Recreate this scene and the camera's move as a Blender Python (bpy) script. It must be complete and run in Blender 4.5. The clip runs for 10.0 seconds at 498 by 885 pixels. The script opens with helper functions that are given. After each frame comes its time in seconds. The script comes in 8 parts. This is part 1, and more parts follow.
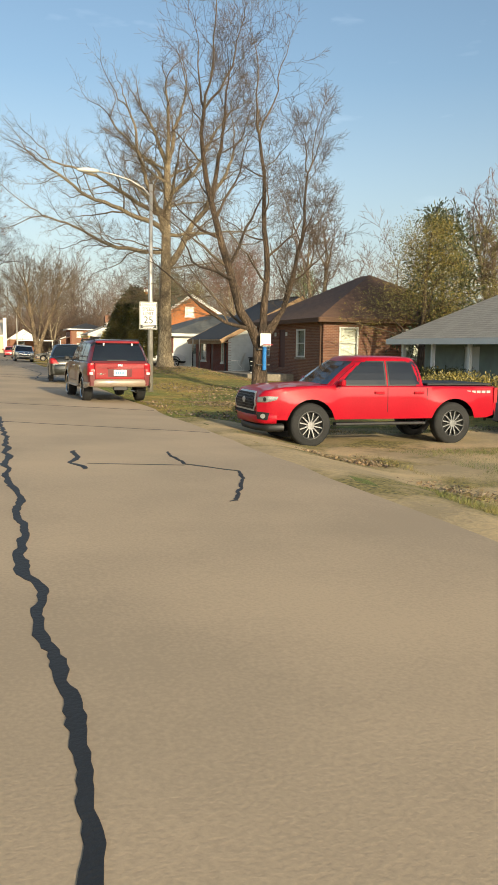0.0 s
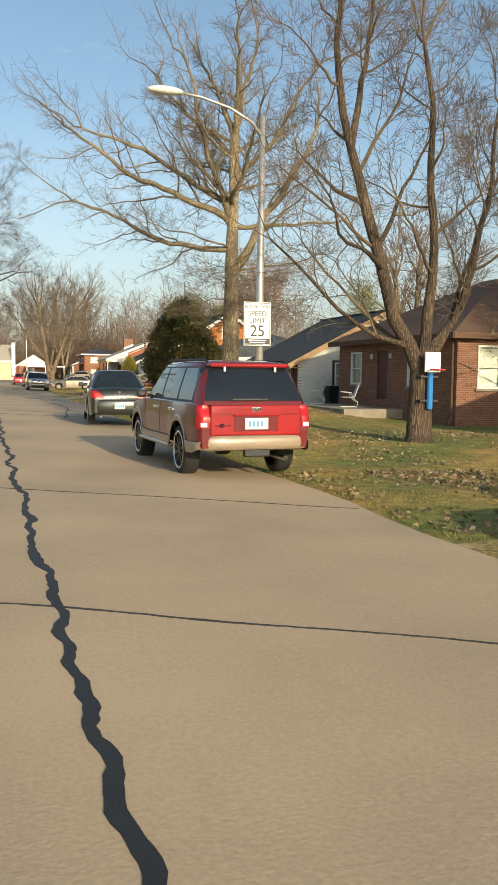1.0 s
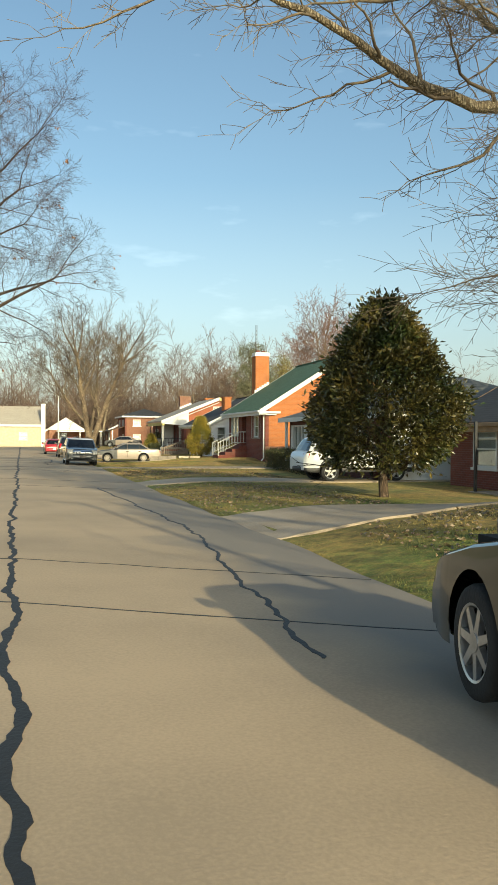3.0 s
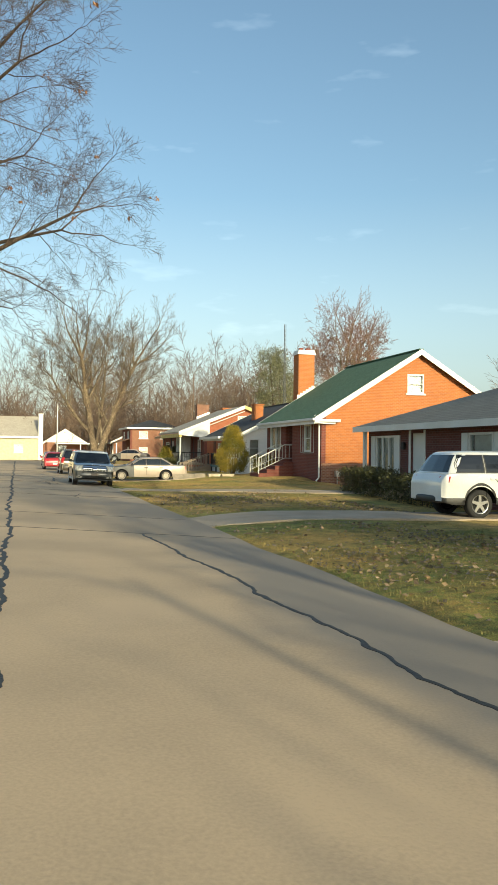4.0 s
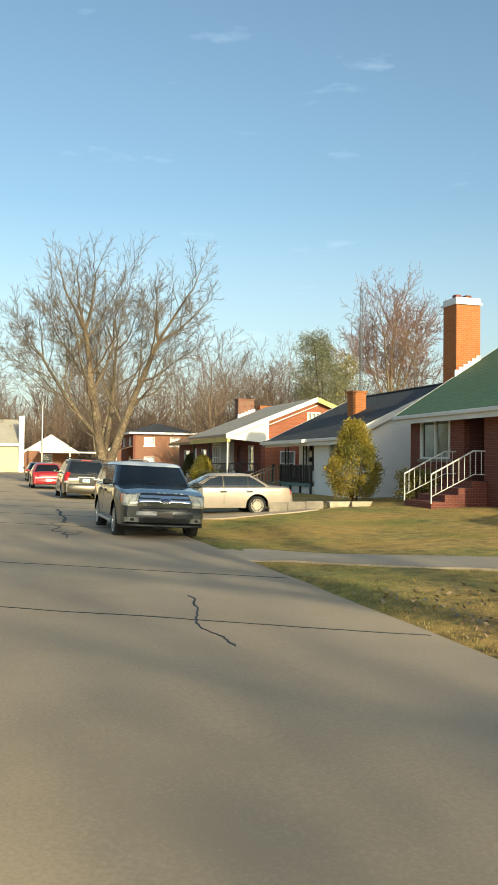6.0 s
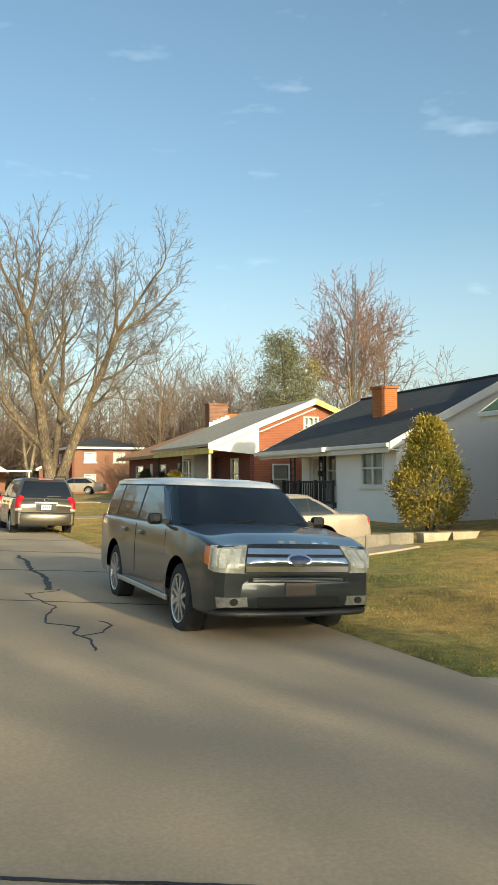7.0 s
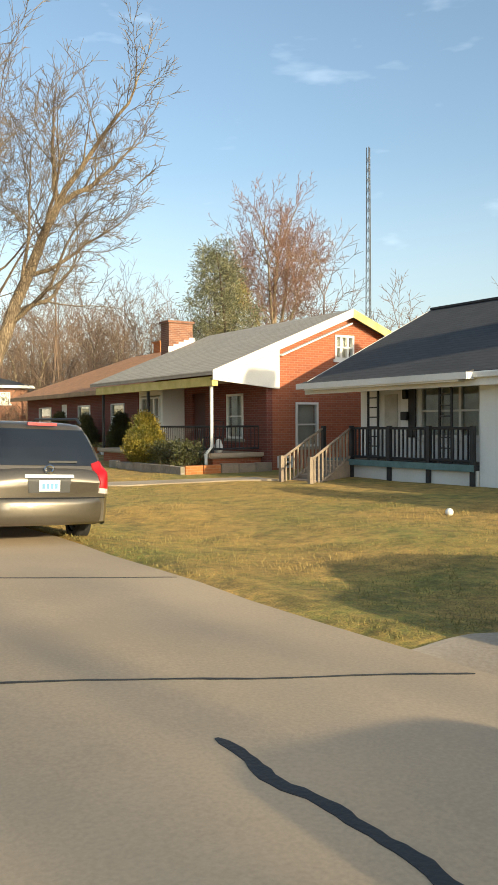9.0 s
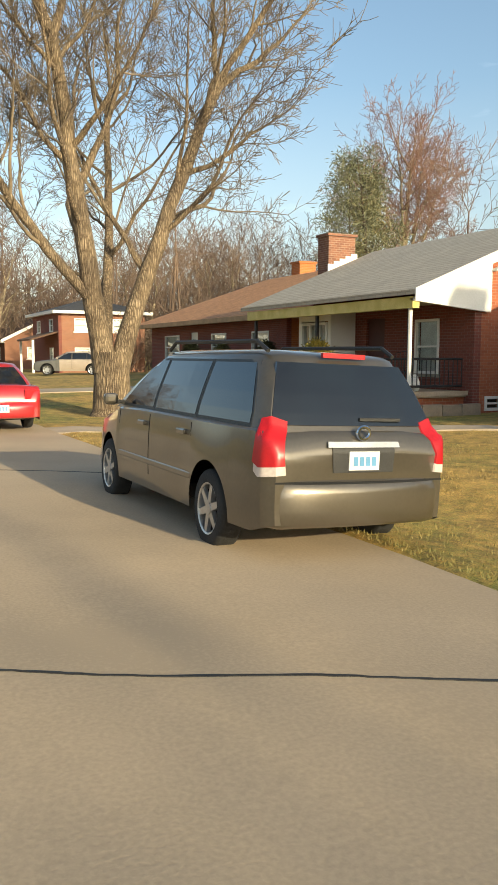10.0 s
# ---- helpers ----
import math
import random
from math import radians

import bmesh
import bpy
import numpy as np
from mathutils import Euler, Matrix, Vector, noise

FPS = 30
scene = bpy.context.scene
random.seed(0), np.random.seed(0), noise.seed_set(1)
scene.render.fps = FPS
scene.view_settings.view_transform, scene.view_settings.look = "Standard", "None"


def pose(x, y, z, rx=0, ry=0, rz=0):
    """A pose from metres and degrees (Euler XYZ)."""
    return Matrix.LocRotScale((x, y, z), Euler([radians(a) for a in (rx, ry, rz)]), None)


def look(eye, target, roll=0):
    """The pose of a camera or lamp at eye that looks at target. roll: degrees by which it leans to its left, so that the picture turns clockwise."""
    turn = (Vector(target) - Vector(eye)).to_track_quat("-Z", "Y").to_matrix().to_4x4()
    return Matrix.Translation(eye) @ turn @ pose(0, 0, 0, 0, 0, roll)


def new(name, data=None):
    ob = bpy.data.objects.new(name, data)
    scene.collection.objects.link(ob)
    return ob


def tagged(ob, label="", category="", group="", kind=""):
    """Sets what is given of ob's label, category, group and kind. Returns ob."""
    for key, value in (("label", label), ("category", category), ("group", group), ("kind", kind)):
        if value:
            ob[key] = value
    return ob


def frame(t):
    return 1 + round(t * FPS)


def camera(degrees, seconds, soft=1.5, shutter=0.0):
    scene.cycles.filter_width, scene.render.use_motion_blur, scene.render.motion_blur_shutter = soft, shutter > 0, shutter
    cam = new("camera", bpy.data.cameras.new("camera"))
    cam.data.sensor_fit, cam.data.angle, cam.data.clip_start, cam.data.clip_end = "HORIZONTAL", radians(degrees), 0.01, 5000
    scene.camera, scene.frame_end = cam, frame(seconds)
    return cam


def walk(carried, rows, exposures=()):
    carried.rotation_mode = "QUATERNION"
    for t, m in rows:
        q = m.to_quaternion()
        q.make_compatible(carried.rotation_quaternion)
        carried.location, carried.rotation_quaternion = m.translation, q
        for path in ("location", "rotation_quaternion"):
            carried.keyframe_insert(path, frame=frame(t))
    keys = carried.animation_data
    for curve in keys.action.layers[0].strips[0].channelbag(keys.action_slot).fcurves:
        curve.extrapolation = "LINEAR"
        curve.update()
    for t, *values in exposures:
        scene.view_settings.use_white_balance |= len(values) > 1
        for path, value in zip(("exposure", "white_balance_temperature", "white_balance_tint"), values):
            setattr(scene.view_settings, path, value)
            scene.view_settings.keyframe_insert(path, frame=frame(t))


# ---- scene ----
cam = camera(34.00, 10.0)
# seconds, eye (x, y, z), yaw, pitch, roll
ROWS = [
    (0.0, 0.054, 12.137, 1.418, -17.71, -6.58, -0.80),
    (0.5, -0.062, 17.541, 1.427, -17.28, -5.31, -0.54),
    (1.0, -0.089, 23.129, 1.411, -17.35, -4.79, -0.62),
    (1.5, -0.140, 28.668, 1.444, -17.65, -4.18, -0.23),
    (2.0, 0.051, 34.230, 1.392, -16.01, -1.32, 0.81),
    (2.5, 0.198, 39.559, 1.549, -15.81, -1.24, 0.31),
    (3.0, 0.066, 44.281, 1.489, -15.61, -0.35, -0.24),
    (4.5, 0.058, 59.460, 1.451, -16.16, 0.85, -0.90),
    (5.0, 0.040, 64.437, 1.465, -16.34, 1.04, -1.09),
    (5.5, 0.024, 69.270, 1.479, -16.47, 0.95, -0.93),
    (5.7, 0.061, 71.201, 1.467, -16.55, 1.01, -0.89),
    (6.8, -0.044, 81.297, 1.402, -21.96, 2.56, 0.24),
    (7.0, -0.078, 82.957, 1.418, -22.87, 2.56, 0.28),
    (7.5, -0.154, 86.830, 1.445, -29.59, 3.48, -0.46),
    (8.0, -0.043, 90.189, 1.440, -31.76, 3.56, -0.23),
    (8.5, 0.005, 93.340, 1.428, -33.80, 3.35, 0.07),
    (9.0, 0.014, 96.157, 1.422, -33.39, -1.30, 0.31),
    (9.5, 0.045, 98.779, 1.437, -31.16, -3.33, 0.08),
    (10.0, 0.044, 101.092, 1.446, -26.88, -6.16, -0.16),
]
walk(cam, [(t, pose(x, y, z, 90 + pitch, roll, yaw)) for t, x, y, z, yaw, pitch, roll in ROWS],
     exposures=[(0.0, 0.18, 6100, 4), (1.0, 0.19, 6100, 3), (2.0, 0.25, 6050, -2), (3.0, 0.27, 6000, -4), (4.5, 0.33, 6000, -4), (7.0, 0.45, 6050, -4), (8.0, 0.6, 6200, 1), (8.5, 0.7, 6250, 2), (9.0, 0.7, 6250, 3), (10.0, 0.55, 6200, 2)])
# ---- end of path ----
from mathutils.bvhtree import BVHTree


# ---- world, sun, exposure ----
SUN_EL, SUN_AZ = radians(15.8), radians(170.3)      # azimuth from +y towards +x
world = bpy.data.worlds.new("sky")
scene.world = world
world.use_nodes = True
wn, wl = world.node_tree.nodes, world.node_tree.links
sky = wn.new("ShaderNodeTexSky")
sky.sky_type, sky.sun_disc = "NISHITA", False
sky.sun_elevation, sky.sun_rotation = SUN_EL, SUN_AZ
sky.air_density, sky.dust_density, sky.ozone_density = 1.0, 2.4, 0.8
wl.new(sky.outputs[0], wn["Background"].inputs[0])
wn["Background"].inputs[1].default_value = 0.15
# thin scattered cloud puffs
wc = wn.new("ShaderNodeTexCoord")
wm = wn.new("ShaderNodeMapping")
wm.inputs["Scale"].default_value = (9, 9, 34)
wl.new(wc.outputs["Generated"], wm.inputs["Vector"])
wt = wn.new("ShaderNodeTexNoise")
wt.inputs["Scale"].default_value, wt.inputs["Detail"].default_value = 1.0, 4
wl.new(wm.outputs[0], wt.inputs["Vector"])
wr = wn.new("ShaderNodeValToRGB")
wr.color_ramp.elements[0].position, wr.color_ramp.elements[1].position = 0.64, 0.8
wl.new(wt.outputs[0], wr.inputs[0])
wx = wn.new("ShaderNodeMix")
wx.data_type, wx.blend_type = "RGBA", "ADD"
wx.inputs[7].default_value = (0.9, 0.86, 0.84, 1)
wl.new(wr.outputs[0], wx.inputs[0])
# thin grey haze low over the horizon
wz = wn.new("ShaderNodeSeparateXYZ")
wl.new(wc.outputs["Generated"], wz.inputs[0])
wq = wn.new("ShaderNodeMapRange")
wq.inputs[1].default_value, wq.inputs[2].default_value = 0.0, 0.3
wq.inputs[3].default_value, wq.inputs[4].default_value = 0.42, 0.97
wl.new(wz.outputs["Z"], wq.inputs[0])
haze = wn.new("ShaderNodeHueSaturation")
wl.new(wq.outputs[0], haze.inputs["Saturation"])
wl.new(sky.outputs[0], haze.inputs["Color"])
wl.new(haze.outputs[0], wx.inputs[6])
wl.new(wx.outputs[2], wn["Background"].inputs[0])
sun = new("sun", bpy.data.lights.new("sun", "SUN"))
sun.data.energy, sun.data.angle, sun.data.color = 4.4, radians(0.6), (1.0, 0.79, 0.5)
to_sun = Vector((math.sin(SUN_AZ) * math.cos(SUN_EL), math.cos(SUN_AZ) * math.cos(SUN_EL), math.sin(SUN_EL)))
sun.matrix_world = look(to_sun * 60, (0, 0, 0))


# ---- materials ----
def mat(name, c1, c2=None, rough=0.7, metal=0.0, scale=3.0, fine=40.0, bump=0.15, coat=0.0, spec=0.5, mix=None, space="object"):
    """A surface with variation at two scales."""
    m = bpy.data.materials.new(name)
    m.use_nodes = True
    n, l = m.node_tree.nodes, m.node_tree.links
    b = n["Principled BSDF"]
    c2 = c2 or tuple(v * 0.8 for v in c1)
    co = n.new("ShaderNodeTexCoord").outputs["Object"] if space == "object" else n.new("ShaderNodeNewGeometry").outputs["Position"]
    big, small = n.new("ShaderNodeTexNoise"), n.new("ShaderNodeTexNoise")
    for t, s in ((big, scale), (small, fine)):
        t.inputs["Scale"].default_value = s
        t.inputs["Detail"].default_value = 5
        l.new(co, t.inputs["Vector"])
    ramp = n.new("ShaderNodeValToRGB")
    ramp.color_ramp.elements[0].position, ramp.color_ramp.elements[1].position = 0.35, 0.68
    ramp.color_ramp.elements[0].color, ramp.color_ramp.elements[1].color = (*c2, 1), (*c1, 1)
    add = n.new("ShaderNodeMath")
    add.operation = "MULTIPLY_ADD"
    l.new(small.outputs[0], add.inputs[0])
    add.inputs[1].default_value = 0.5
    l.new(big.outputs[0], add.inputs[2])
    sub = n.new("ShaderNodeMath")
    sub.operation = "SUBTRACT"
    l.new(add.outputs[0], sub.inputs[0])
    sub.inputs[1].default_value = 0.25
    l.new(sub.outputs[0], ramp.inputs[0])
    l.new(ramp.outputs[0], b.inputs["Base Color"])
    b.inputs["Roughness"].default_value, b.inputs["Metallic"].default_value = rough, metal
    b.inputs["Specular IOR Level"].default_value = spec
    b.inputs["Coat Weight"].default_value = coat
    b.inputs["Coat Roughness"].default_value = 0.04
    if bump:
        bp = n.new("ShaderNodeBump")
        bp.inputs["Strength"].default_value, bp.inputs["Distance"].default_value = bump, 0.02
        l.new(small.outputs[0], bp.inputs["Height"])
        l.new(bp.outputs[0], b.inputs["Normal"])
    return m


def brick_mat(name, c1, c2, mortar, w=0.21, h=0.075, gap=0.011, stain=0.5):
    m = mat(name, c1, c2, rough=0.9, space="world", scale=0.7, fine=25)
    n, l = m.node_tree.nodes, m.node_tree.links
    b = n["Principled BSDF"]
    pos = n.new("ShaderNodeNewGeometry").outputs["Position"]
    sep, com, su = n.new("ShaderNodeSeparateXYZ"), n.new("ShaderNodeCombineXYZ"), n.new("ShaderNodeMath")
    l.new(pos, sep.inputs[0])
    l.new(sep.outputs[0], su.inputs[0])
    l.new(sep.outputs[1], su.inputs[1])
    l.new(su.outputs[0], com.inputs[0])
    l.new(sep.outputs[2], com.inputs[1])
    br = n.new("ShaderNodeTexBrick")
    l.new(com.outputs[0], br.inputs["Vector"])
    for k, v in (("Scale", 1.0), ("Mortar Size", gap / 2), ("Mortar Smooth", 0.2), ("Brick Width", w), ("Row Height", h), ("Bias", 0.0)):
        br.inputs[k].default_value = v
    br.inputs["Color1"].default_value, br.inputs["Color2"].default_value, br.inputs["Mortar"].default_value = (*c1, 1), (*c2, 1), (*mortar, 1)
    old = b.inputs["Base Color"].links[0].from_socket
    mx = n.new("ShaderNodeMix")
    mx.data_type, mx.blend_type = "RGBA", "MIX"
    mx.inputs[0].default_value = stain * 0.6
    l.new(br.outputs[0], mx.inputs[6])
    l.new(old, mx.inputs[7])
    l.new(mx.outputs[2], b.inputs["Base Color"])
    bp = n.new("ShaderNodeBump")
    bp.inputs["Strength"].default_value, bp.inputs["Distance"].default_value = 0.6, 0.01
    bp.invert = True
    l.new(br.outputs["Fac"], bp.inputs["Height"])
    l.new(bp.outputs[0], b.inputs["Normal"])
    return m


def shingle_mat(name, c1, c2):
    m = brick_mat(name, c1, c2, tuple(v * 0.5 for v in c2), w=0.3, h=0.075, gap=0.012, stain=0.5)
    return m


def glass_mat(name, tint, rough=0.02, alpha=None):
    m = bpy.data.materials.new(name)
    m.use_nodes = True
    b = m.node_tree.nodes["Principled BSDF"]
    b.inputs["Base Color"].default_value = (*tint, 1)
    b.inputs["Roughness"].default_value = rough
    b.inputs["Transmission Weight"].default_value = 1.0
    b.inputs["IOR"].default_value = 1.45
    return m


def plain(name, c, rough=0.5, metal=0.0, coat=0.0, emit=0.0):
    return mat(name, c, tuple(v * 0.88 for v in c), rough=rough, metal=metal, coat=coat, bump=0.03, scale=2.0, fine=60)


def paint(name, c, metal=0.0, dirt=0.85, rough=0.3):
    return mat(name, c, tuple(v * dirt for v in c), rough=rough, metal=metal, coat=1.0, bump=0.0, scale=1.2, fine=30)


# Brick tones carry light: orange on sunward walls, red brown on shaded street fronts.
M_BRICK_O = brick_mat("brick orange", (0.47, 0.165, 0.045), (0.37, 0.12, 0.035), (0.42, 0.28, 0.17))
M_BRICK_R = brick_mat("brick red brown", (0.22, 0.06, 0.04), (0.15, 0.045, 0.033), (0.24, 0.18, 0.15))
M_BRICK_B = brick_mat("brown mixed brick", (0.27, 0.12, 0.07), (0.15, 0.065, 0.045), (0.36, 0.29, 0.22), gap=0.014)
M_RAKE = mat("tan stained rake board", (0.42, 0.27, 0.14), (0.3, 0.19, 0.1), rough=0.7, space="world")
# Brighter brick for the sunward side of house G.
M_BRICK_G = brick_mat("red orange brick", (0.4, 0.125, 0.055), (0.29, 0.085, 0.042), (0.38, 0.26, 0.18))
M_FARBRICK = brick_mat("weathered far brick", (0.3, 0.14, 0.08), (0.24, 0.11, 0.07), (0.3, 0.22, 0.16))
M_BRICK_D = brick_mat("brick dark", (0.16, 0.05, 0.04), (0.10, 0.035, 0.03), (0.2, 0.16, 0.14))
M_GREEN_ROOF = shingle_mat("green shingles", (0.105, 0.185, 0.105), (0.08, 0.145, 0.08))
M_DARK_ROOF = shingle_mat("charcoal shingles", (0.06, 0.06, 0.065), (0.04, 0.042, 0.047))
M_GREY_ROOF = shingle_mat("grey shingles", (0.48, 0.43, 0.35), (0.38, 0.34, 0.28))
M_SLATE_ROOF = shingle_mat("slate grey shingles", (0.15, 0.155, 0.15), (0.11, 0.115, 0.11))
M_BROWN_ROOF = shingle_mat("brown shingles", (0.16, 0.09, 0.055), (0.11, 0.065, 0.045))
M_ORANGE_ROOF = shingle_mat("orange brown shingles", (0.56, 0.28, 0.12), (0.42, 0.2, 0.09))
M_WHITE = mat("white paint", (0.78, 0.77, 0.74), (0.68, 0.67, 0.63), rough=0.55, scale=0.8, fine=30, bump=0.06, space="world")
M_OFFWHITE = mat("weathered white siding", (0.87, 0.87, 0.85), (0.8, 0.8, 0.78), rough=0.6, scale=0.6, fine=20, bump=0.08, space="world")
M_CREAM = mat("cream render", (0.62, 0.55, 0.38), (0.52, 0.45, 0.3), rough=0.8, space="world")
M_YELLOW = mat("yellow trim paint", (0.66, 0.56, 0.2), (0.5, 0.42, 0.1), rough=0.55, space="world")
M_GREYGREEN = mat("grey green siding", (0.3, 0.36, 0.33), (0.24, 0.29, 0.27), rough=0.7, space="world")
M_SIDING = mat("pale grey siding", (0.56, 0.58, 0.56), (0.48, 0.5, 0.48), rough=0.6, space="world")
M_CONC = mat("pale concrete", (0.48, 0.39, 0.29), (0.36, 0.285, 0.2), rough=0.9, scale=0.8, fine=30, bump=0.3, space="world")
M_TROUGH = mat("weathered cast stone", (0.6, 0.53, 0.4), (0.42, 0.36, 0.26), rough=0.95, scale=3, fine=26, bump=0.4, space="world")
M_STONE = mat("weathered stone", (0.36, 0.31, 0.25), (0.22, 0.19, 0.15), rough=0.95, scale=2, fine=20, bump=0.5, space="world")
M_BLACK = mat("black painted wood", (0.03, 0.03, 0.032), (0.018, 0.018, 0.02), rough=0.6, space="world")
M_WOOD = mat("greyed timber", (0.33, 0.26, 0.19), (0.23, 0.18, 0.14), rough=0.85, scale=3, fine=30, bump=0.3, space="world")
M_DECK = mat("worn blue green deck paint", (0.16, 0.26, 0.26), (0.1, 0.17, 0.17), rough=0.8, space="world")
M_METAL_W = mat("white enamelled metal", (0.75, 0.74, 0.7), (0.6, 0.58, 0.53), rough=0.4, space="world")
M_GALV = mat("galvanised steel", (0.55, 0.53, 0.5), (0.4, 0.38, 0.35), rough=0.45, metal=0.6, space="world", scale=4)
def bark_mat(name, c1, c2):
    """Furrowed bark: ridges that run up the stem, with lichen-pale patches."""
    m = mat(name, c1, c2, rough=0.95, scale=1.6, fine=26, bump=0, space="world")
    n, l = m.node_tree.nodes, m.node_tree.links
    b = n["Principled BSDF"]
    old = b.inputs["Base Color"].links[0].from_socket
    mp = n.new("ShaderNodeMapping")
    mp.inputs["Scale"].default_value = (22, 22, 3.2)
    l.new(n.new("ShaderNodeNewGeometry").outputs["Position"], mp.inputs["Vector"])
    v = n.new("ShaderNodeTexVoronoi")
    v.feature = "DISTANCE_TO_EDGE"
    v.inputs["Scale"].default_value = 1.0
    t = n.new("ShaderNodeTexNoise")
    t.inputs["Scale"].default_value, t.inputs["Detail"].default_value = 0.8, 5
    l.new(mp.outputs[0], t.inputs["Vector"])
    ad = n.new("ShaderNodeVectorMath")
    l.new(mp.outputs[0], ad.inputs[0])
    l.new(t.outputs["Color"], ad.inputs[1])
    l.new(ad.outputs[0], v.inputs["Vector"])
    r = n.new("ShaderNodeValToRGB")
    r.color_ramp.elements[0].position, r.color_ramp.elements[1].position = 0.0, 0.28
    r.color_ramp.elements[0].color, r.color_ramp.elements[1].color = (0.42, 0.39, 0.36, 1), (1.1, 1.1, 1.1, 1)
    l.new(v.outputs["Distance"], r.inputs[0])
    x = n.new("ShaderNodeMix")
    x.data_type, x.blend_type = "RGBA", "MULTIPLY"
    x.inputs[0].default_value = 1.0
    l.new(old, x.inputs[6])
    l.new(r.outputs[0], x.inputs[7])
    l.new(x.outputs[2], b.inputs["Base Color"])
    bp = n.new("ShaderNodeBump")
    bp.inputs["Strength"].default_value, bp.inputs["Distance"].default_value = 1.0, 0.03
    l.new(r.outputs[0], bp.inputs["Height"])
    l.new(bp.outputs[0], b.inputs["Normal"])
    return m


M_BARK = bark_mat("grey brown bark", (0.5, 0.41, 0.27), (0.25, 0.2, 0.13))
M_BARK_M = bark_mat("brown weathered bark", (0.34, 0.26, 0.165), (0.16, 0.12, 0.08))
M_BARK_D = bark_mat("dark bark", (0.17, 0.12, 0.08), (0.075, 0.055, 0.04))
M_TWIG = mat("twigs", (0.26, 0.2, 0.125), (0.1, 0.075, 0.052), rough=0.95, scale=0.9, fine=6, bump=0, space="world")
M_TWIG_D = mat("dark twigs", (0.13, 0.09, 0.065), (0.06, 0.043, 0.034), rough=0.95, scale=0.9, fine=6, bump=0, space="world")
M_TWIG_RED = mat("reddish twigs", (0.3, 0.17, 0.12), (0.2, 0.12, 0.09), rough=0.95, scale=0.4, fine=3, bump=0, space="world")
M_TWIG_F = mat("brown twigs", (0.2, 0.145, 0.09), (0.09, 0.066, 0.045), rough=0.95, scale=0.9, fine=6, bump=0, space="world")
M_WOODS = mat("winter woods twigs", (0.24, 0.165, 0.115), (0.13, 0.092, 0.068), rough=1.0, scale=0.15, fine=1.5, bump=0, space="world")
M_PANE = glass_mat("window glass", (0.8, 0.85, 0.85))
M_CURTAIN = mat("pale curtain", (0.6, 0.58, 0.52), (0.45, 0.43, 0.38), rough=0.9, space="world")
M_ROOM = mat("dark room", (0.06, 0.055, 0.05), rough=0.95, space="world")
M_DOOR_D = mat("dark red door", (0.09, 0.025, 0.02), rough=0.5, space="world")
M_SOIL = mat("bare soil and leaves", (0.2, 0.12, 0.06), (0.11, 0.07, 0.04), rough=1.0, scale=3, fine=30, bump=0.7, space="world")
M_TAR = mat("tar crack filler", (0.025, 0.024, 0.023), rough=0.6, space="world", bump=0.3)

# cars
M_RED_TRUCK = mat("bright red paint", (0.4, 0.004, 0.017), (0.34, 0.003, 0.014), rough=0.4, coat=0.5, spec=0.12, bump=0, scale=1.2, fine=30)
M_RED_SUV = mat("tailgate red paint", (0.32, 0.008, 0.012), (0.23, 0.006, 0.009), rough=0.35, coat=0.6, spec=0.25, bump=0, scale=1.2, fine=30)
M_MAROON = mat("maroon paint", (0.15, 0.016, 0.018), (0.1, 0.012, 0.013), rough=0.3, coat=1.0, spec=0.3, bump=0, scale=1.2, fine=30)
M_TAN = paint("tan lower paint", (0.29, 0.22, 0.155), dirt=0.8, rough=0.45)
M_CARGREEN = paint("very dark green grey paint", (0.016, 0.018, 0.015), metal=0.0, rough=0.3)
M_CARGREY = paint("dark slate paint", (0.012, 0.017, 0.021), metal=0.0, rough=0.3)
M_CARSILVER = paint("grey bronze metallic paint", (0.13, 0.112, 0.085), metal=0.6)
M_CARBEIGE = mat("beige silver paint", (0.42, 0.345, 0.275), (0.34, 0.28, 0.22), rough=.35, metal=0.15, coat=0.5, bump=0, scale=1.2, fine=30)
M_CARWHITE = paint("white paint car", (0.75, 0.75, 0.74))
M_REDCAR = paint("red sedan paint", (0.4, 0.02, 0.025))
M_PRIMER = mat("flat grey primer", (0.11, 0.11, 0.105), (0.085, 0.085, 0.08), rough=0.5)
M_CARGLASS = mat("tinted car glass", (0.012, 0.016, 0.022), (0.01, 0.012, 0.017), rough=0.04, spec=0.5, coat=.3, bump=0)
M_CLEARGLASS = mat("pale car glass", (0.018, 0.024, 0.026), (0.012, 0.016, 0.018), rough=0.04, spec=0.7, coat=.4, bump=0)
M_TYRE = mat("tyre rubber", (0.025, 0.025, 0.025), (0.015, 0.015, 0.015), rough=0.85, bump=0.3)
M_RIM = mat("alloy rim", (0.6, 0.6, 0.6), (0.45, 0.45, 0.45), rough=0.3, metal=0.8, bump=0)
M_ALLOY = mat("machined alloy", (0.34, 0.34, 0.34), (0.2, 0.2, 0.2), rough=0.35, metal=0.85, bump=0)
M_RIM_D = mat("dark alloy", (0.05, 0.05, 0.05), rough=0.35, metal=0.5, bump=0)
M_CHROME = mat("chrome", (0.8, 0.8, 0.8), (0.7, 0.7, 0.7), rough=0.08, metal=1.0, bump=0)
M_PLASTIC = mat("black plastic", (0.02, 0.02, 0.021), (0.013, 0.013, 0.013), rough=0.5)
M_LAMP_R = mat("red lens", (0.42, 0.008, 0.012), (0.32, 0.006, 0.01), rough=0.35, bump=0)
M_LAMP_W = mat("clear lens", (0.5, 0.49, 0.45), (0.3, 0.3, 0.28), rough=0.3, bump=0, scale=8)
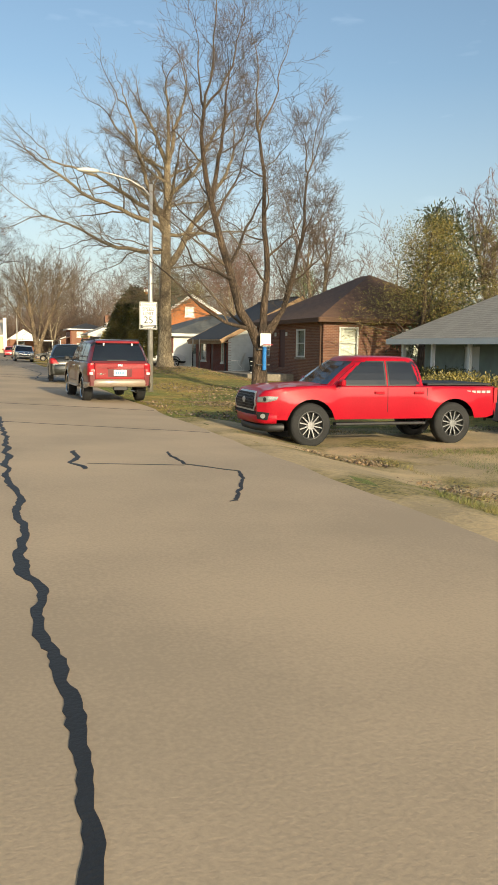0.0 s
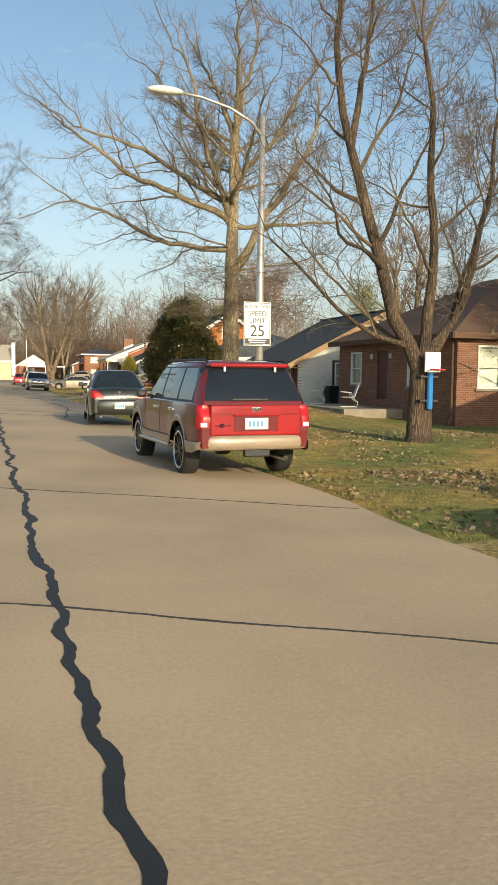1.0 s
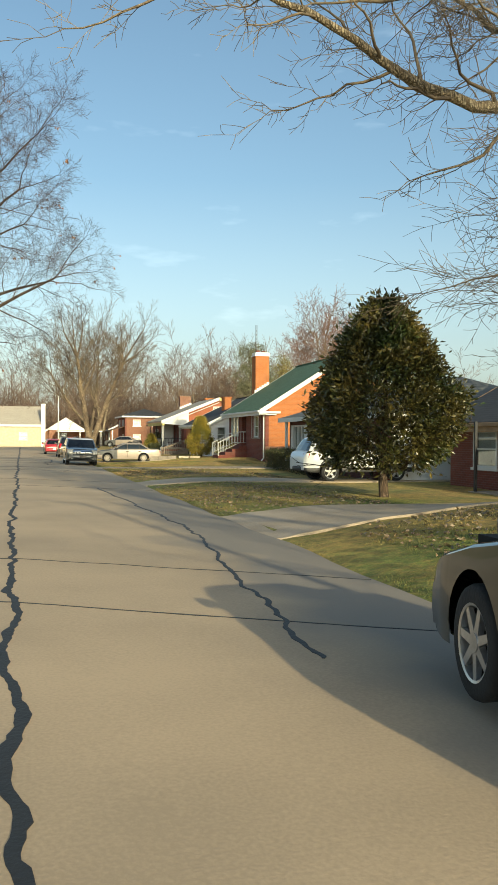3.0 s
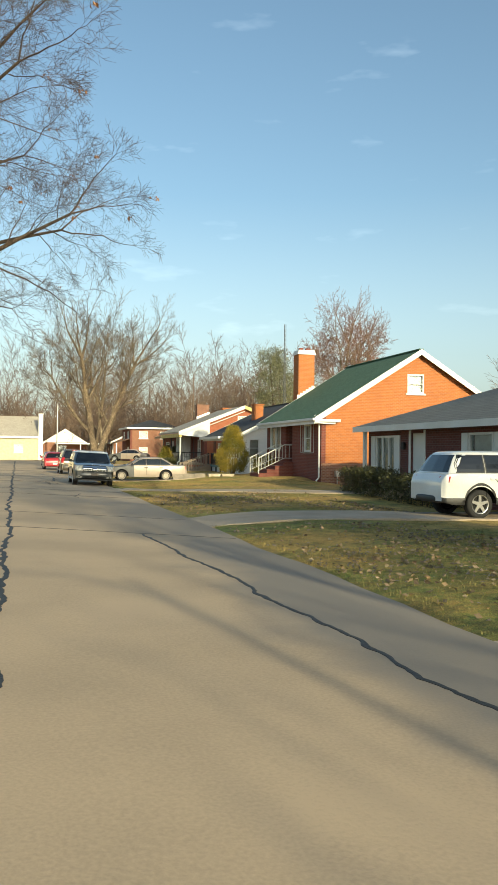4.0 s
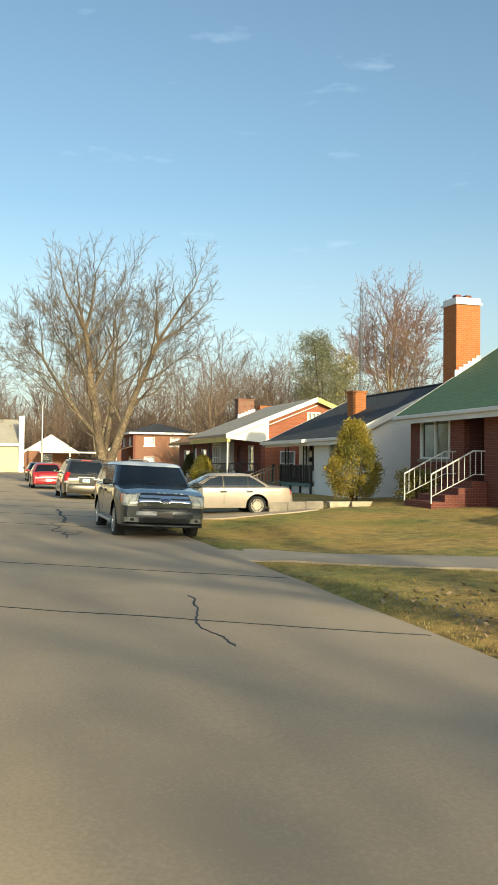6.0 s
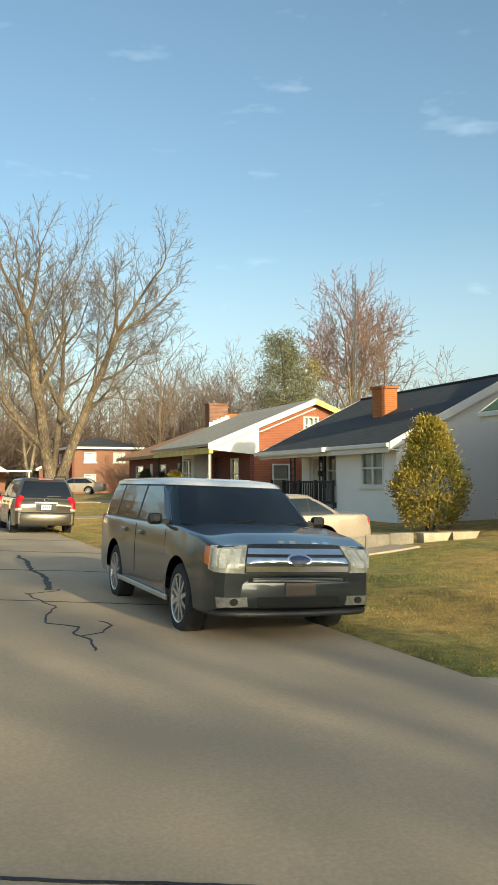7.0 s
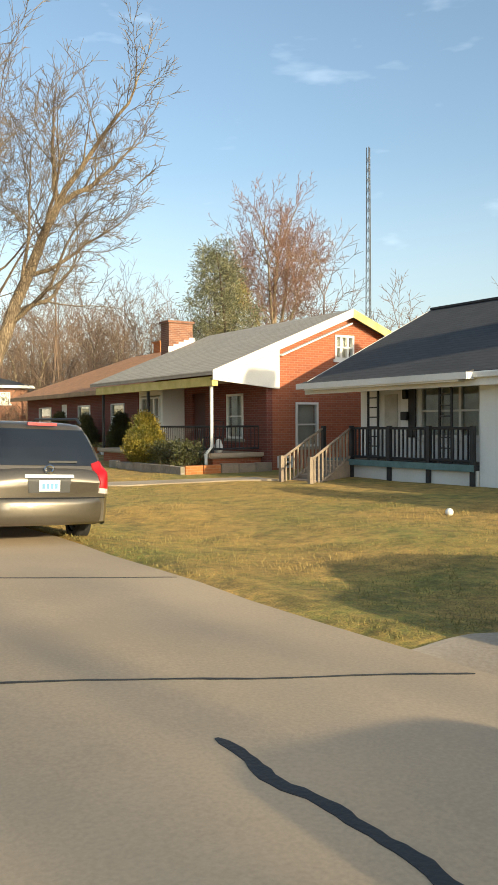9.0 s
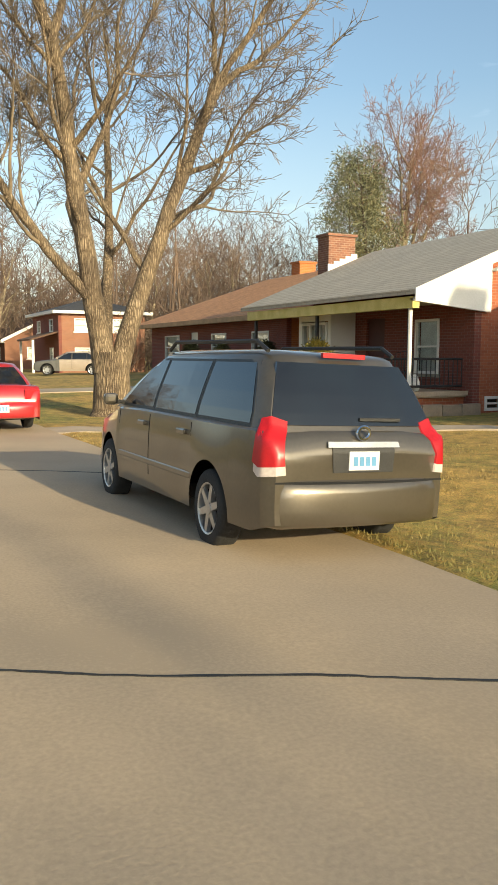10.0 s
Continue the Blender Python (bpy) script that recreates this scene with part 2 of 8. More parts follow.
M_LAMP_H = mat("yellowed clear headlight lens", (0.46, 0.44, 0.37), (0.27, 0.26, 0.22), rough=0.2, metal=0.15, coat=0.6, bump=0, scale=14)
M_LAMP_A = mat("amber lens", (0.6, 0.16, 0.02), (0.45, 0.11, 0.015), rough=0.15, coat=0.6, bump=0)
M_PLATE = plain("plate white", (0.65, 0.66, 0.66), rough=0.4)
M_PLATE_B = plain("plate blue bars", (0.12, 0.3, 0.5), rough=0.4)
M_SATIN = mat("satin silver trim", (0.55, 0.55, 0.54), (0.45, 0.45, 0.44), rough=0.35, metal=0.7, bump=0)
M_SATIN_D = mat("dull grey trim", (0.16, 0.16, 0.16), rough=0.4, metal=0.5, bump=0)
M_LAMP_P = mat("pale pink white lens", (0.62, 0.55, 0.5), (0.5, 0.42, 0.38), rough=0.25, bump=0)
M_HEAD = mat("headlight lens", (0.3, 0.3, 0.28), (0.2, 0.2, 0.19), rough=0.12, metal=0.5, coat=1.0, bump=0, scale=12)
M_CARBLUE = mat("dark blue enamel", (0.03, 0.05, 0.12), rough=0.3, bump=0)
M_MAROON_D = mat("dark brown plastic", (0.06, 0.04, 0.03), rough=0.4, bump=0)
M_HUBCAP = mat("beige plastic hubcap", (0.46, 0.4, 0.31), (0.36, 0.31, 0.24), rough=0.4, bump=0)
M_DARK = plain("near black", (0.01, 0.01, 0.01), rough=0.9)


# ---- mesh helpers ----
def part(name, bm, material, parent=None, label="", smooth=False):
    me = bpy.data.meshes.new(name)
    bm.to_mesh(me)
    bm.free()
    if material:
        me.materials.append(material)
    if smooth:
        me.shade_smooth()
    ob = new(name, me)
    if parent:
        ob.parent = parent
    if label:
        ob["label"] = label
    return ob


def pyd(name, verts, faces, material, parent=None, smooth=False, label=""):
    me = bpy.data.meshes.new(name)
    me.from_pydata([tuple(v) for v in verts], [], [tuple(f) for f in faces])
    me.validate()
    me.materials.append(material)
    if smooth:
        me.shade_smooth()
    ob = new(name, me)
    if parent:
        ob.parent = parent
    if label:
        ob["label"] = label
    return ob


def empty(name, x, y, z, rz=0, label="", category="", group="", kind=""):
    ob = new(name)
    ob.matrix_basis = pose(x, y, z, 0, 0, rz)
    ob.empty_display_size = 0.2
    return tagged(ob, label, category, group, kind)


def hexa(bm, p):
    """A box of eight corners: four below, four above, both counter-clockwise."""
    v = [bm.verts.new(q) for q in p]
    for f in ((3, 2, 1, 0), (4, 5, 6, 7), (0, 1, 5, 4), (1, 2, 6, 5), (2, 3, 7, 6), (3, 0, 4, 7)):
        bm.faces.new([v[i] for i in f])


def box(bm, x0, x1, y0, y1, z0, z1, bev=0.0):
    if bev <= 0:
        hexa(bm, [(x0, y0, z0), (x1, y0, z0), (x1, y1, z0), (x0, y1, z0), (x0, y0, z1), (x1, y0, z1), (x1, y1, z1), (x0, y1, z1)])
        return
    t = bmesh.new()
    hexa(t, [(x0, y0, z0), (x1, y0, z0), (x1, y1, z0), (x0, y1, z0), (x0, y0, z1), (x1, y0, z1), (x1, y1, z1), (x0, y1, z1)])
    bmesh.ops.bevel(t, geom=t.edges[:], offset=bev, segments=2, affect="EDGES", profile=0.5)
    me = bpy.data.meshes.new("tmp")
    t.to_mesh(me)
    t.free()
    bm.from_mesh(me)
    bpy.data.meshes.remove(me)


def boxes(name, rows, material, parent=None, label="", bev=0.0):
    bm = bmesh.new()
    for r in rows:
        box(bm, *r, bev=bev)
    return part(name, bm, material, parent, label)


def tube(bm, path, r, sides=8, cap=True):
    """A round bar along a line of points; r: one radius or one a point."""
    path = [Vector(p) for p in path]
    rings = []
    for i, p in enumerate(path):
        d = (path[min(i + 1, len(path) - 1)] - path[max(i - 1, 0)]).normalized()
        u = d.orthogonal().normalized() if i == 0 else (u - d * u.dot(d)).normalized()
        w = d.cross(u)
        rr = r[i] if isinstance(r, (list, tuple)) else r
        rings.append([bm.verts.new(p + (u * math.cos(a) + w * math.sin(a)) * rr) for a in (2 * math.pi * k / sides for k in range(sides))])
    for a, b in zip(rings, rings[1:]):
        for k in range(sides):
            bm.faces.new((a[k], a[(k + 1) % sides], b[(k + 1) % sides], b[k]))
    if cap:
        bm.faces.new(rings[0][::-1])
        bm.faces.new(rings[-1])


def prism(bm, outline, thickness, axis="x"):
    """A flat outline (list of (u, v)) made a slab: axis x: u=y, v=z; axis y: u=x, v=z; z: u=x, v=y."""
    def at(u, v, t):
        return {"x": (t, u, v), "y": (u, t, v), "z": (u, v, t)}[axis]
    a = [bm.verts.new(at(u, v, thickness[0])) for u, v in outline]
    b = [bm.verts.new(at(u, v, thickness[1])) for u, v in outline]
    n = len(outline)
    bm.faces.new(a[::-1])
    bm.faces.new(b)
    for i in range(n):
        bm.faces.new((a[i], a[(i + 1) % n], b[(i + 1) % n], b[i]))
    bmesh.ops.recalc_face_normals(bm, faces=bm.faces[:])


# ---- ground ----
YARD = [(6, 5, -.3), (9, 20, -.46), (6, 26.6, -.47), (9, 26.6, -.47), (7, 28.4, -.47), (12, 28, -.45), (16, 33, -.5), (9.3, 40, -.12), (15, 48, -.3), (15, 56, -.25), (9, 55, .4), (14, 65, -.15),
        (9, 63, .0), (13, 74, -.1), (13, 84, .05), (14, 91, .05), (15.8, 90.3, -.2), (18.5, 90, -.2), (14.1, 93.5, .25), (14, 98, .35), (10.7, 96.8, .15), (10.5, 98.4, .0), (7, 99.6, -.17), (9, 104.5, -.05), (12.5, 106, .05), (5.6, 97.8, -.23), (4.6, 99.5, -.2), (8.5, 99, -.12), (4.7, 107.5, -.28), (4.6, 104, -.25), (4.7, 112, -.25), (4.5, 90, -.2), (12, 112, .05), (12.4, 117, 0),
        (6.3, 121, -.1), (9, 126, .1), (16, 140, .3), (5.5, 32, -.1), (5.5, 48, .12), (5.5, 60, .05), (5.5, 75, 0), (6.5, 92, .0), (7, 110, -.08)]


def ground_z(x, y):
    """Height of the ground: the level road, and the yards beside it."""
    if x <= 3.95:
        return -0.027 * abs(x) if x > -4.4 else -0.08
    s = w = 0.0
    for px_, py_, pz_ in YARD:
        k = 1.0 / (((x - px_) * 1.3) ** 2 + (y - py_) ** 2 + 2.0) ** 1.7
        s, w = s + k * pz_, w + k
    e = min(1.0, (x - 3.95) / 2.2)
    e = e * e * (3 - 2 * e)
    return s / w * e - 0.107 * (1 - e)


def ground_mat():
    m = mat("dormant lawn", (0.45, 0.3, 0.09), (0.165, 0.205, 0.045), rough=1.0, scale=0.35, fine=9, bump=0.9, space="world")
    n, l = m.node_tree.nodes, m.node_tree.links
    b = n["Principled BSDF"]
    old = b.inputs["Base Color"].links[0].from_socket
    t = n.new("ShaderNodeTexNoise")
    t.inputs["Scale"].default_value, t.inputs["Detail"].default_value = 60, 4
    l.new(n.new("ShaderNodeNewGeometry").outputs["Position"], t.inputs["Vector"])
    r = n.new("ShaderNodeValToRGB")
    r.color_ramp.elements[0].position, r.color_ramp.elements[1].position = 0.3, 0.7
    r.color_ramp.elements[0].color, r.color_ramp.elements[1].color = (0.3, 0.3, 0.27, 1), (1.3, 1.25, 1.12, 1)
    l.new(t.outputs[0], r.inputs[0])
    x = n.new("ShaderNodeMix")
    x.data_type, x.blend_type = "RGBA", "MULTIPLY"
    x.inputs[0].default_value = 0.8
    l.new(old, x.inputs[6])
    l.new(r.outputs[0], x.inputs[7])
    # dull clumps and bare spots a hand to an arm wide
    t2 = n.new("ShaderNodeTexNoise")
    t2.inputs["Scale"].default_value, t2.inputs["Detail"].default_value, t2.inputs["Roughness"].default_value = 3.2, 7, .68
    l.new(n.new("ShaderNodeNewGeometry").outputs["Position"], t2.inputs["Vector"])
    r2 = n.new("ShaderNodeValToRGB")
    r2.color_ramp.elements[0].position, r2.color_ramp.elements[1].position = 0.36, 0.62
    r2.color_ramp.elements[0].color, r2.color_ramp.elements[1].color = (0.5, 0.52, 0.45, 1), (1.45, 1.36, 1.2, 1)
    l.new(t2.outputs[0], r2.inputs[0])
    x2 = n.new("ShaderNodeMix")
    x2.data_type, x2.blend_type = "RGBA", "MULTIPLY"
    x2.inputs[0].default_value = 0.85
    l.new(x.outputs[2], x2.inputs[6])
    l.new(r2.outputs[0], x2.inputs[7])
    l.new(x2.outputs[2], b.inputs["Base Color"])
    return m


def drier_along(m, y0, y1, amount):
    """The lawn turns from green to straw along the street."""
    n, l = m.node_tree.nodes, m.node_tree.links
    ramp = next(k for k in n if k.bl_idname == "ShaderNodeValToRGB")
    src = ramp.inputs[0].links[0].from_socket
    sep, mp, add = n.new("ShaderNodeSeparateXYZ"), n.new("ShaderNodeMapRange"), n.new("ShaderNodeMath")
    l.new(n.new("ShaderNodeNewGeometry").outputs["Position"], sep.inputs[0])
    l.new(sep.outputs[1], mp.inputs[0])
    mp.inputs[1].default_value, mp.inputs[2].default_value, mp.inputs[3].default_value, mp.inputs[4].default_value = y0, y1, -.02, amount
    l.new(src, add.inputs[0])
    l.new(mp.outputs[0], add.inputs[1])
    l.new(add.outputs[0], ramp.inputs[0])


def road_mat():
    """Tan worn slabs; the strip beside the verge is patched with greyer asphalt."""
    m = mat("worn tan asphalt", (0.54, 0.405, 0.26), (0.4, 0.305, 0.2), rough=0.9, scale=0.35, fine=45, bump=0.14, space="world")
    n, l = m.node_tree.nodes, m.node_tree.links
    b = n["Principled BSDF"]
    old = b.inputs["Base Color"].links[0].from_socket
    pos, sep = n.new("ShaderNodeNewGeometry"), n.new("ShaderNodeSeparateXYZ")
    l.new(pos.outputs["Position"], sep.inputs[0])
    t = n.new("ShaderNodeTexNoise")
    t.inputs["Scale"].default_value, t.inputs["Detail"].default_value = .45, 6
    l.new(pos.outputs["Position"], t.inputs["Vector"])
    add = n.new("ShaderNodeMath")
    add.operation = "MULTIPLY_ADD"
    l.new(t.outputs[0], add.inputs[0])
    add.inputs[1].default_value = 2.4
    l.new(sep.outputs[0], add.inputs[2])
    side, far, both = n.new("ShaderNodeMapRange"), n.new("ShaderNodeMapRange"), n.new("ShaderNodeMath")
    side.inputs[1].default_value, side.inputs[2].default_value = 3.3, 4.0
    side.inputs[4].default_value = .85
    l.new(add.outputs[0], side.inputs[0])
    far.inputs[1].default_value, far.inputs[2].default_value, far.inputs[3].default_value, far.inputs[4].default_value = 66, 82, 1.0, .25
    l.new(sep.outputs[1], far.inputs[0])
    both.operation = "MULTIPLY"
    near, span = n.new("ShaderNodeMapRange"), n.new("ShaderNodeMath")
    near.inputs[1].default_value, near.inputs[2].default_value = 42, 50
    l.new(sep.outputs[1], near.inputs[0])
    span.operation = "MULTIPLY"
    l.new(near.outputs[0], span.inputs[0])
    l.new(far.outputs[0], span.inputs[1])
    l.new(side.outputs[0], both.inputs[0])
    l.new(span.outputs[0], both.inputs[1])
    x = n.new("ShaderNodeMix")
    x.data_type = "RGBA"
    x.inputs[7].default_value = (.235, .21, .18, 1)
    l.new(both.outputs[0], x.inputs[0])
    l.new(old, x.inputs[6])
    l.new(x.outputs[2], b.inputs["Base Color"])
    return m


M_LAWN, M_ROAD = ground_mat(), road_mat()
drier_along(M_LAWN, 55, 100, .12)

# one sheet of ground to the horizon, level under the road
def build_ground():
    xs = [-900, -300, -120, -60, -30, -15, -8, -5.2, -4.4] + [3.9 + 0.35 * i for i in range(24)] + [12.5 + 1.0 * i for i in range(14)] + [28, 34, 45, 70, 120, 300, 900]
    ys = [-400, -120, -50, -20, -8] + [0.8 * i for i in range(0, 190)] + [155, 162, 175, 200, 260, 400, 900, 2500]
    verts, faces = [], []
    for y in ys:
        for x in xs:
            z = ground_z(min(x, 60), y)
            if x > 4.2:
                z += 0.035 * noise.noise((x * 0.7, y * 0.7, 0)) + 0.012 * noise.noise((x * 3, y * 3, 5))
            verts.append((x, y, z - (0.05 if -4.5 < x < 3.95 else 0.0)))
    w = len(xs)
    for j in range(len(ys) - 1):
        for i in range(w - 1):
            a = j * w + i
            faces.append((a, a + 1, a + w + 1, a + w))
    tagged(pyd("ground", verts, faces, M_LAWN, smooth=True), "dormant tan and green lawn with bare patches", "ground", kind="structure")


def strip(name, left, right, z_off, material, label, kind="structure", thick=0.12, n=70, parent=None):
    """A slab between two lines of (x, y), lying on the ground."""
    def along(line, t):
        k = t * (len(line) - 1)
        i = min(int(k), len(line) - 2)
        return Vector(line[i]).lerp(Vector(line[i + 1]), k - i)
    verts, faces = [], []
    m = max(4, int(abs(left[0][1] - right[0][1]) / .3))
    for i in range(n + 1):
        a, b = along(left, i / n), along(right, i / n)
        a = a + Vector((0, .1 * noise.noise((a.x * 1.3, a.y, 1))))
        b = b + Vector((0, .1 * noise.noise((b.x * 1.3, b.y, 2))))
        mouth = max(0, 1 - (a.x - 3.8) / 1.0)
        for s in range(m + 1):
            p = a.lerp(b, s / m)
            p.x += mouth * (.22 * noise.noise((p.y * .8, 3, 7)) + .1 * noise.noise((p.y * 2.9, 5, 7)))
            verts.append((p.x, p.y, ground_z(p.x, p.y) + (-.012 + (z_off + .012) * min(1, max(0, (p.x - 4.0) / .5)))))
        for p in (b, a):
            verts.append((p.x, p.y, ground_z(p.x, p.y) + (-.012 + (z_off + .012) * min(1, max(0, (p.x - 4.0) / .5))) - thick))
    w = m + 3
    for i in range(n):
        o = i * w
        for s in range(w):
            t = (s + 1) % w
            faces.append((o + s, o + t, o + w + t, o + w + s))
    faces += [tuple(range(w))[::-1], tuple(n * w + s for s in range(w))]
    ob = pyd(name, verts, faces, material)
    if parent:
        ob.parent = parent
        return ob
    return tagged(ob, label, name.split("_")[0], kind=kind)


build_ground()

# the road, with an uneven right edge
def build_road():
    rnd = random.Random(4)
    verts, faces = [], []
    ys = [-60 + 1.0 * i for i in range(0, 300)] + [260, 330, 450, 700]
    for y in ys:
        e = 3.92 + 0.12 * noise.noise((0, y * 0.35, 2)) + 0.06 * noise.noise((3, y * 1.7, 2))
        for x in (-4.3, -3, -1.5, -.5, 0, .5, 1.5, 2.7, e):
            verts.append((x, y, 0.004 - 0.027 * abs(x)))
        verts.append((e + 0.02, y, -0.25))
    for j in range(len(ys) - 1):
        for i in range(9):
            a = j * 10 + i
            faces.append((a, a + 1, a + 11, a + 10))
    tagged(pyd("road", verts, faces, M_ROAD), "worn tan asphalt street with tar-filled cracks", "road", kind="structure")


build_road()


def crack(points, width, seed=0, name="tar_seam"):
    rnd = random.Random(seed)
    pts = []
    for (a, b) in zip(points, points[1:]):
        d = max(2, int(math.dist(a, b) / 0.06))
        for i in range(d):
            t = i / d
            pts.append((a[0] + (b[0] - a[0]) * t + rnd.uniform(-.008, .008) + .05 * noise.noise(((a[1] + (b[1] - a[1]) * t) * 3.1, seed * 1.7, 5)) + .12 * noise.noise((a[1] + (b[1] - a[1]) * t, seed * 3.7, a[0] + (b[0] - a[0]) * t)) , a[1] + (b[1] - a[1]) * t ))
    pts.append(points[-1])
    verts, faces = [], []
    for i, p in enumerate(pts):
        q = pts[min(i + 1, len(pts) - 1)]
        o = pts[max(i - 1, 0)]
        d = Vector((q[0] - o[0], q[1] - o[1])).normalized()
        w = width * (.75 + .9 * abs(noise.noise((p[0] * 2.2, p[1] * 2.2, seed)))) * rnd.uniform(.8, 1.15) * (0.3 if i in (0, len(pts) - 1) else 1)
        zz = 0.009 - 0.027 * abs(p[0])
        verts += [(p[0] - d.y * w, p[1] + d.x * w, zz), (p[0] + d.y * w, p[1] - d.x * w, zz), (p[0] + d.y * w, p[1] - d.x * w, zz - .02), (p[0] - d.y * w, p[1] + d.x * w, zz - .02)]
    for i in range(len(pts) - 1):
        for s in range(4):
            faces.append((i * 4 + s, i * 4 + (s + 1) % 4, i * 4 + 4 + (s + 1) % 4, i * 4 + 4 + s))
    tagged(pyd(name, verts, faces, M_TAR), "dark tar-filled crack in the road surface", "road crack", group="cracks in the road", kind="structure")


crack([(.3, -5), (.28, 20), (.24, 30), (.05, 45), (-.08, 60), (-.1, 80), (-.1, 160)], 0.036, 1)
crack([(1.14, 23.6), (1.2, 22.9), (1.0, 22.4), (1.1, 21.8)], 0.03, 2)
crack([(2.54, 23.5), (2.4, 22.2), (2.99, 21.6), (2.86, 21.0), (2.26, 19.6)], 0.022, 3)
crack([(1.2, 22.3), (2.4, 22.1)], 0.015, 31)
crack([(2.3, 69), (2.6, 63), (2.85, 57.5), (2.5, 54.5), (2.2, 51), (2.1, 49.6)], 0.024, 4)
crack([(1.95, 99.4), (1.93, 97.6), (1.82, 95.8), (1.76, 94)], 0.04, 6)
crack([(1.34, 93.8), (1.36, 93.0), (1.5, 92.5), (1.38, 91.9), (1.33, 91.4), (1.55, 91.1), (1.41, 90.8), (1.5, 90.4), (1.42, 89.9)], 0.012, 7)
crack([(1.43, 90.6), (1.7, 90.75), (1.81, 91.1), (1.78, 91.4)], 0.009, 71)
crack([(1.34, 93.7), (1.7, 93.9), (1.78, 94.1)], 0.007, 72)
crack([(2.2, 83), (1.9, 81.4), (1.95, 80.4)], 0.011, 73)
# slab joints, a little askew to the street
for i_, y_ in enumerate((28.2, 33.4, 51.9, 54.6, 70.3, 74.2, 82.5, 86.2, 93.7, 97.5, 101.4, 105.2, 112.8)):
    crack([(-4, y_ + 2), (-.05, y_), (3.85, y_ - 1.9)], 0.0105, 80 + i_)

def dirt_mat():
    """Packed sand with worn turf growing over it in patches."""
    m = mat("packed sandy dirt with straw", (0.62, 0.45, 0.23), (0.38, 0.29, 0.16), rough=1.0, scale=.7, fine=22, bump=0.8, space="world")
    n, l = m.node_tree.nodes, m.node_tree.links
    b = n["Principled BSDF"]
    old = b.inputs["Base Color"].links[0].from_socket
    pos, t, f = n.new("ShaderNodeNewGeometry"), n.new("ShaderNodeTexNoise"), n.new("ShaderNodeTexNoise")
    t.inputs["Scale"].default_value, t.inputs["Detail"].default_value, t.inputs["Roughness"].default_value = .42, 8, .62
    f.inputs["Scale"].default_value, f.inputs["Detail"].default_value = 17, 5
    turf, where, x = n.new("ShaderNodeValToRGB"), n.new("ShaderNodeMapRange"), n.new("ShaderNodeMix")
    for k in (t, f):
        l.new(pos.outputs["Position"], k.inputs["Vector"])
    turf.color_ramp.elements[0].position, turf.color_ramp.elements[1].position = .35, .68
    turf.color_ramp.elements[0].color, turf.color_ramp.elements[1].color = (.09, .085, .03, 1), (.42, .32, .1, 1)
    l.new(f.outputs[0], turf.inputs[0])
    where.inputs[1].default_value, where.inputs[2].default_value = .47, .56
    l.new(t.outputs[0], where.inputs[0])
    x.data_type = "RGBA"
    l.new(where.outputs[0], x.inputs[0])
    l.new(old, x.inputs[6])
    l.new(turf.outputs[0], x.inputs[7])
    l.new(x.outputs[2], b.inputs["Base Color"])
    return m


M_DIRT = dirt_mat()
strip("driveway", [(3.8, 29.6), (18, 29.4)], [(3.8, 9.0), (18, 12.0)], 0.03, M_DIRT, "worn pale sandy driveway under the red pickup")
strip("driveway", [(3.8, 60.4), (14, 59.8)], [(3.8, 56.6), (14, 57.6)], 0.035, M_CONC, "concrete driveway crossing the lawn")
strip("driveway", [(3.8, 73.2), (20, 73.4)], [(3.8, 70.8), (20, 71.2)], 0.035, M_CONC, "narrow shaded concrete driveway")
strip("footpath", [(3.8, 88.4), (10.5, 83.0), (12.5, 81.6)], [(3.8, 86.6), (10, 81.4), (12.5, 80.2)], 0.035, M_CONC, "pale concrete path slanting to the house")
strip("driveway", [(3.8, 100.2), (9.4, 99.6)], [(3.8, 96.2), (9.4, 96.7)], 0.035, M_CONC, "concrete driveway under the beige sedan")
strip("footpath", [(3.8, 118.6), (11.5, 113.3)], [(3.8, 117.4), (11.5, 112.2)], 0.035, M_CONC, "pale path to the porch steps")
strip("driveway", [(3.8, 133), (18, 133)], [(3.8, 130), (18, 130)], 0.035, M_CONC, "concrete driveway past the forked tree")


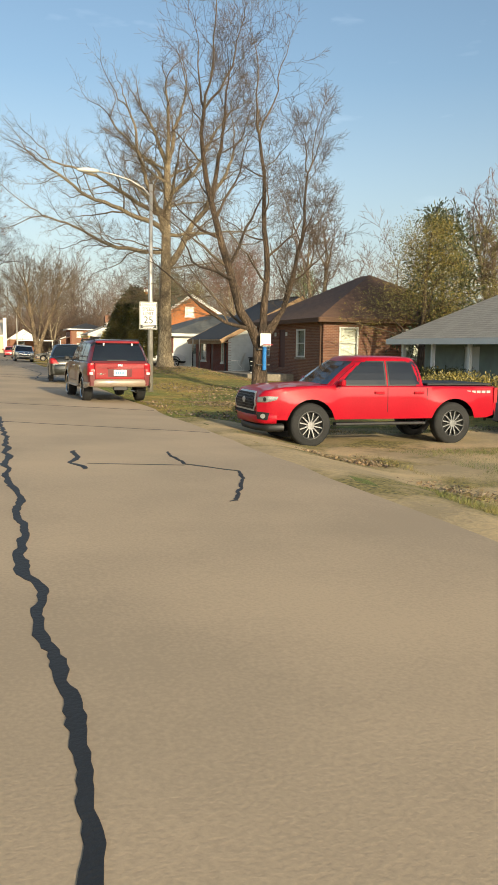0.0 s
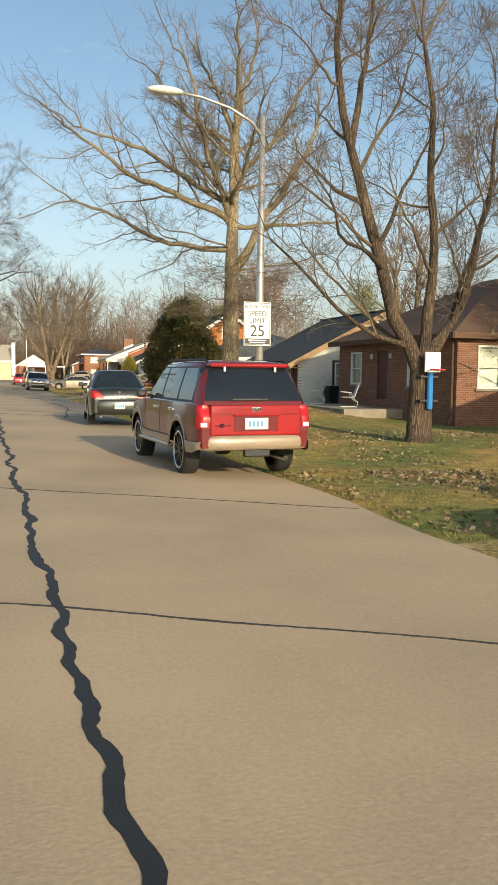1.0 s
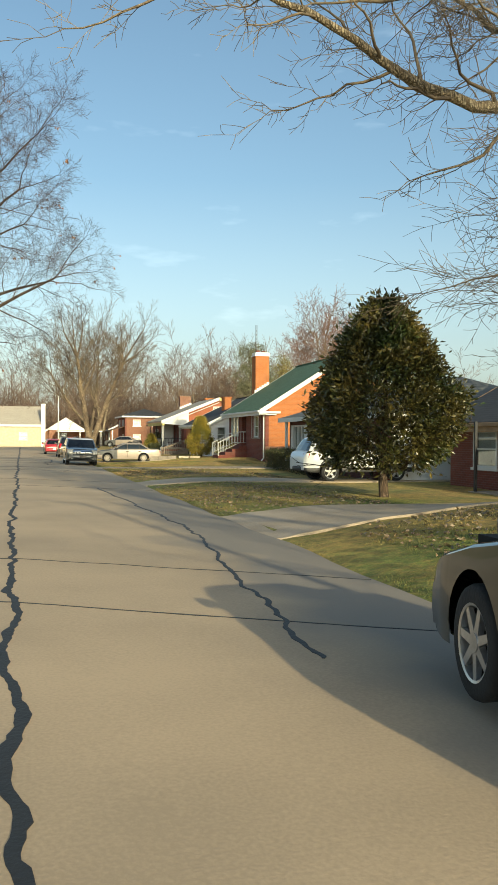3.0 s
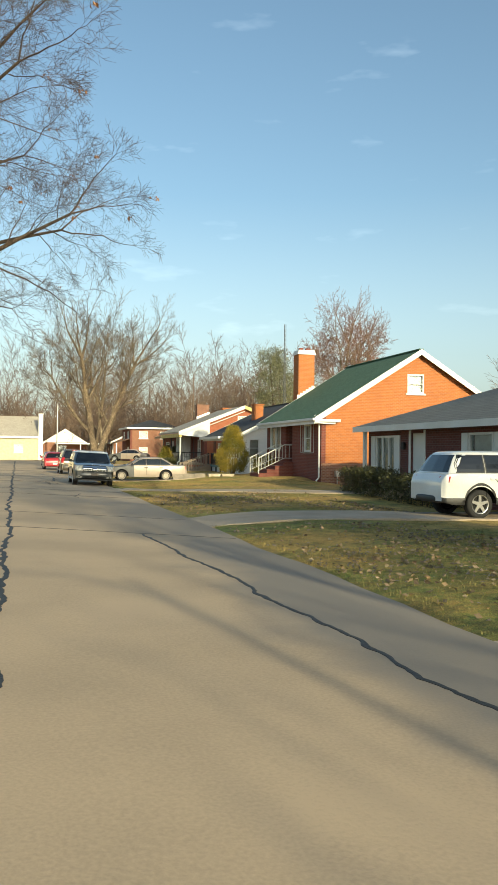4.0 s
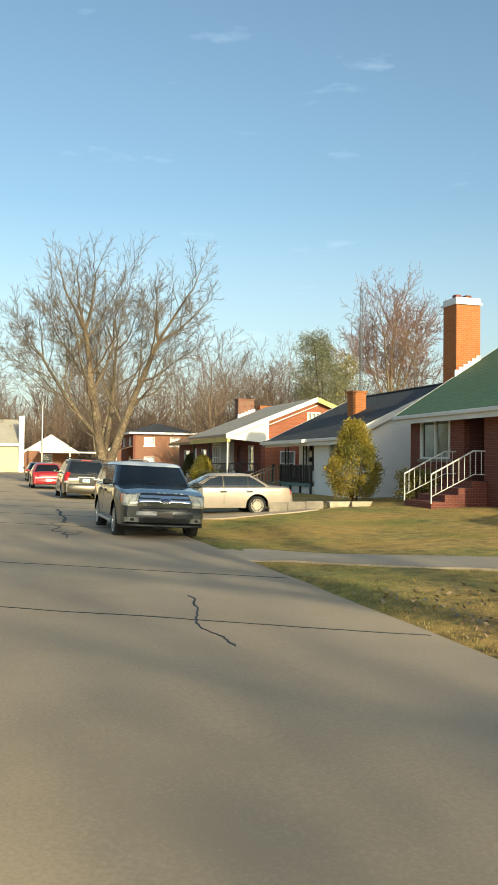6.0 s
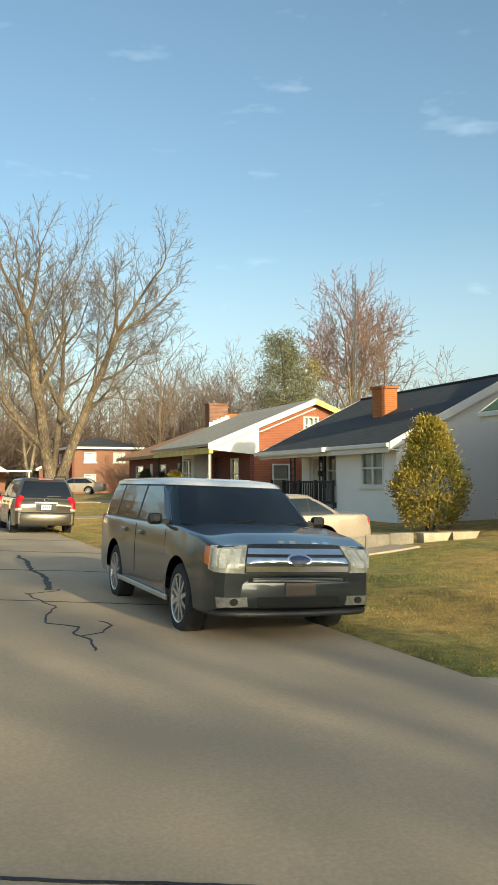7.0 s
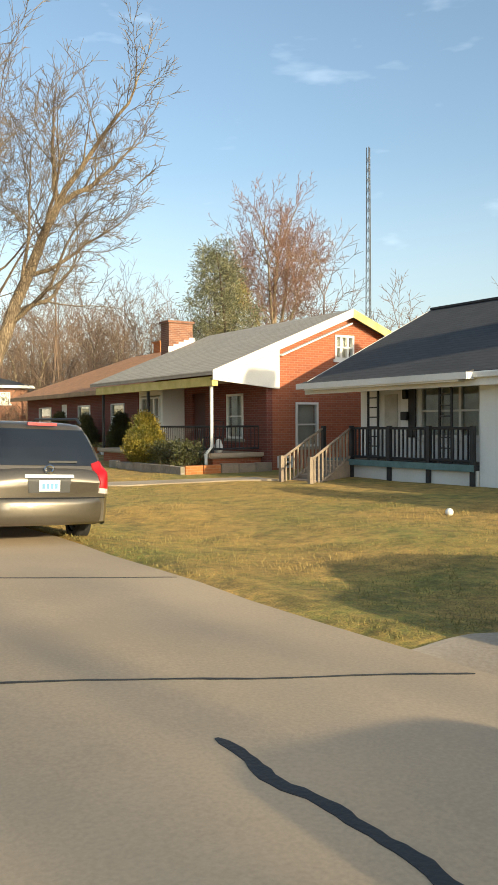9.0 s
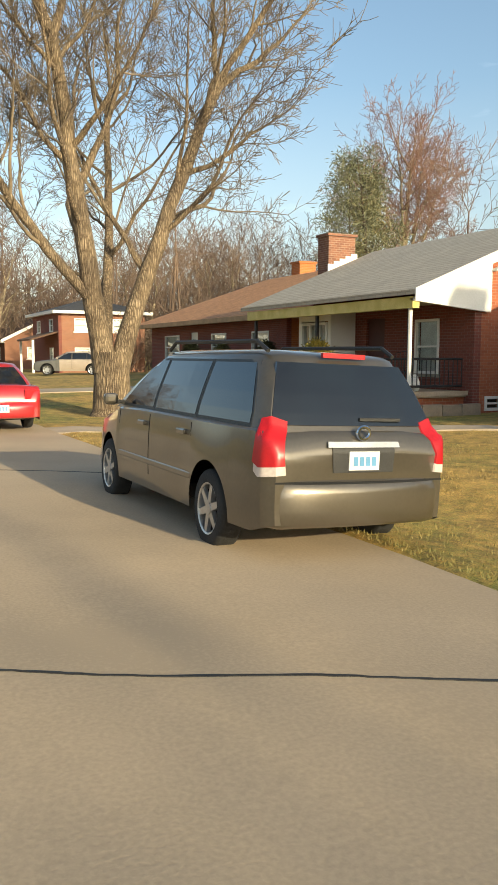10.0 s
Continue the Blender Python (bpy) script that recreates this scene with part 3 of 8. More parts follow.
def grass(name, spots, label, m, seed, h=.07):
    """Blades of lawn: thin bent triangles over stretches of the yards."""
    rnd = np.random.default_rng(seed)
    vs, fs = [], []
    for x0, x1, y0, y1, n in spots:
        n = int(n * 1.0)
        x, y = rnd.uniform(x0, x1, n), rnd.uniform(y0, y1, n)
        keep = np.array([noise.noise((a * .8, b * .8, seed)) > -.25 for a, b in zip(x, y)])
        x, y = x[keep], y[keep]
        z = np.array([ground_z(a, b) + 0.035 * noise.noise((a * 0.7, b * 0.7, 0)) + 0.012 * noise.noise((a * 3, b * 3, 5)) for a, b in zip(x, y)])
        k = len(x)
        a, hh, w = rnd.uniform(0, 6.28, k), h * rnd.uniform(.5, 1.6, k), rnd.uniform(.003, .008, k)
        lean = hh * rnd.uniform(.2, 1.1, k)
        b = rnd.uniform(0, 6.28, k)
        p0 = np.stack([x + np.cos(a) * w, y + np.sin(a) * w, z - .01], 1)
        p1 = np.stack([x - np.cos(a) * w, y - np.sin(a) * w, z - .01], 1)
        p2 = np.stack([x + np.cos(b) * lean, y + np.sin(b) * lean, z + hh], 1)
        base = sum(len(q) for q in vs)
        vs.append(np.stack([p0, p1, p2], 1).reshape(-1, 3))
        fs.append(np.arange(3 * k).reshape(-1, 3) + base)
    v, f = np.concatenate(vs), np.concatenate(fs)
    ob = pyd(name, v.tolist(), f.tolist(), m)
    tagged(ob, label, "grass", kind="stuff")


M_BLADE = mat("dry grass blades", (0.3, 0.215, 0.075), (0.115, 0.14, 0.036), rough=.9, scale=.35, fine=14, bump=0, space="world")
drier_along(M_BLADE, 55, 100, .09)
grass("turf", [(4.8, 8.5, 17.5, 21, 12000), (6.2, 13, 21.5, 25.6, 24000), (5.8, 12, 28.4, 29.8, 9000)], "thin straw-coloured turf over the sandy driveway", M_BLADE, 7, h=.055)
grass("lawn_grass", [(4, 9, 29.6, 56, 71400), (9, 14.5, 30, 56, 34000), (4, 9, 60.4, 71, 27200), (4, 10, 73.2, 86, 44200), (4, 10, 88, 96.2, 51000), (10, 13.5, 88, 97.6, 13600), (4, 11, 100.3, 117, 74800), (4, 12, 119, 130, 23800)], "short dormant grass, tan with green patches", M_BLADE, 3, h=.022)


# ---- houses ----
def wall_with_holes(name, axis, at, thick, u0, u1, z0, z1, holes, material, parent, top=None, label=""):
    """A wall in the plane axis = at ('x': u runs along y), thick inwards, with rectangular openings (u0, u1, z0, z1). top: gable apexes [(u, z)]."""
    us = sorted({u0, u1, *[h[0] for h in holes], *[h[1] for h in holes]})
    zs = sorted({z0, z1, *[h[2] for h in holes], *[h[3] for h in holes]})
    bm = bmesh.new()
    a, b = min(at, at + thick), max(at, at + thick)
    for i in range(len(us) - 1):
        for j in range(len(zs) - 1):
            mu, mz = (us[i] + us[i + 1]) / 2, (zs[j] + zs[j + 1]) / 2
            if any(h[0] < mu < h[1] and h[2] < mz < h[3] for h in holes):
                continue
            if axis == "x":
                box(bm, a, b, us[i], us[i + 1], zs[j], zs[j + 1])
            else:
                box(bm, us[i], us[i + 1], a, b, zs[j], zs[j + 1])
    if top:
        prism(bm, [(u0, z1), (u1, z1)] + top, (a, b), axis)
    bmesh.ops.remove_doubles(bm, verts=bm.verts[:], dist=0.0005)
    return part(name, bm, material, parent, label)


def gable_wall(name, at, thick, u0, u1, zb, line, holes, material, parent):
    """A gable in the plane y = at over the level zb; line: roof line [(x, z)] from u0 to u1; openings go through."""
    def top(u):
        for (ua, za), (ub, zb_) in zip(line, line[1:]):
            if ua <= u <= ub:
                return za + (zb_ - za) * (u - ua) / (ub - ua)
        return zb
    us = sorted({u0, u1, *[p[0] for p in line if u0 < p[0] < u1], *[h[0] for h in holes], *[h[1] for h in holes]})
    bm = bmesh.new()
    for a, b in zip(us, us[1:]):
        cut = [h for h in holes if h[0] < (a + b) / 2 < h[1]]
        for lo, hi in ([(zb, None)] if not cut else [(zb, cut[0][2]), (cut[0][3], None)]):
            ta, tb = (top(a), top(b)) if hi is None else (hi, hi)
            if max(ta, tb) - lo < 0.01:
                continue
            ta, tb = max(ta, lo + .002), max(tb, lo + .002)
            y0, y1 = min(at, at + thick), max(at, at + thick)
            hexa(bm, [(a, y0, lo), (b, y0, lo), (b, y1, lo), (a, y1, lo), (a, y0, ta), (b, y0, tb), (b, y1, tb), (a, y1, ta)])
    bmesh.ops.remove_doubles(bm, verts=bm.verts[:], dist=0.0005)
    bmesh.ops.recalc_face_normals(bm, faces=bm.faces[:])
    return part(name, bm, material, parent)


def window(axis, at, u0, u1, z0, z1, parent, out=-1, frame_m=None, split="h", curtain=True, shutters=None, sill=True, w=0.07, n_v=1):
    """A window unit in an opening of the wall axis = at; out: the side that faces out. Parts: frame, panes, sill, blind."""
    frame_m = frame_m or M_WHITE
    win = empty("window", 0, 0, 0)
    win.parent = parent
    def put(name, rows, m):
        bm = bmesh.new()
        for (ua, ub, za, zb, d0, d1) in rows:
            lo, hi = sorted((at - out * d0, at - out * d1))
            if axis == "x":
                box(bm, lo, hi, ua, ub, za, zb)
            else:
                box(bm, ua, ub, lo, hi, za, zb)
        return part(name, bm, m, win)
    fr = [(u0, u0 + w, z0, z1, -.03, .1), (u1 - w, u1, z0, z1, -.03, .1), (u0 + w, u1 - w, z0, z0 + w, -.03, .1), (u0 + w, u1 - w, z1 - w, z1, -.03, .1)]
    zm = (z0 + z1) / 2
    if split == "h":
        fr.append((u0 + w, u1 - w, zm - .025, zm + .025, 0, .09))
    for i in range(1, n_v):
        um = u0 + (u1 - u0) * i / n_v
        fr.append((um - .04, um + .04, z0 + w, zm - .025 if split == "h" else z1 - w, -.01, .09))
        if split == "h":
            fr.append((um - .04, um + .04, zm + .025, z1 - w, -.01, .09))
    put("window_frame", fr, frame_m)
    pane = put("pane", [(u0 + w, u1 - w, z0 + w, z1 - w, .045, .052)], M_PANE)
    pane.visible_shadow = False
    if curtain:
        put("blind", [(u0 + w, u1 - w, (zm if curtain == "half" else z0) + w, z1 - w, .14, .15)], M_CURTAIN)
    if sill:
        put("window_sill", [(u0 - .08, u1 + .08, z0 - .09, z0 - .001, -.07, .06)], frame_m if sill is True else sill)
    if shutters:
        put("shutter", [(u0 - .38, u0 - .04, z0, z1, -.045, -.004)], shutters)
        put("shutter", [(u1 + .04, u1 + .38, z0, z1, -.045, -.004)], shutters)
    return win


def gable_roof(parent, x0, x1, y0, y1, eave, ridge, material, over=0.35, rake=0.25, t=0.12, xr=None, fascia=None, gutter=True):
    """Two slopes with the ridge along y at xr."""
    xr = (x0 + x1) / 2 if xr is None else xr
    def slope(xa, za, xb, zb, name):
        bm = bmesh.new()
        ya, yb = y0 - rake, y1 + rake
        hexa(bm, [(xa, ya, za), (xb, ya, zb), (xb, yb, zb), (xa, yb, za), (xa, ya, za + t), (xb, ya, zb + t), (xb, yb, zb + t), (xa, yb, za + t)])
        bmesh.ops.recalc_face_normals(bm, faces=bm.faces[:])
        return part(name, bm, material, parent)
    k1, k2 = (ridge - eave) / (xr - x0), (ridge - eave) / (x1 - xr)
    slope(x0 - over, eave - over * k1, xr, ridge, "roof_slope")
    slope(xr, ridge, x1 + over, eave - over * k2, "roof_slope")
    boxes("ridge_cap", [(xr - .12, xr + .12, y0 - rake, y1 + rake, ridge + t - .03, ridge + t + .03)], material, parent)
    if fascia:
        for yy in (y0 - rake - .03, y1 + rake):
            bm = bmesh.new()
            for xa, za, xb, zb in ((x0 - over, eave - over * k1, xr, ridge), (xr, ridge, x1 + over, eave - over * k2)):
                hexa(bm, [(xa, yy, za - .16), (xb, yy, zb - .16), (xb, yy + .03, zb - .16), (xa, yy + .03, za - .16),
                          (xa, yy, za + t + .01), (xb, yy, zb + t + .01), (xb, yy + .03, zb + t + .01), (xa, yy + .03, za + t + .01)])
            bmesh.ops.recalc_face_normals(bm, faces=bm.faces[:])
            part("rake_board", bm, fascia, parent)
        zf = eave - over * k1
        boxes("fascia_board", [(x0 - over - .03, x0 - over - .002, y0 - rake + .005, y1 + rake - .005, zf - .2, zf + .1)], fascia, parent)
        boxes("soffit", [(x0 - over, x0 - .002, y0 - rake, y1 + rake, eave - over * k1 - .14, eave - over * k1 - .1)], fascia, parent)
    if gutter:
        z = eave - over * k1
        bm = bmesh.new()
        box(bm, x0 - over - .12, x0 - over - .01, y0 - rake, y1 + rake, z - .04, z + .09, bev=0.02)
        part("gutter", bm, fascia or M_WHITE, parent)


def hip_roof(parent, x0, x1, y0, y1, eave, ridge, material, over=0.4, t=0.1, fascia=None, inset=None):
    xa, xb, ya, yb = x0 - over, x1 + over, y0 - over, y1 + over
    h = inset or min((xb - xa) / 2, (yb - ya) / 2)
    xr = (xa + xb) / 2
    for name, q in (("roof_slope", [(xa, ya, eave), (xa, yb, eave), (xr, yb - h, ridge), (xr, ya + h, ridge)]), ("roof_slope", [(xb, yb, eave), (xb, ya, eave), (xr, ya + h, ridge), (xr, yb - h, ridge)]),
                    ("roof_slope", [(xb, ya, eave), (xa, ya, eave), (xr, ya + h, ridge)]), ("roof_slope", [(xa, yb, eave), (xb, yb, eave), (xr, yb - h, ridge)])):
        n = len(q)
        verts = q + [(p[0], p[1], p[2] - t) for p in q]
        faces = [tuple(range(n))[::-1], tuple(range(n, 2 * n))] + [(i, (i + 1) % n, n + (i + 1) % n, n + i) for i in range(n)]
        pyd(name, verts, faces, material, parent)
    f = fascia or M_WHITE
    boxes("fascia", [(xa - .03, xa, ya, yb, eave - .2, eave + .005), (xa, xb, ya - .03, ya, eave - .2, eave + .005)], f, parent)
    boxes("soffit", [(xa, x0 - .002, ya, yb, eave - .17, eave - .13), (x0, x1, ya, y0 - .002, eave - .17, eave - .13)], f, parent)


def lap_siding(parent, axis, at, u0, u1, z0, roof, holes, m, pitch=.16, out=-1, deep=.035):
    """Overlapping boards on a wall that faces out; roof: line [(u, z)] that cuts them off."""
    def top(u):
        for (ua, za), (ub, zb) in zip(roof, roof[1:]):
            if ua <= u <= ub:
                return za + (zb - za) * (u - ua) / max(ub - ua, 1e-6)
        return -9
    zmax = max(p[1] for p in roof)
    z = z0
    while z < zmax - .05:
        ok = [u0 + (u1 - u0) * i / 200 for i in range(201) if top(u0 + (u1 - u0) * i / 200) > z + pitch]
        if len(ok) > 3:
            spans = [(ok[0], ok[-1])]
            for h in holes:
                if h[2] - .1 < z + pitch and h[3] + .02 > z:
                    spans = [q for a, b in spans for q in ((a, min(b, h[0] - .1)), (max(a, h[1] + .1), b)) if q[1] - q[0] > .05]
            for a, b in spans:
                bm = bmesh.new()
                o0, o1 = at + out * deep, at + out * .006
                if axis == "y":
                    hexa(bm, [(a, o0, z), (b, o0, z), (b, at - out * .004, z), (a, at - out * .004, z), (a, o1, z + pitch - .02), (b, o1, z + pitch - .02), (b, at - out * .004, z + pitch - .02), (a, at - out * .004, z + pitch - .02)])
                else:
                    hexa(bm, [(o0, a, z), (at - out * .004, a, z), (at - out * .004, b, z), (o0, b, z), (o1, a, z + pitch - .02), (at - out * .004, a, z + pitch - .02), (at - out * .004, b, z + pitch - .02), (o1, b, z + pitch - .02)])
                bmesh.ops.recalc_face_normals(bm, faces=bm.faces[:])
                part("siding_board", bm, m, parent)
        z += pitch


def downspout(parent, x, y, z0, z1, material):
    bm = bmesh.new()
    tube(bm, [(x + .25 if False else x - .3, y, z1 + .1), (x - .06, y, z1 - .15), (x - .06, y, z0 + .2), (x - .2, y, z0 + .05)], 0.045, 8)
    part("downspout", bm, material, parent)


def chimney(parent, x0, x1, y0, y1, z0, z1, material, cap=None):
    c = boxes("chimney", [(x0, x1, y0, y1, z0, z1)], material, parent)
    boxes("chimney_cap", [(x0 - .06, x1 + .06, y0 - .06, y1 + .06, z1, z1 + .09)], cap or material, c)
    return c


def shell(h, x0, x1, y0, y1, z0, eave, ridge, xr, front_m, side_m, front_holes, side_holes, back_m=None, gable=True, far_gable=True, gable_holes=()):
    """Four walls with thickness and a floor; front faces -x, side faces -y."""
    t = 0.22
    wall_with_holes("wall", "x", x0, t, y0, y1, z0, eave, front_holes, front_m, h)
    k = (ridge - eave)
    wall_with_holes("wall", "y", y0 + .002, t, x0 + t, x1, z0, eave, side_holes, side_m, h)
    if gable:
        gable_wall("gable", y0 + .002, t, x0, x1, eave, [(x0, eave), (xr, ridge - .03), (x1, eave)], gable_holes, side_m, h)
    wall_with_holes("wall", "x", x1, -t, y0 + t + .002, y1, z0, eave, [], back_m or side_m, h)
    wall_with_holes("wall", "y", y1, -t, x0 + t, x1 - t, z0, eave, [], back_m or side_m, h, top=[(xr, ridge - .03)] if far_gable else None)
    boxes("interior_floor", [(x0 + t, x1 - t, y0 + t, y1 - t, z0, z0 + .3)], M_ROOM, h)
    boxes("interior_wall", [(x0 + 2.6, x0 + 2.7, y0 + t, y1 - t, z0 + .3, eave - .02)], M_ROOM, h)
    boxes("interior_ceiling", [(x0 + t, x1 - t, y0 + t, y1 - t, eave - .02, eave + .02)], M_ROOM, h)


def house(label, x, y, z):
    return empty("house", 0, 0, 0, label=label, category="house", group="houses along the street")


# A: low grey green house beside the pickup's driveway
hA = house("low grey-green sided house with a shallow grey roof", 0, 0, 0)
shell(hA, 16.6, 26, 27.5, 41.0, -.7, 1.75, 4.2, 21, M_GREYGREEN, M_GREYGREEN, [(30, 31.2, .3, 1.5), (33.6, 34.8, .3, 1.5), (37.2, 38.2, -.4, 1.6)], [], gable=False, far_gable=False)
hip_roof(hA, 15.5, 26, 27.3, 41.0, 1.86, 5.0, M_GREY_ROOF, over=.4, fascia=M_OFFWHITE)
for yy in (30, 33.6):
    window("x", 16.6, yy, yy + 1.2, .3, 1.5, hA)
boxes("door", [(16.64, 16.7, 37.2, 38.2, -.4, 1.6)], M_OFFWHITE, hA)
for yy in (40.8, 38.6, 36.2):
    boxes("porch_post", [(15.5, 15.62, yy - .06, yy + .06, -.6, 1.72)], M_OFFWHITE, hA)
boxes("porch_floor", [(15.3, 16.58, 35.6, 41.2, -.8, -.35)], M_CONC, hA)

# B: brick house with patio chairs
hB = house("dark red brick house with brown shingle roof and white windows", 0, 0, 0)
B_FH = [(50.1, 51.3, 1.02, 2.42), (53.0, 54.0, .45, 2.45), (55.4, 56.5, 1.02, 2.42)]
B_SH = [(15.9, 16.9, 1.0, 2.5), (19.2, 20.3, 1.0, 2.45)]
shell(hB, 15.1, 24, 47.8, 57.8, -.5, 2.78, 5.2, 19.5, M_BRICK_B, M_BRICK_B, B_FH, B_SH, gable=False, far_gable=False)
hip_roof(hB, 15.1, 24, 47.8, 57.8, 2.9, 5.4, M_BROWN_ROOF, over=.4, fascia=M_BROWN_ROOF)
for i in (0, 2):
    window("x", 15.1, *B_FH[i], hB, sill=M_STONE)
for s in B_SH:
    window("y", 47.8, *s, hB, sill=M_STONE)
boxes("door", [(15.16, 15.22, 53.0, 54.0, .45, 2.45)], M_DOOR_D, hB)
boxes("porch_slab", [(12.6, 15.09, 51.6, 57.6, -.6, .12)], M_STONE, hB)
boxes("air_conditioner", [(21.6, 22.3, 47.4, 47.79, .9, 1.4)], M_OFFWHITE, hB, bev=.02)
downspout(hB, 15.1, 48.0, -.3, 2.7, M_BROWN_ROOF)
for yy in (52.6, 54.3):
    boxes("porch_lamp", [(15.0, 15.09, yy, yy + .12, 2.1, 2.3)], M_METAL_W, hB, bev=.02)

# C: dark brick house with pale siding on its gable end
hC = house("dark brick house with charcoal roof and pale siding on its gable", 0, 0, 0)
C_FH = [(66.7, 68.1, .55, 1.75), (64.9, 65.7, -.1, 1.85), (62.3, 62.9, .5, 1.75)]
shell(hC, 14.4, 24.5, 61.4, 69.6, -.5, 2.1, 4.6, 19.2, M_BRICK_R, M_SIDING, C_FH, [(16.4, 17.35, .69, 2.06)])
window("y", 61.4, 16.4, 17.35, .69, 2.06, hC, frame_m=M_WHITE, sill=False)
boxes("window_surround", [(16.28, 16.39, 61.33, 61.4, .6, 2.16), (17.36, 17.47, 61.33, 61.4, .6, 2.16), (16.39, 17.36, 61.33, 61.4, 2.07, 2.16), (16.39, 17.36, 61.33, 61.4, .6, .68)], M_BLACK, hC)
downspout(hC, 14.4, 61.75, -.2, 1.95, M_BLACK)
gable_roof(hC, 14.4, 24.5, 61.4, 69.6, 2.15, 4.65, M_DARK_ROOF, over=.5, rake=.3, xr=19.2, fascia=M_RAKE)
window("x", 14.4, *C_FH[0], hC)
window("x", 14.4, *C_FH[2], hC)
boxes("door", [(14.46, 14.5, 64.9, 65.7, -.1, 1.85)], M_DOOR_D, hC)
lap_siding(hC, "y", 61.4, 14.42, 24.4, -.3, [(14.4, 2.1), (19.2, 4.5), (24.5, 2.1)], [(16.4, 17.35, .69, 2.06)], M_SIDING, pitch=.16)
boxes("porch_slab", [(13.2, 14.39, 64.2, 66.4, -.4, -.12)], M_CONC, hC)
for yy in (64.4, 66.2):
    boxes("porch_post", [(13.28, 13.36, yy - .04, yy + .04, -.12, 2.0)], M_BLACK, hC)
for i in range(3):
    boxes("side_step", [(17.8, 19.0, 60.4 + .3 * i, 61.37, -.25 + .17 * i, -.08 + .17 * i)], M_CONC, hC)
for xx in (17.8, 19.0):
    bm = bmesh.new()
    tube(bm, [(xx, 60.4, -.1), (xx, 60.4, .85), (xx, 61.2, 1.25), (xx, 61.2, .25)], .022, 6)
    part("hand_rail", bm, M_BLACK, hC)

# D: small ranch with a picture window
hD = house("small brick ranch with white picture window, shutters and grey roof", 0, 0, 0)
D_FH = [(80.7, 82.3, .75, 2.1), (78.6, 79.5, .25, 2.15), (74.5, 75.8, .9, 2.1)]
shell(hD, 13.0, 22, 71.8, 83.0, -.3, 2.35, 4.2, 17.5, M_BRICK_D, M_WHITE, D_FH, [(14.6, 16.0, .9, 2.0)], gable=False, far_gable=False)
hip_roof(hD, 13.0, 22, 71.8, 83.0, 2.45, 4.05, M_SLATE_ROOF, over=.45, fascia=M_WHITE, inset=3.0)
boxes("corner_post", [(12.7, 12.82, 82.75, 82.87, .1, 2.28)], M_WHITE, hD)
window("x", 13.0, *D_FH[0], hD, n_v=3, split="", shutters=M_WHITE)
window("x", 13.0, *D_FH[2], hD, shutters=M_WHITE)
for yy in (78.47, 79.52):
    boxes("door_trim", [(12.97, 13.05, yy, yy + .12, .22, 2.25)], M_WHITE, hD)
boxes("porch_lamp", [(12.88, 12.99, 79.9, 80.04, 1.6, 1.85)], M_BLACK, hD, bev=.02)
window("y", 71.8, 14.6, 16.0, .9, 2.0, hD)
boxes("door", [(13.06, 13.1, 78.6, 79.5, .25, 2.15)], M_WHITE, hD)
boxes("porch_slab", [(11.9, 12.99, 78.3, 80.6, -.3, .22)], M_CONC, hD)

# E: the brick house with a green roof
hE = house("brick house with sunlit orange side, shaded dark red front, green shingle roof and tall chimney", 0, 0, 0)
E_FH = [(97.1, 99.0, 1.62, 3.02), (95.2, 96.3, .95, 3.2), (92.3, 93.3, 1.5, 2.85)]
E_SH = [(16.8, 18.2, 1.35, 2.75)]
# Front brick darker, gable brick brighter: shade and sun put into the colour.
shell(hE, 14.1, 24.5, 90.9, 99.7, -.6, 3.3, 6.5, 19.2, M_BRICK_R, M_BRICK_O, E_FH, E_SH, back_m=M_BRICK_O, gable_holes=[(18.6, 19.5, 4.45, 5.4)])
gable_roof(hE, 14.1, 24.5, 90.9, 99.7, 3.3, 6.5, M_GREEN_ROOF, over=.45, rake=.32, xr=19.2, fascia=M_WHITE)
# Darker brown brick on the gable foot stands in for house D's shadow.
boxes("shadow_band", [(14.1, 24.5, 90.885, 90.899, -.6, .96)], M_BRICK_B, hE)
window("x", 14.1, *E_FH[0], hE, n_v=2, split="", sill=M_STONE)
window("x", 14.1, *E_FH[2], hE, sill=M_STONE)
window("y", 90.9, *E_SH[0], hE, sill=M_WHITE, curtain=False)
window("y", 90.9, 18.6, 19.5, 4.45, 5.4, hE, curtain=True)
chE = chimney(hE, 16.1, 17.1, 100.0, 100.9, .2, 7.3, M_BRICK_O, M_OFFWHITE)
boxes("chimney_crown", [(16.08, 17.12, 99.98, 100.92, 7.39, 7.56)], M_OFFWHITE, chE, bev=.02)
for i in range(2):
    boxes("flue", [(16.25 + .42 * i, 16.5 + .42 * i, 100.3, 100.55, 7.56, 7.72)], M_BRICK_R, chE, bev=.02)
for i in range(6):
    x_ = 16.02 + .18 * i
    z_ = 3.42 + (x_ - 14.1) * .627
    boxes("step_flashing", [(x_, x_ + .18, 99.955, 99.995, z_ - .1, z_ + .26)], M_WHITE, hE)
for ya in (91.85, 93.4):
    bm = bmesh.new()
    tube(bm, [(14.05, ya, 1.45), (14.05, ya + .36, 1.45), (14.05, ya + .36, 2.85), (14.05, ya, 2.85), (14.05, ya, 1.45)], .012, 5)
    part("trellis_frame", bm, M_METAL_W, hE)
for yy in (95.05, 96.3):
    boxes("entry_cheek", [(14.33, 15.3, yy, yy + .15, .4, 3.28)], M_BRICK_D, hE)
boxes("entry_floor", [(14.1, 15.3, 95.2, 96.3, .5, .93)], M_CONC, hE)
boxes("door", [(15.24, 15.3, 95.22, 96.28, .95, 3.2)], M_DOOR_D, hE)
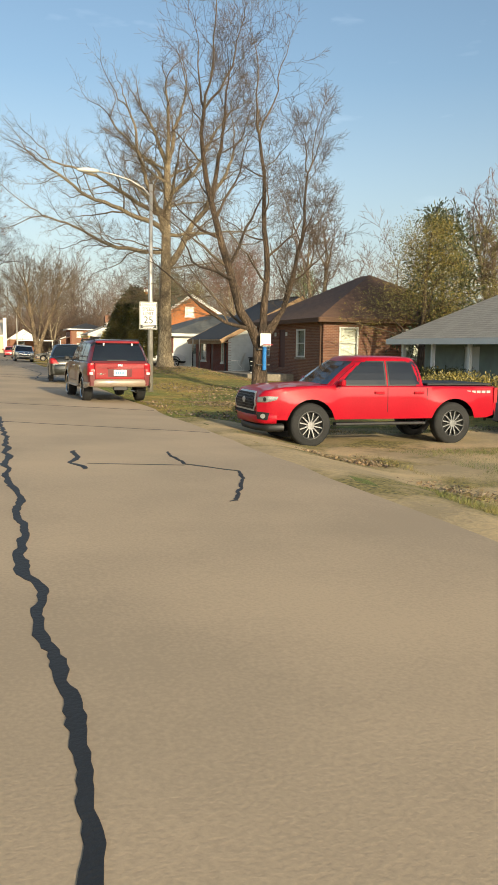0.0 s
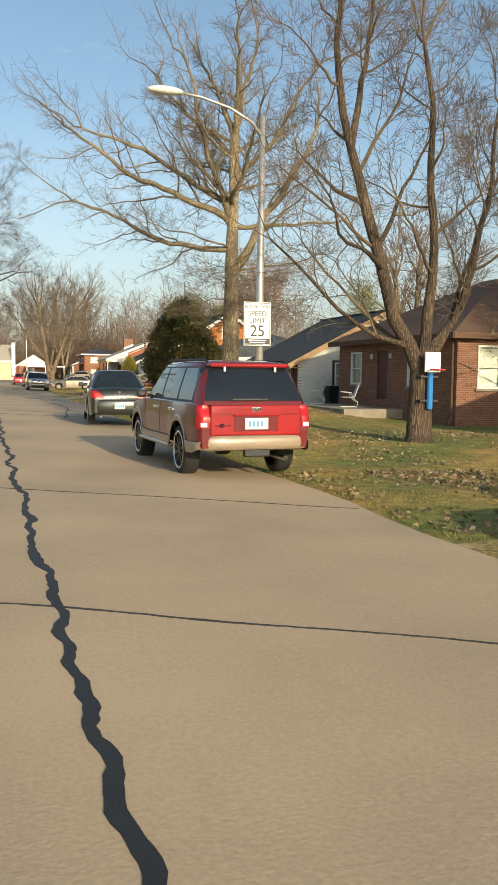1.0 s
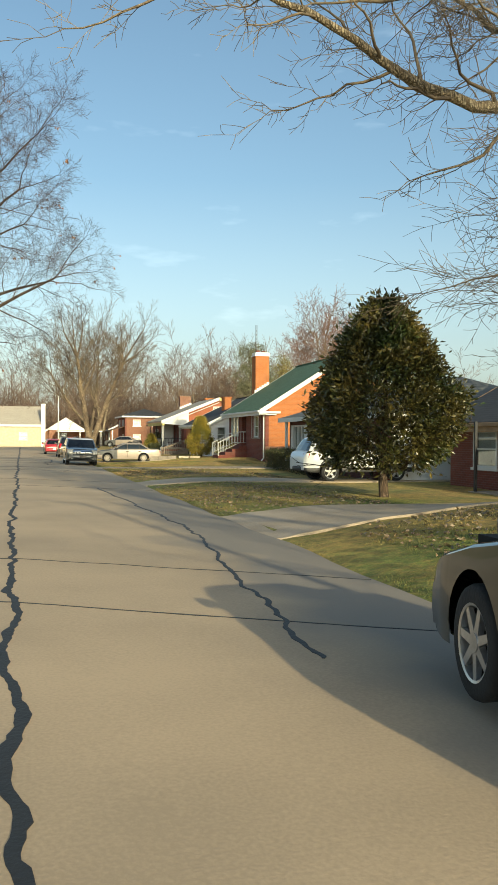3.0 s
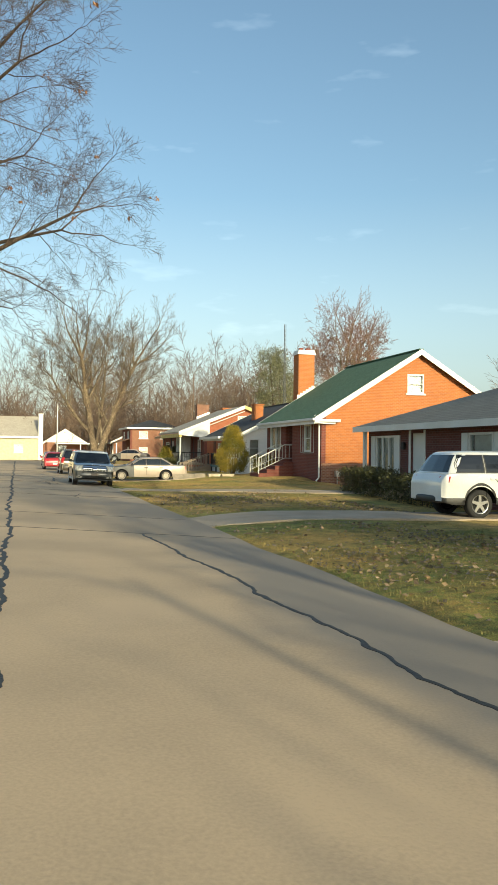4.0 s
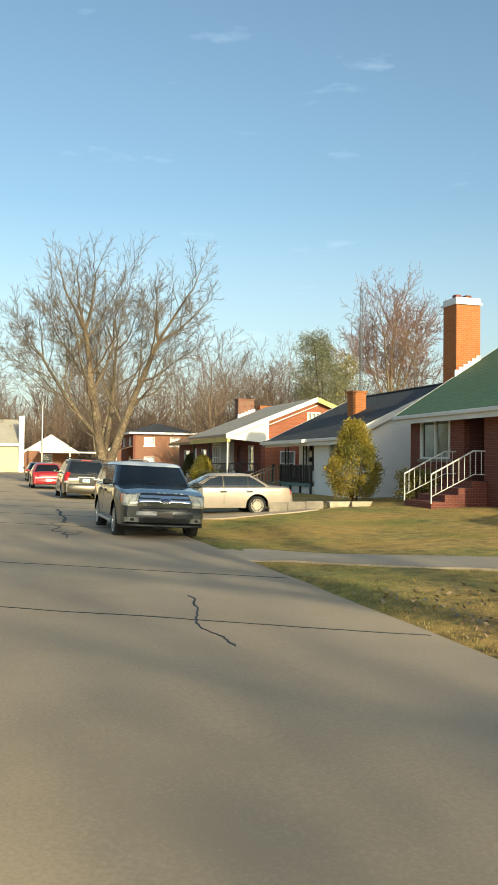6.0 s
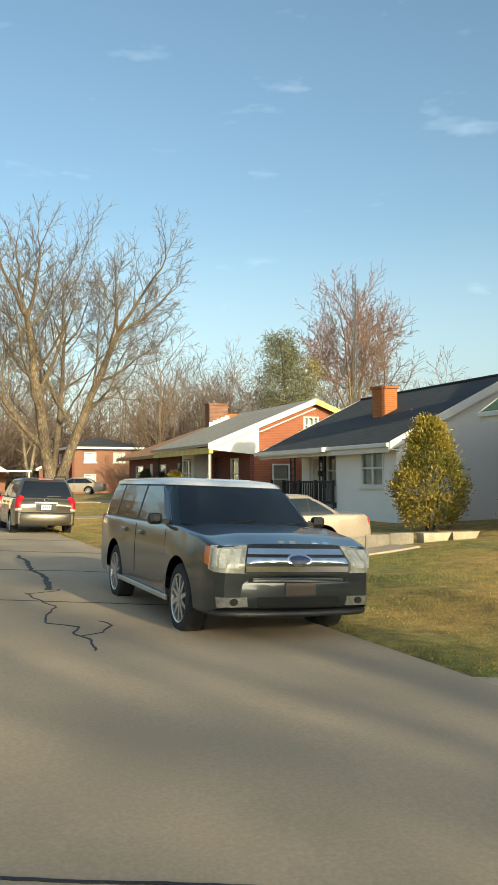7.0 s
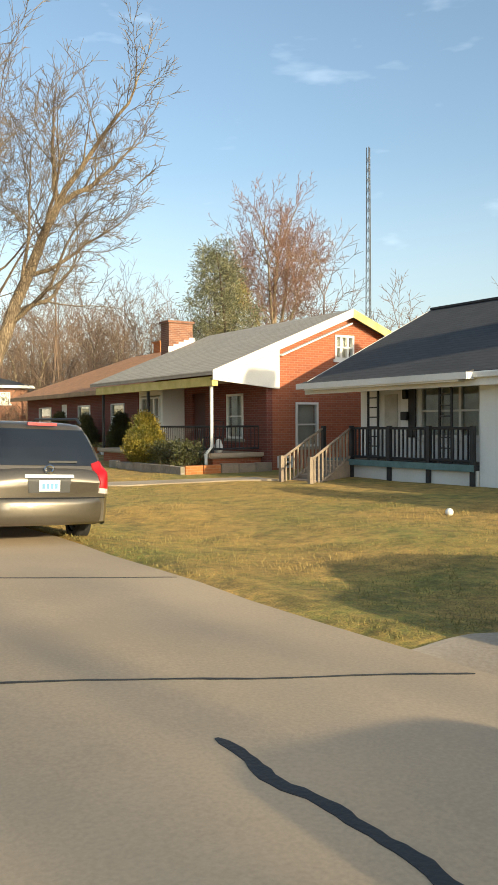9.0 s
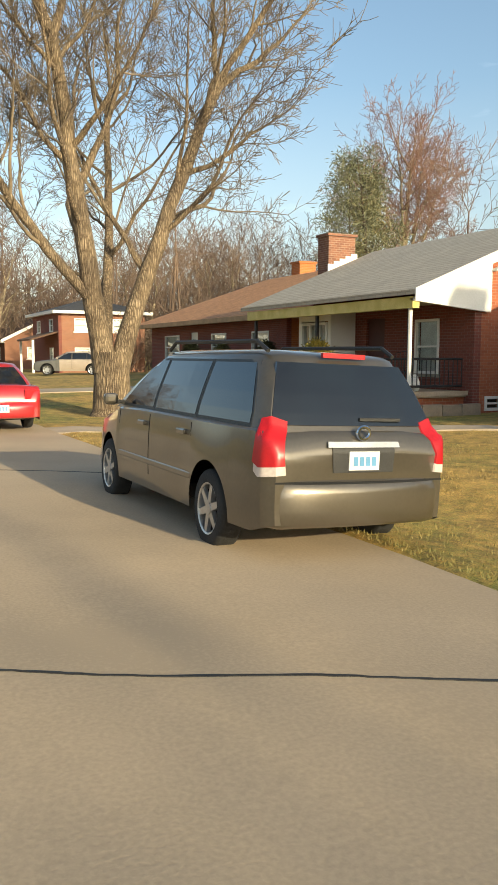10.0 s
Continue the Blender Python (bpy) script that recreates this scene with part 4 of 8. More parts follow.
boxes("gas_meter", [(14.75, 15.0, 90.6, 90.88, .3, .6)], M_GALV, hE, bev=.05)
bm = bmesh.new()
tube(bm, [(14.87, 90.75, -.3), (14.87, 90.75, .35)], .025, 6)
part("gas_pipe", bm, M_GALV, hE)
boxes("cornice_return", [(13.62, 14.95, 90.56, 90.89, 2.93, 3.06), (13.7, 14.75, 90.7, 90.89, 2.83, 2.929)], M_WHITE, hE, bev=.015)
boxes("cellar_window", [(16.28, 17.03, 90.84, 90.884, .03, .54)], M_PLASTIC, hE, bev=.01)
downspout(hE, 14.1, 91.05, .05, 3.15, M_WHITE)
for i in range(4):
    boxes("step", [(12.2 + .45 * i, 14.08, 95.0, 96.6, .15 + .2 * i, .35 + .2 * i)], M_BRICK_R, hE)
for yy in (95.0, 96.6):
    bm = bmesh.new()
    tube(bm, [(12.2, yy, .3), (12.2, yy, 1.15), (13.6, yy, 1.85), (14.0, yy, 1.85)], .025, 6)
    tube(bm, [(12.2, yy, .5), (13.6, yy, 1.15), (14.0, yy, 1.15)], .015, 6)
    for i in range(9):
        x = 12.35 + .19 * i
        zt = min(1.85, 1.15 + (x - 12.2) * .5)
        tube(bm, [(x, yy, zt - .68), (x, yy, zt)], .012, 5)
    part("stair_rail", bm, M_METAL_W, hE)

# F: the white house with a recessed porch and black rail
hF = house("white painted house with charcoal roof and black porch railing", 0, 0, 0)
t_ = 0.22
shell(hF, 15.2, 23, 104.3, 113.5, -.1, 2.6, 4.75, 18.3, M_OFFWHITE, M_OFFWHITE, [(109.2, 111.2, 1.05, 2.4), (111.9, 112.8, .5, 2.4)], [], back_m=M_WHITE, gable=False)
wall_with_holes("wall", "x", 13.85, t_, 104.3, 108.1, -.1, 2.6, [(105.0, 106.4, 1.15, 2.35)], M_OFFWHITE, hF)
wall_with_holes("wall", "y", 104.302, t_, 13.85 + t_, 15.2, -.1, 2.6, [(14.3, 15.0, 1.1, 2.3)], M_OFFWHITE, hF)
wall_with_holes("wall", "y", 108.1, -t_, 13.85 + t_, 15.2, -.1, 2.6, [], M_OFFWHITE, hF)
gable_wall("gable", 104.302, t_, 13.85, 23, 2.6, [(13.85, 2.62), (18.3, 4.72), (23, 2.6)], [], M_OFFWHITE, hF)
gable_roof(hF, 13.85, 23, 104.3, 113.5, 2.6, 4.75, M_DARK_ROOF, over=.4, rake=.25, xr=18.3, fascia=M_WHITE)
window("x", 13.85, 105.0, 106.4, 1.15, 2.35, hF, n_v=2)
window("x", 15.2, 109.2, 111.2, 1.05, 2.4, hF, n_v=3)
window("y", 104.302, 14.3, 15.0, 1.1, 2.3, hF)
boxes("door", [(15.28, 15.33, 111.9, 112.8, .5, 2.4)], M_WHITE, hF)
boxes("door_window", [(15.26, 15.279, 112.1, 112.6, 1.3, 2.2)], M_CURTAIN, hF)
chimney(hF, 15.75, 16.4, 108.1, 108.75, 2.6, 4.68, M_BRICK_O)
boxes("porch_deck", [(13.7, 15.19, 108.12, 113.45, .38, .5)], M_BLACK, hF)
boxes("porch_wall", [(13.78, 13.88, 108.12, 113.4, -.1, .38)], M_WHITE, hF)
def rail_run(parent, x0, y0, x1, y1, z0, z1, dz0=0.0, dz1=0.0, gap=0.14, m=None, baluster=.018):
    m = m or M_BLACK
    n = max(2, int(math.hypot(x1 - x0, y1 - y0) / gap))
    bm = bmesh.new()
    for z in (z1, z0 + .08):
        tube(bm, [(x0, y0, z + dz0), (x1, y1, z + dz1)], .032, 6)
    part("rail", bm, m, parent)
    for i in range(n + 1):
        t = i / n
        x, y, d = x0 + (x1 - x0) * t, y0 + (y1 - y0) * t, dz0 + (dz1 - dz0) * t
        boxes("baluster", [(x - baluster, x + baluster, y - baluster, y + baluster, z0 + .08 + d, z1 + d)], m, parent)
rail_run(hF, 13.76, 108.2, 13.76, 112.2, .5, 1.3)
for yy in (108.2, 109.5, 110.8, 112.2, 113.35):
    boxes("rail_post", [(13.7, 13.8, yy - .05, yy + .05, -.05, 1.36)], M_BLACK, hF)
for yy in (109.0, 111.4):
    boxes("trellis_post", [(13.74, 13.79, yy - .2, yy - .16, .5, 2.55), (13.74, 13.79, yy + .16, yy + .2, .5, 2.55)] + [(13.75, 13.78, yy - .16, yy + .16, .6 + .24 * i, .63 + .24 * i) for i in range(8)], M_BLACK, hF)
for i in range(6):
    x_, k_ = 11.55 + .36 * i, .57 * (13.7 - (11.73 + .36 * i))
    boxes("step", [(x_, x_ + .4, 112.3 - k_, 113.3 - k_, -.3, -.04 + .1 * i)], M_WOOD, hF)
for yy in (112.25, 113.38):
    rail_run(hF, 11.42, yy - 1.33, 13.75, yy, .5, 1.3, -.72, 0.0, gap=.24, m=M_WOOD, baluster=.02)
    boxes("stair_post", [(11.37, 11.47, yy - 1.38, yy - 1.28, -.25, .66)], M_WOOD, hF)
boxes("deck_edge", [(13.66, 13.699, 108.12, 113.45, .36, .51)], M_DECK, hF)
for yy in (108.9, 111.32):
    boxes("shutter", [(15.14, 15.17, yy, yy + .26, 1.05, 2.4)], M_BLACK, hF)
boxes("mailbox", [(15.04, 15.19, 111.55, 111.78, 1.5, 1.72)], M_BLACK, hF, bev=.02)
boxes("wall_lamp", [(15.06, 15.19, 111.6, 111.74, 2.05, 2.3)], M_BLACK, hF, bev=.03)
slab_f = bmesh.new()
hexa(slab_f, [(13.2, 107.9, 2.4), (13.43, 107.9, 2.48), (13.43, 113.75, 2.48), (13.2, 113.75, 2.4), (13.2, 107.9, 2.48), (13.43, 107.9, 2.56), (13.43, 113.75, 2.56), (13.2, 113.75, 2.48)])
part("porch_roof", slab_f, M_DARK_ROOF, hF)
boxes("porch_fascia", [(13.15, 13.199, 107.86, 113.79, 2.34, 2.49), (13.2, 13.42, 107.84, 107.899, 2.34, 2.49)], M_WHITE, hF)
boxes("porch_ceiling", [(13.2, 15.19, 108.12, 113.5, 2.3, 2.34)], M_WHITE, hF)

# G: the brick house with a deep porch and yellow trim
hG = house("brick house with deep front porch, grey roof and yellow trim", 0, 0, 0)
G_FH = [(118.0, 119.0, .95, 2.4), (120.4, 121.3, .55, 2.5), (122.05, 123.55, 1.0, 2.42)]
# Shaded front in red brown, sunward side in a brighter brick tone.
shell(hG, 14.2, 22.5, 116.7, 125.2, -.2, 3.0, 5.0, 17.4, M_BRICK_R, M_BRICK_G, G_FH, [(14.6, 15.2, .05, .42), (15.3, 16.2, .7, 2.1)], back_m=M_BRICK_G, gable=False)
gable_wall("gable", 116.702, .22, 14.2, 22.5, 3.0, [(14.2, 3.65), (17.4, 4.95), (22.5, 3.0)], [(16.9, 17.7, 3.5, 4.3)], M_BRICK_G, hG)
for i, f in enumerate(G_FH):
    if i != 1:
        window("x", 14.2 if i == 0 else 13.3, *f, hG, n_v=3 if i == 2 else 1, sill=M_STONE)
boxes("door", [(14.28, 14.32, 120.4, 121.3, .55, 2.5)], M_DOOR_D, hG)
boxes("bay_wall", [(13.3, 14.19, 121.86, 122.02, .56, 2.7), (13.3, 14.19, 123.58, 123.74, .56, 2.7), (13.3, 13.5, 122.02, 123.58, .56, .95), (13.3, 13.5, 122.02, 123.58, 2.46, 2.7)], M_WHITE, hG, "white painted bay round the front window", bev=.012)
window("y", 116.7, 15.3, 16.2, .7, 2.1, hG, sill=M_STONE)
window("y", 116.7, 16.9, 17.7, 3.5, 4.3, hG, n_v=3)
def slab(name, xa, za, xb, zb, ya, yb, t, m, parent):
    bm = bmesh.new()
    hexa(bm, [(xa, ya, za), (xb, ya, zb), (xb, yb, zb), (xa, yb, za), (xa, ya, za + t), (xb, ya, zb + t), (xb, yb, zb + t), (xa, yb, za + t)])
    bmesh.ops.recalc_face_normals(bm, faces=bm.faces[:])
    return part(name, bm, m, parent)
slab("roof_slope", 12.1, 2.85, 17.4, 5.0, 116.4, 125.5, .12, M_GREY_ROOF, hG)
slab("roof_slope", 17.4, 5.0, 22.9, 2.9, 116.4, 125.5, .12, M_GREY_ROOF, hG)
slab("rake_board", 12.1, 2.72, 17.4, 4.86, 116.36, 116.398, .27, M_WHITE, hG)
slab("rake_trim", 14.6, 3.5, 17.4, 4.64, 116.4, 116.6, .05, M_WHITE, hG)
slab("rake_board", 17.4, 4.86, 22.9, 2.76, 116.36, 116.398, .27, M_YELLOW, hG)
bm = bmesh.new()
prism(bm, [(12.2, 2.72), (14.6, 2.5), (14.6, 3.72), (12.2, 2.78)], (116.56, 116.69), "y")
part("porch_gable_panel", bm, M_WHITE, hG, "white triangular panel closing the porch roof")
boxes("porch_beam", [(12.2, 12.4, 116.6, 125.2, 2.55, 2.82)], M_YELLOW, hG)
boxes("porch_ceiling", [(12.4, 14.19, 116.7, 125.2, 2.76, 2.8)], M_CREAM, hG)
boxes("porch_floor", [(12.3, 14.19, 116.9, 125.2, .4, .55)], M_CONC, hG)
boxes("porch_base", [(12.45, 14.19, 117.0, 125.1, -.2, .4)], M_BRICK_G, hG)
bm = bmesh.new()
tube(bm, [(12.25, 116.75, 2.7), (12.3, 116.8, 2.5), (12.3, 116.8, .75), (12.1, 116.8, .55), (12.1, 116.8, .02)], .05, 8)
part("downspout", bm, M_WHITE, hG)
for yy in (116.98, 121.2, 125.0):
    boxes("porch_post", [(12.38, 12.46, yy - .04, yy + .04, .55, 2.55)], M_BLACK, hG)
rail_run(hG, 12.42, 117.0, 12.42, 121.2, .6, 1.35, gap=.13, baluster=.009)
rail_run(hG, 12.42, 117.0, 14.1, 117.0, .6, 1.35, gap=.13, baluster=.009)
chG = chimney(hG, 15.5, 16.6, 125.5, 126.2, .0, 5.55, M_BRICK_B)
for i in range(5):
    x_ = 15.46 + .24 * i
    z_ = 2.98 + (x_ - 12.1) * .406
    boxes("step_flashing", [(x_, x_ + .24, 125.455, 125.495, z_ - .05, z_ + .24)], M_OFFWHITE, chG)
boxes("porch_edge", [(12.24, 12.299, 116.88, 125.2, .44, .56), (12.3, 14.19, 116.84, 116.899, .44, .56)], M_CONC, hG)
window("y", 116.7, 14.6, 15.2, .05, .42, hG, sill=False, curtain=False)

# H: long ranch with an orange brown hipped roof
hH = house("long low brick ranch with orange-brown hipped roof", 0, 0, 0)
H_FH = [(134, 135.6, 1.2, 2.4), (137.2, 138.1, .5, 2.5), (139.5, 141.5, 1.2, 2.4), (130, 131.5, 1.2, 2.4)]
# Same brick in two tones: dark for the shaded front, orange for sun.
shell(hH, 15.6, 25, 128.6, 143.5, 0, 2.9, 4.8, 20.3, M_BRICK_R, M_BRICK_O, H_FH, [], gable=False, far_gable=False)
hip_roof(hH, 15.4, 25, 128.4, 143.6, 3.0, 5.3, M_ORANGE_ROOF, over=.6, fascia=M_RAKE)
for i in (0, 2, 3):
    window("x", 15.6, *H_FH[i], hH)
boxes("door", [(15.66, 15.7, 137.2, 138.1, .5, 2.5)], M_WHITE, hH)
chimney(hH, 20.5, 21.4, 136, 136.8, 4.3, 5.9, M_BRICK_O)

# I: two-storey brick house farther on
hI = house("two-storey orange brick house with dark hipped roof", 0, 0, 0)
I_H = [(158.5, 159.6, 3.0, 3.9), (162.4, 163.5, 3.0, 3.9), (158.5, 159.6, .9, 1.9)]
I_S = [(14.9, 16.0, 3.0, 3.9), (17.6, 18.7, 3.0, 3.9), (14.9, 16.0, .9, 1.9)]
# Sunward wall coloured lighter than the shaded front.
shell(hI, 13.8, 20, 157, 165, 0, 4.3, 5.4, 17, M_BRICK_R, M_FARBRICK, I_H, I_S, gable=False, far_gable=False)
hip_roof(hI, 13.8, 20, 157, 165, 4.4, 5.5, M_DARK_ROOF, over=.45, fascia=M_WHITE)
for h in I_H:
    window("x", 13.8, *h, hI)
for h in I_S:
    window("y", 157, *h, hI)

slab("porch_roof", 11.9, 2.35, 13.79, 2.9, 157.2, 161.6, .1, M_BROWN_ROOF, hI)
for yy in (157.4, 161.4):
    boxes("porch_post", [(12.05, 12.2, yy - .08, yy + .08, 0, 2.4)], M_WHITE, hI)

# far houses at the street's end
def far_house(x0, x1, y0, y1, eave, ridge, wall_m, roof_m, label):
    h = house(label, 0, 0, 0)
    fh = [(y0 + 2, y0 + 3.2, 1, 2.1), (y1 - 3.2, y1 - 2, 1, 2.1)]
    sh = [(x0 + 2, x0 + 3.2, 1, 2.1)]
    shell(h, x0, x1, y0, y1, 0, eave, ridge, (x0 + x1) / 2, wall_m, wall_m, fh, sh)
    gable_roof(h, x0, x1, y0, y1, eave, ridge, roof_m, xr=(x0 + x1) / 2, fascia=M_WHITE, gutter=False)
    for f in fh:
        window("x", x0, *f, h)
    window("y", y0, *sh[0], h)
    return h


hJ = far_house(0, 8, -2.9, 9, 3.4, 6.0, M_CREAM, M_GREY_ROOF, "cream house with grey roof at the street's end")
chimney(hJ, -.35, .35, -3.5, -2.92, 0, 6.3, M_OFFWHITE)
hJ.matrix_basis = pose(0, 170, 0, 0, 0, 90)
hK = far_house(3.6, 9.6, 172, 184, 2.4, 4.3, M_FARBRICK, M_BROWN_ROOF, "small brick house with white gable and flat carport")
bm = bmesh.new()
prism(bm, [(3.5, 2.5), (9.7, 2.5), (6.6, 4.2)], (171.9, 171.97), "y")
part("gable_panel", bm, M_WHITE, hK, "white boarded gable")
boxes("carport_roof", [(5.2, 11.8, 168.2, 171.7, 2.25, 2.42)], M_OFFWHITE, hK)
for x_ in (5.4, 8.5, 11.6):
    boxes("carport_post", [(x_ - .06, x_ + .06, 168.4, 168.52, -.1, 2.25)], M_OFFWHITE, hK)
far_house(14, 22, 178, 190, 2.8, 4.8, M_FARBRICK, M_BROWN_ROOF, "brick house with brown roof behind the street trees")


# ---- cars ----
def lerp_tab(tab, x):
    if x <= tab[0][0]:
        return tab[0][1]
    for (a, u), (b, v) in zip(tab, tab[1:]):
        if x <= b:
            return u + (v - u) * (x - a) / (b - a)
    return tab[-1][1]


def loft(rings, closed=False, cap0=False, cap1=False):
    bm = bmesh.new()
    vs = [[bm.verts.new(p) for p in r] for r in rings]
    n = len(rings[0])
    for a, b in zip(vs, vs[1:]):
        for i in range(n if closed else n - 1):
            j = (i + 1) % n
            bm.faces.new((a[i], a[j], b[j], b[i]))
    if cap0:
        bm.faces.new(vs[0][::-1])
    if cap1:
        bm.faces.new(vs[-1])
    bmesh.ops.recalc_face_normals(bm, faces=bm.faces[:])
    return bm


def wheel(parent, x, y, r, width, side, rim_m=None, spokes=5, rim_r=0.66, hub=.17, lip=None, thin=1.0):
    """A wheel with tyre, rim and spokes; side: +1 outside faces +x."""
    w = empty("wheel", 0, 0, 0)
    w.parent = parent
    w.matrix_basis = pose(x, y, r, 0, 0, 0 if side > 0 else 180)
    prof = [(-.5, rim_r * .98), (-.5, .86), (-.44, .97), (-.3, 1), (.3, 1), (.44, .97), (.5, .86), (.5, rim_r)]
    rings = []
    for k in range(28):
        a = 2 * math.pi * k / 28
        rings.append([(p[0] * width, math.cos(a) * p[1] * r, math.sin(a) * p[1] * r) for p in prof])
    part("tyre", loft(rings + [rings[0]]), M_TYRE, w, smooth=True)
    rm = rim_m or M_RIM
    rim = []
    for k in range(28):
        a = 2 * math.pi * k / 28
        rim.append([(q * width, math.cos(a) * s * r, math.sin(a) * s * r) for q, s in ((.46, rim_r * 1.02), (.5, rim_r), (.47, rim_r * .93), (.05, rim_r * .88), (-.4, rim_r * .9))])
    bm = loft(rim + [rim[0]])
    for k in range(spokes):
        a = 2 * math.pi * k / spokes + .3
        ca, sa = math.cos(a), math.sin(a)
        def q(u, v, d):
            return (d * width, (ca * u - sa * v) * r, (sa * u + ca * v) * r)
        hw0, hw1, e = (.1 * 5 / max(spokes, 5) + .02) * thin, (.075 * 5 / max(spokes, 5) + .015) * thin, rim_r * .95
        hexa(bm, [q(.08, -hw0, .2), q(e, -hw1, .3), q(e, hw1, .3), q(.08, hw0, .2), q(.08, -hw0, .44), q(e, -hw1, .45), q(e, hw1, .45), q(.08, hw0, .44)])
    tube(bm, [(.15 * width, 0, 0), (.47 * width, 0, 0)], hub * r, 18)
    part("rim", bm, rm, w)
    if lip:
        ring_ = [[(q * width, math.cos(a) * s_ * r, math.sin(a) * s_ * r) for q, s_ in ((.49, rim_r * 1.03), (.515, rim_r * 1.01), (.515, rim_r * .93), (.46, rim_r * .91))] for a in (2 * math.pi * k / 32 for k in range(33))]
        part("rim_lip", loft(ring_), lip, w, "bright polished rim lip", smooth=True)
    bm = bmesh.new()
    tube(bm, [(-.1 * width, 0, 0), (.2 * width, 0, 0)], rim_r * .9 * r, 20)
    part("brake_disc", bm, M_DARK, w)
    return w


def car(name, label, S, x, y, z, rz, group="parked cars", tilt=0.0, wide=1.0, long=1.0, tall=1.0):
    """A car from its table S. Its own axes: x right, y forward, z up; the origin on the ground, in the middle.
    S: L, W, wheel (radius, width), axles (y rear, y front), sill, top (upper line of the lower body, rear to front), plan (half width along y, as a share),
    cabin (rear base, rear roof, front roof, front base), belt, roof, roof_w, glass (rear to front pillar places)."""
    o = empty(name, x, y, z, rz, label, "car" if name != "pickup_truck" else "pickup truck", group)
    o.matrix_basis = pose(x, y, z, 0, tilt, rz) @ Matrix.Diagonal((.96 * wide, .96 * long, .96 * tall, 1))
    L, W = S["L"], S["W"] / 2
    r, tw = S["wheel"]
    sill = S["sill"]
    body_m = S["paint"]
    # stations along the length, closer at the arches
    ys = set()
    for i in range(41):
        ys.add(round(-L / 2 + L * i / 40, 3))
    for a in S["axles"]:
        for k in range(-9, 10):
            ys.add(round(a + math.sin(k / 9 * math.pi / 2) * (r + .09), 3))
    for e in (.015, .05, .1, .17):
        ys |= {round(-L / 2 + e, 3), round(L / 2 - e, 3)}
    ys = sorted(ys)
    def low(yy):
        zz = sill + S.get("rake", 0) * 0
        for a in S["axles"]:
            d = abs(yy - a)
            if d < r + .09:
                zz = max(zz, r + math.sqrt(max(0, (r + .09) ** 2 - d * d)) - .01)
        e = min(yy + L / 2, L / 2 - yy)
        if e < .25:
            zz = max(zz, sill + (.25 - e) * .3)
        return zz
    rings, lows = [], []
    for yy in ys:
        t = (yy + L / 2) / L
        w = W * lerp_tab(S["plan"], t)
        zt = lerp_tab(S["top"], t)
        zb = min(low(yy), zt - .12)
        flare = 0.0
        for a in S["axles"]:
            flare = max(flare, S.get("flare", .02) * max(0, 1 - (abs(yy - a) / (r + .22)) ** 2))
        belt = min(zt - .02, S["belt"] - .02)
        mid = sill + (belt - sill) * .55
        side = []
        for f in (0, .12, .3, .5, .7, .86, 1):
            zz = zb + (belt - zb) * f
            bul = 1 - .035 * ((zz - mid) / (belt - sill)) ** 2 * 2.2
            side.append((w * bul + flare * max(0, 1 - max(0, zz - mid) / (belt - mid + .01)), yy, zz))
        x1, z1 = side[-1][0], side[-1][2]
        side += [(x1 - .018, yy, z1 + (zt - z1) * .35 + .01), (x1 - .06, yy, z1 + (zt - z1) * .75 + .012), (x1 * .86, yy, zt), (x1 * .5, yy, zt + S.get("crown", .03)), (0, yy, zt + S.get("crown", .03) * 1.2)]
        rings.append(side + [(-a, b, c) for a, b, c in side[-2::-1]])
    bm = loft(rings, cap0=True, cap1=True)
    if "front_paint" in S:
        yf, fm = S["front_paint"]
        fb = bm.copy()
        bmesh.ops.delete(fb, geom=[f for f in fb.faces if f.calc_center_median().y < yf], context="FACES")
        bmesh.ops.delete(bm, geom=[f for f in bm.faces if f.calc_center_median().y >= yf], context="FACES")
        wing = part("front_wing", fb, fm, o, "flat grey primer bonnet and front wings")
        wing.data.shade_smooth()
        wing.data.set_sharp_from_angle(angle=radians(38))
    body = part("body", bm, body_m, o, smooth=False)
    body.data.shade_smooth()
    body.data.set_sharp_from_angle(angle=radians(38))
    # lower cladding
    if "clad" in S:
        cm, cz = S["clad"]
        rows = []
        for yy, rg in zip(ys, rings):
            t = (yy + L / 2) / L
            w = W * lerp_tab(S["plan"], t)
            zb = min(low(yy), 99)
            zh = max(cz, min(zb + .1, cz + .55))
            rows.append([(w * .985 + .02 + .01, yy, zb - .01), (w * .99 + .03 + .01, yy, (zb + zh) / 2), (w * 1.0 + .012 + .004, yy, zh)])
        for sgn in (1, -1):
            bm = loft([[(sgn * a, b, c) for a, b, c in q] for q in rows])
            part("lower_cladding", bm, cm, o, smooth=True)
        if name != "sport_utility_vehicle":
            for e, sg in ((-L / 2, -1), (L / 2, 1)):
                bumper(o, W * .9, e + sg * .04, sill + .02, cz + .05, cm, sg, wrap=.25)
    # dark underside with the wheel wells
    boxes("underbody", [(-W * .78, W * .78, -L / 2 + .12, L / 2 - .12, sill + .02, sill + .16), (-W * .55, W * .55, -L / 2 + .3, L / 2 - .3, sill + .1, S["belt"] - .12)], M_DARK, o)
    # cabin
    c0, c1, c2, c3 = S["cabin"]
    zb, zr = S["belt"] - .03, S["roof"]
    wb, wr = W * S.get("belt_w", .95), W * S["roof_w"]
    def ring(k, inset=0.0):
        """outline of the cabin at height share k, curved"""
        zz = zb + (zr - zb) * k
        b = .05 * math.sin(k * math.pi)
        w = wb + (wr - wb) * k ** 1.25
        return c0 + (c1 - c0) * k - b * .4, c3 + (c2 - c3) * k + b * .6, w, zz
    rows = []
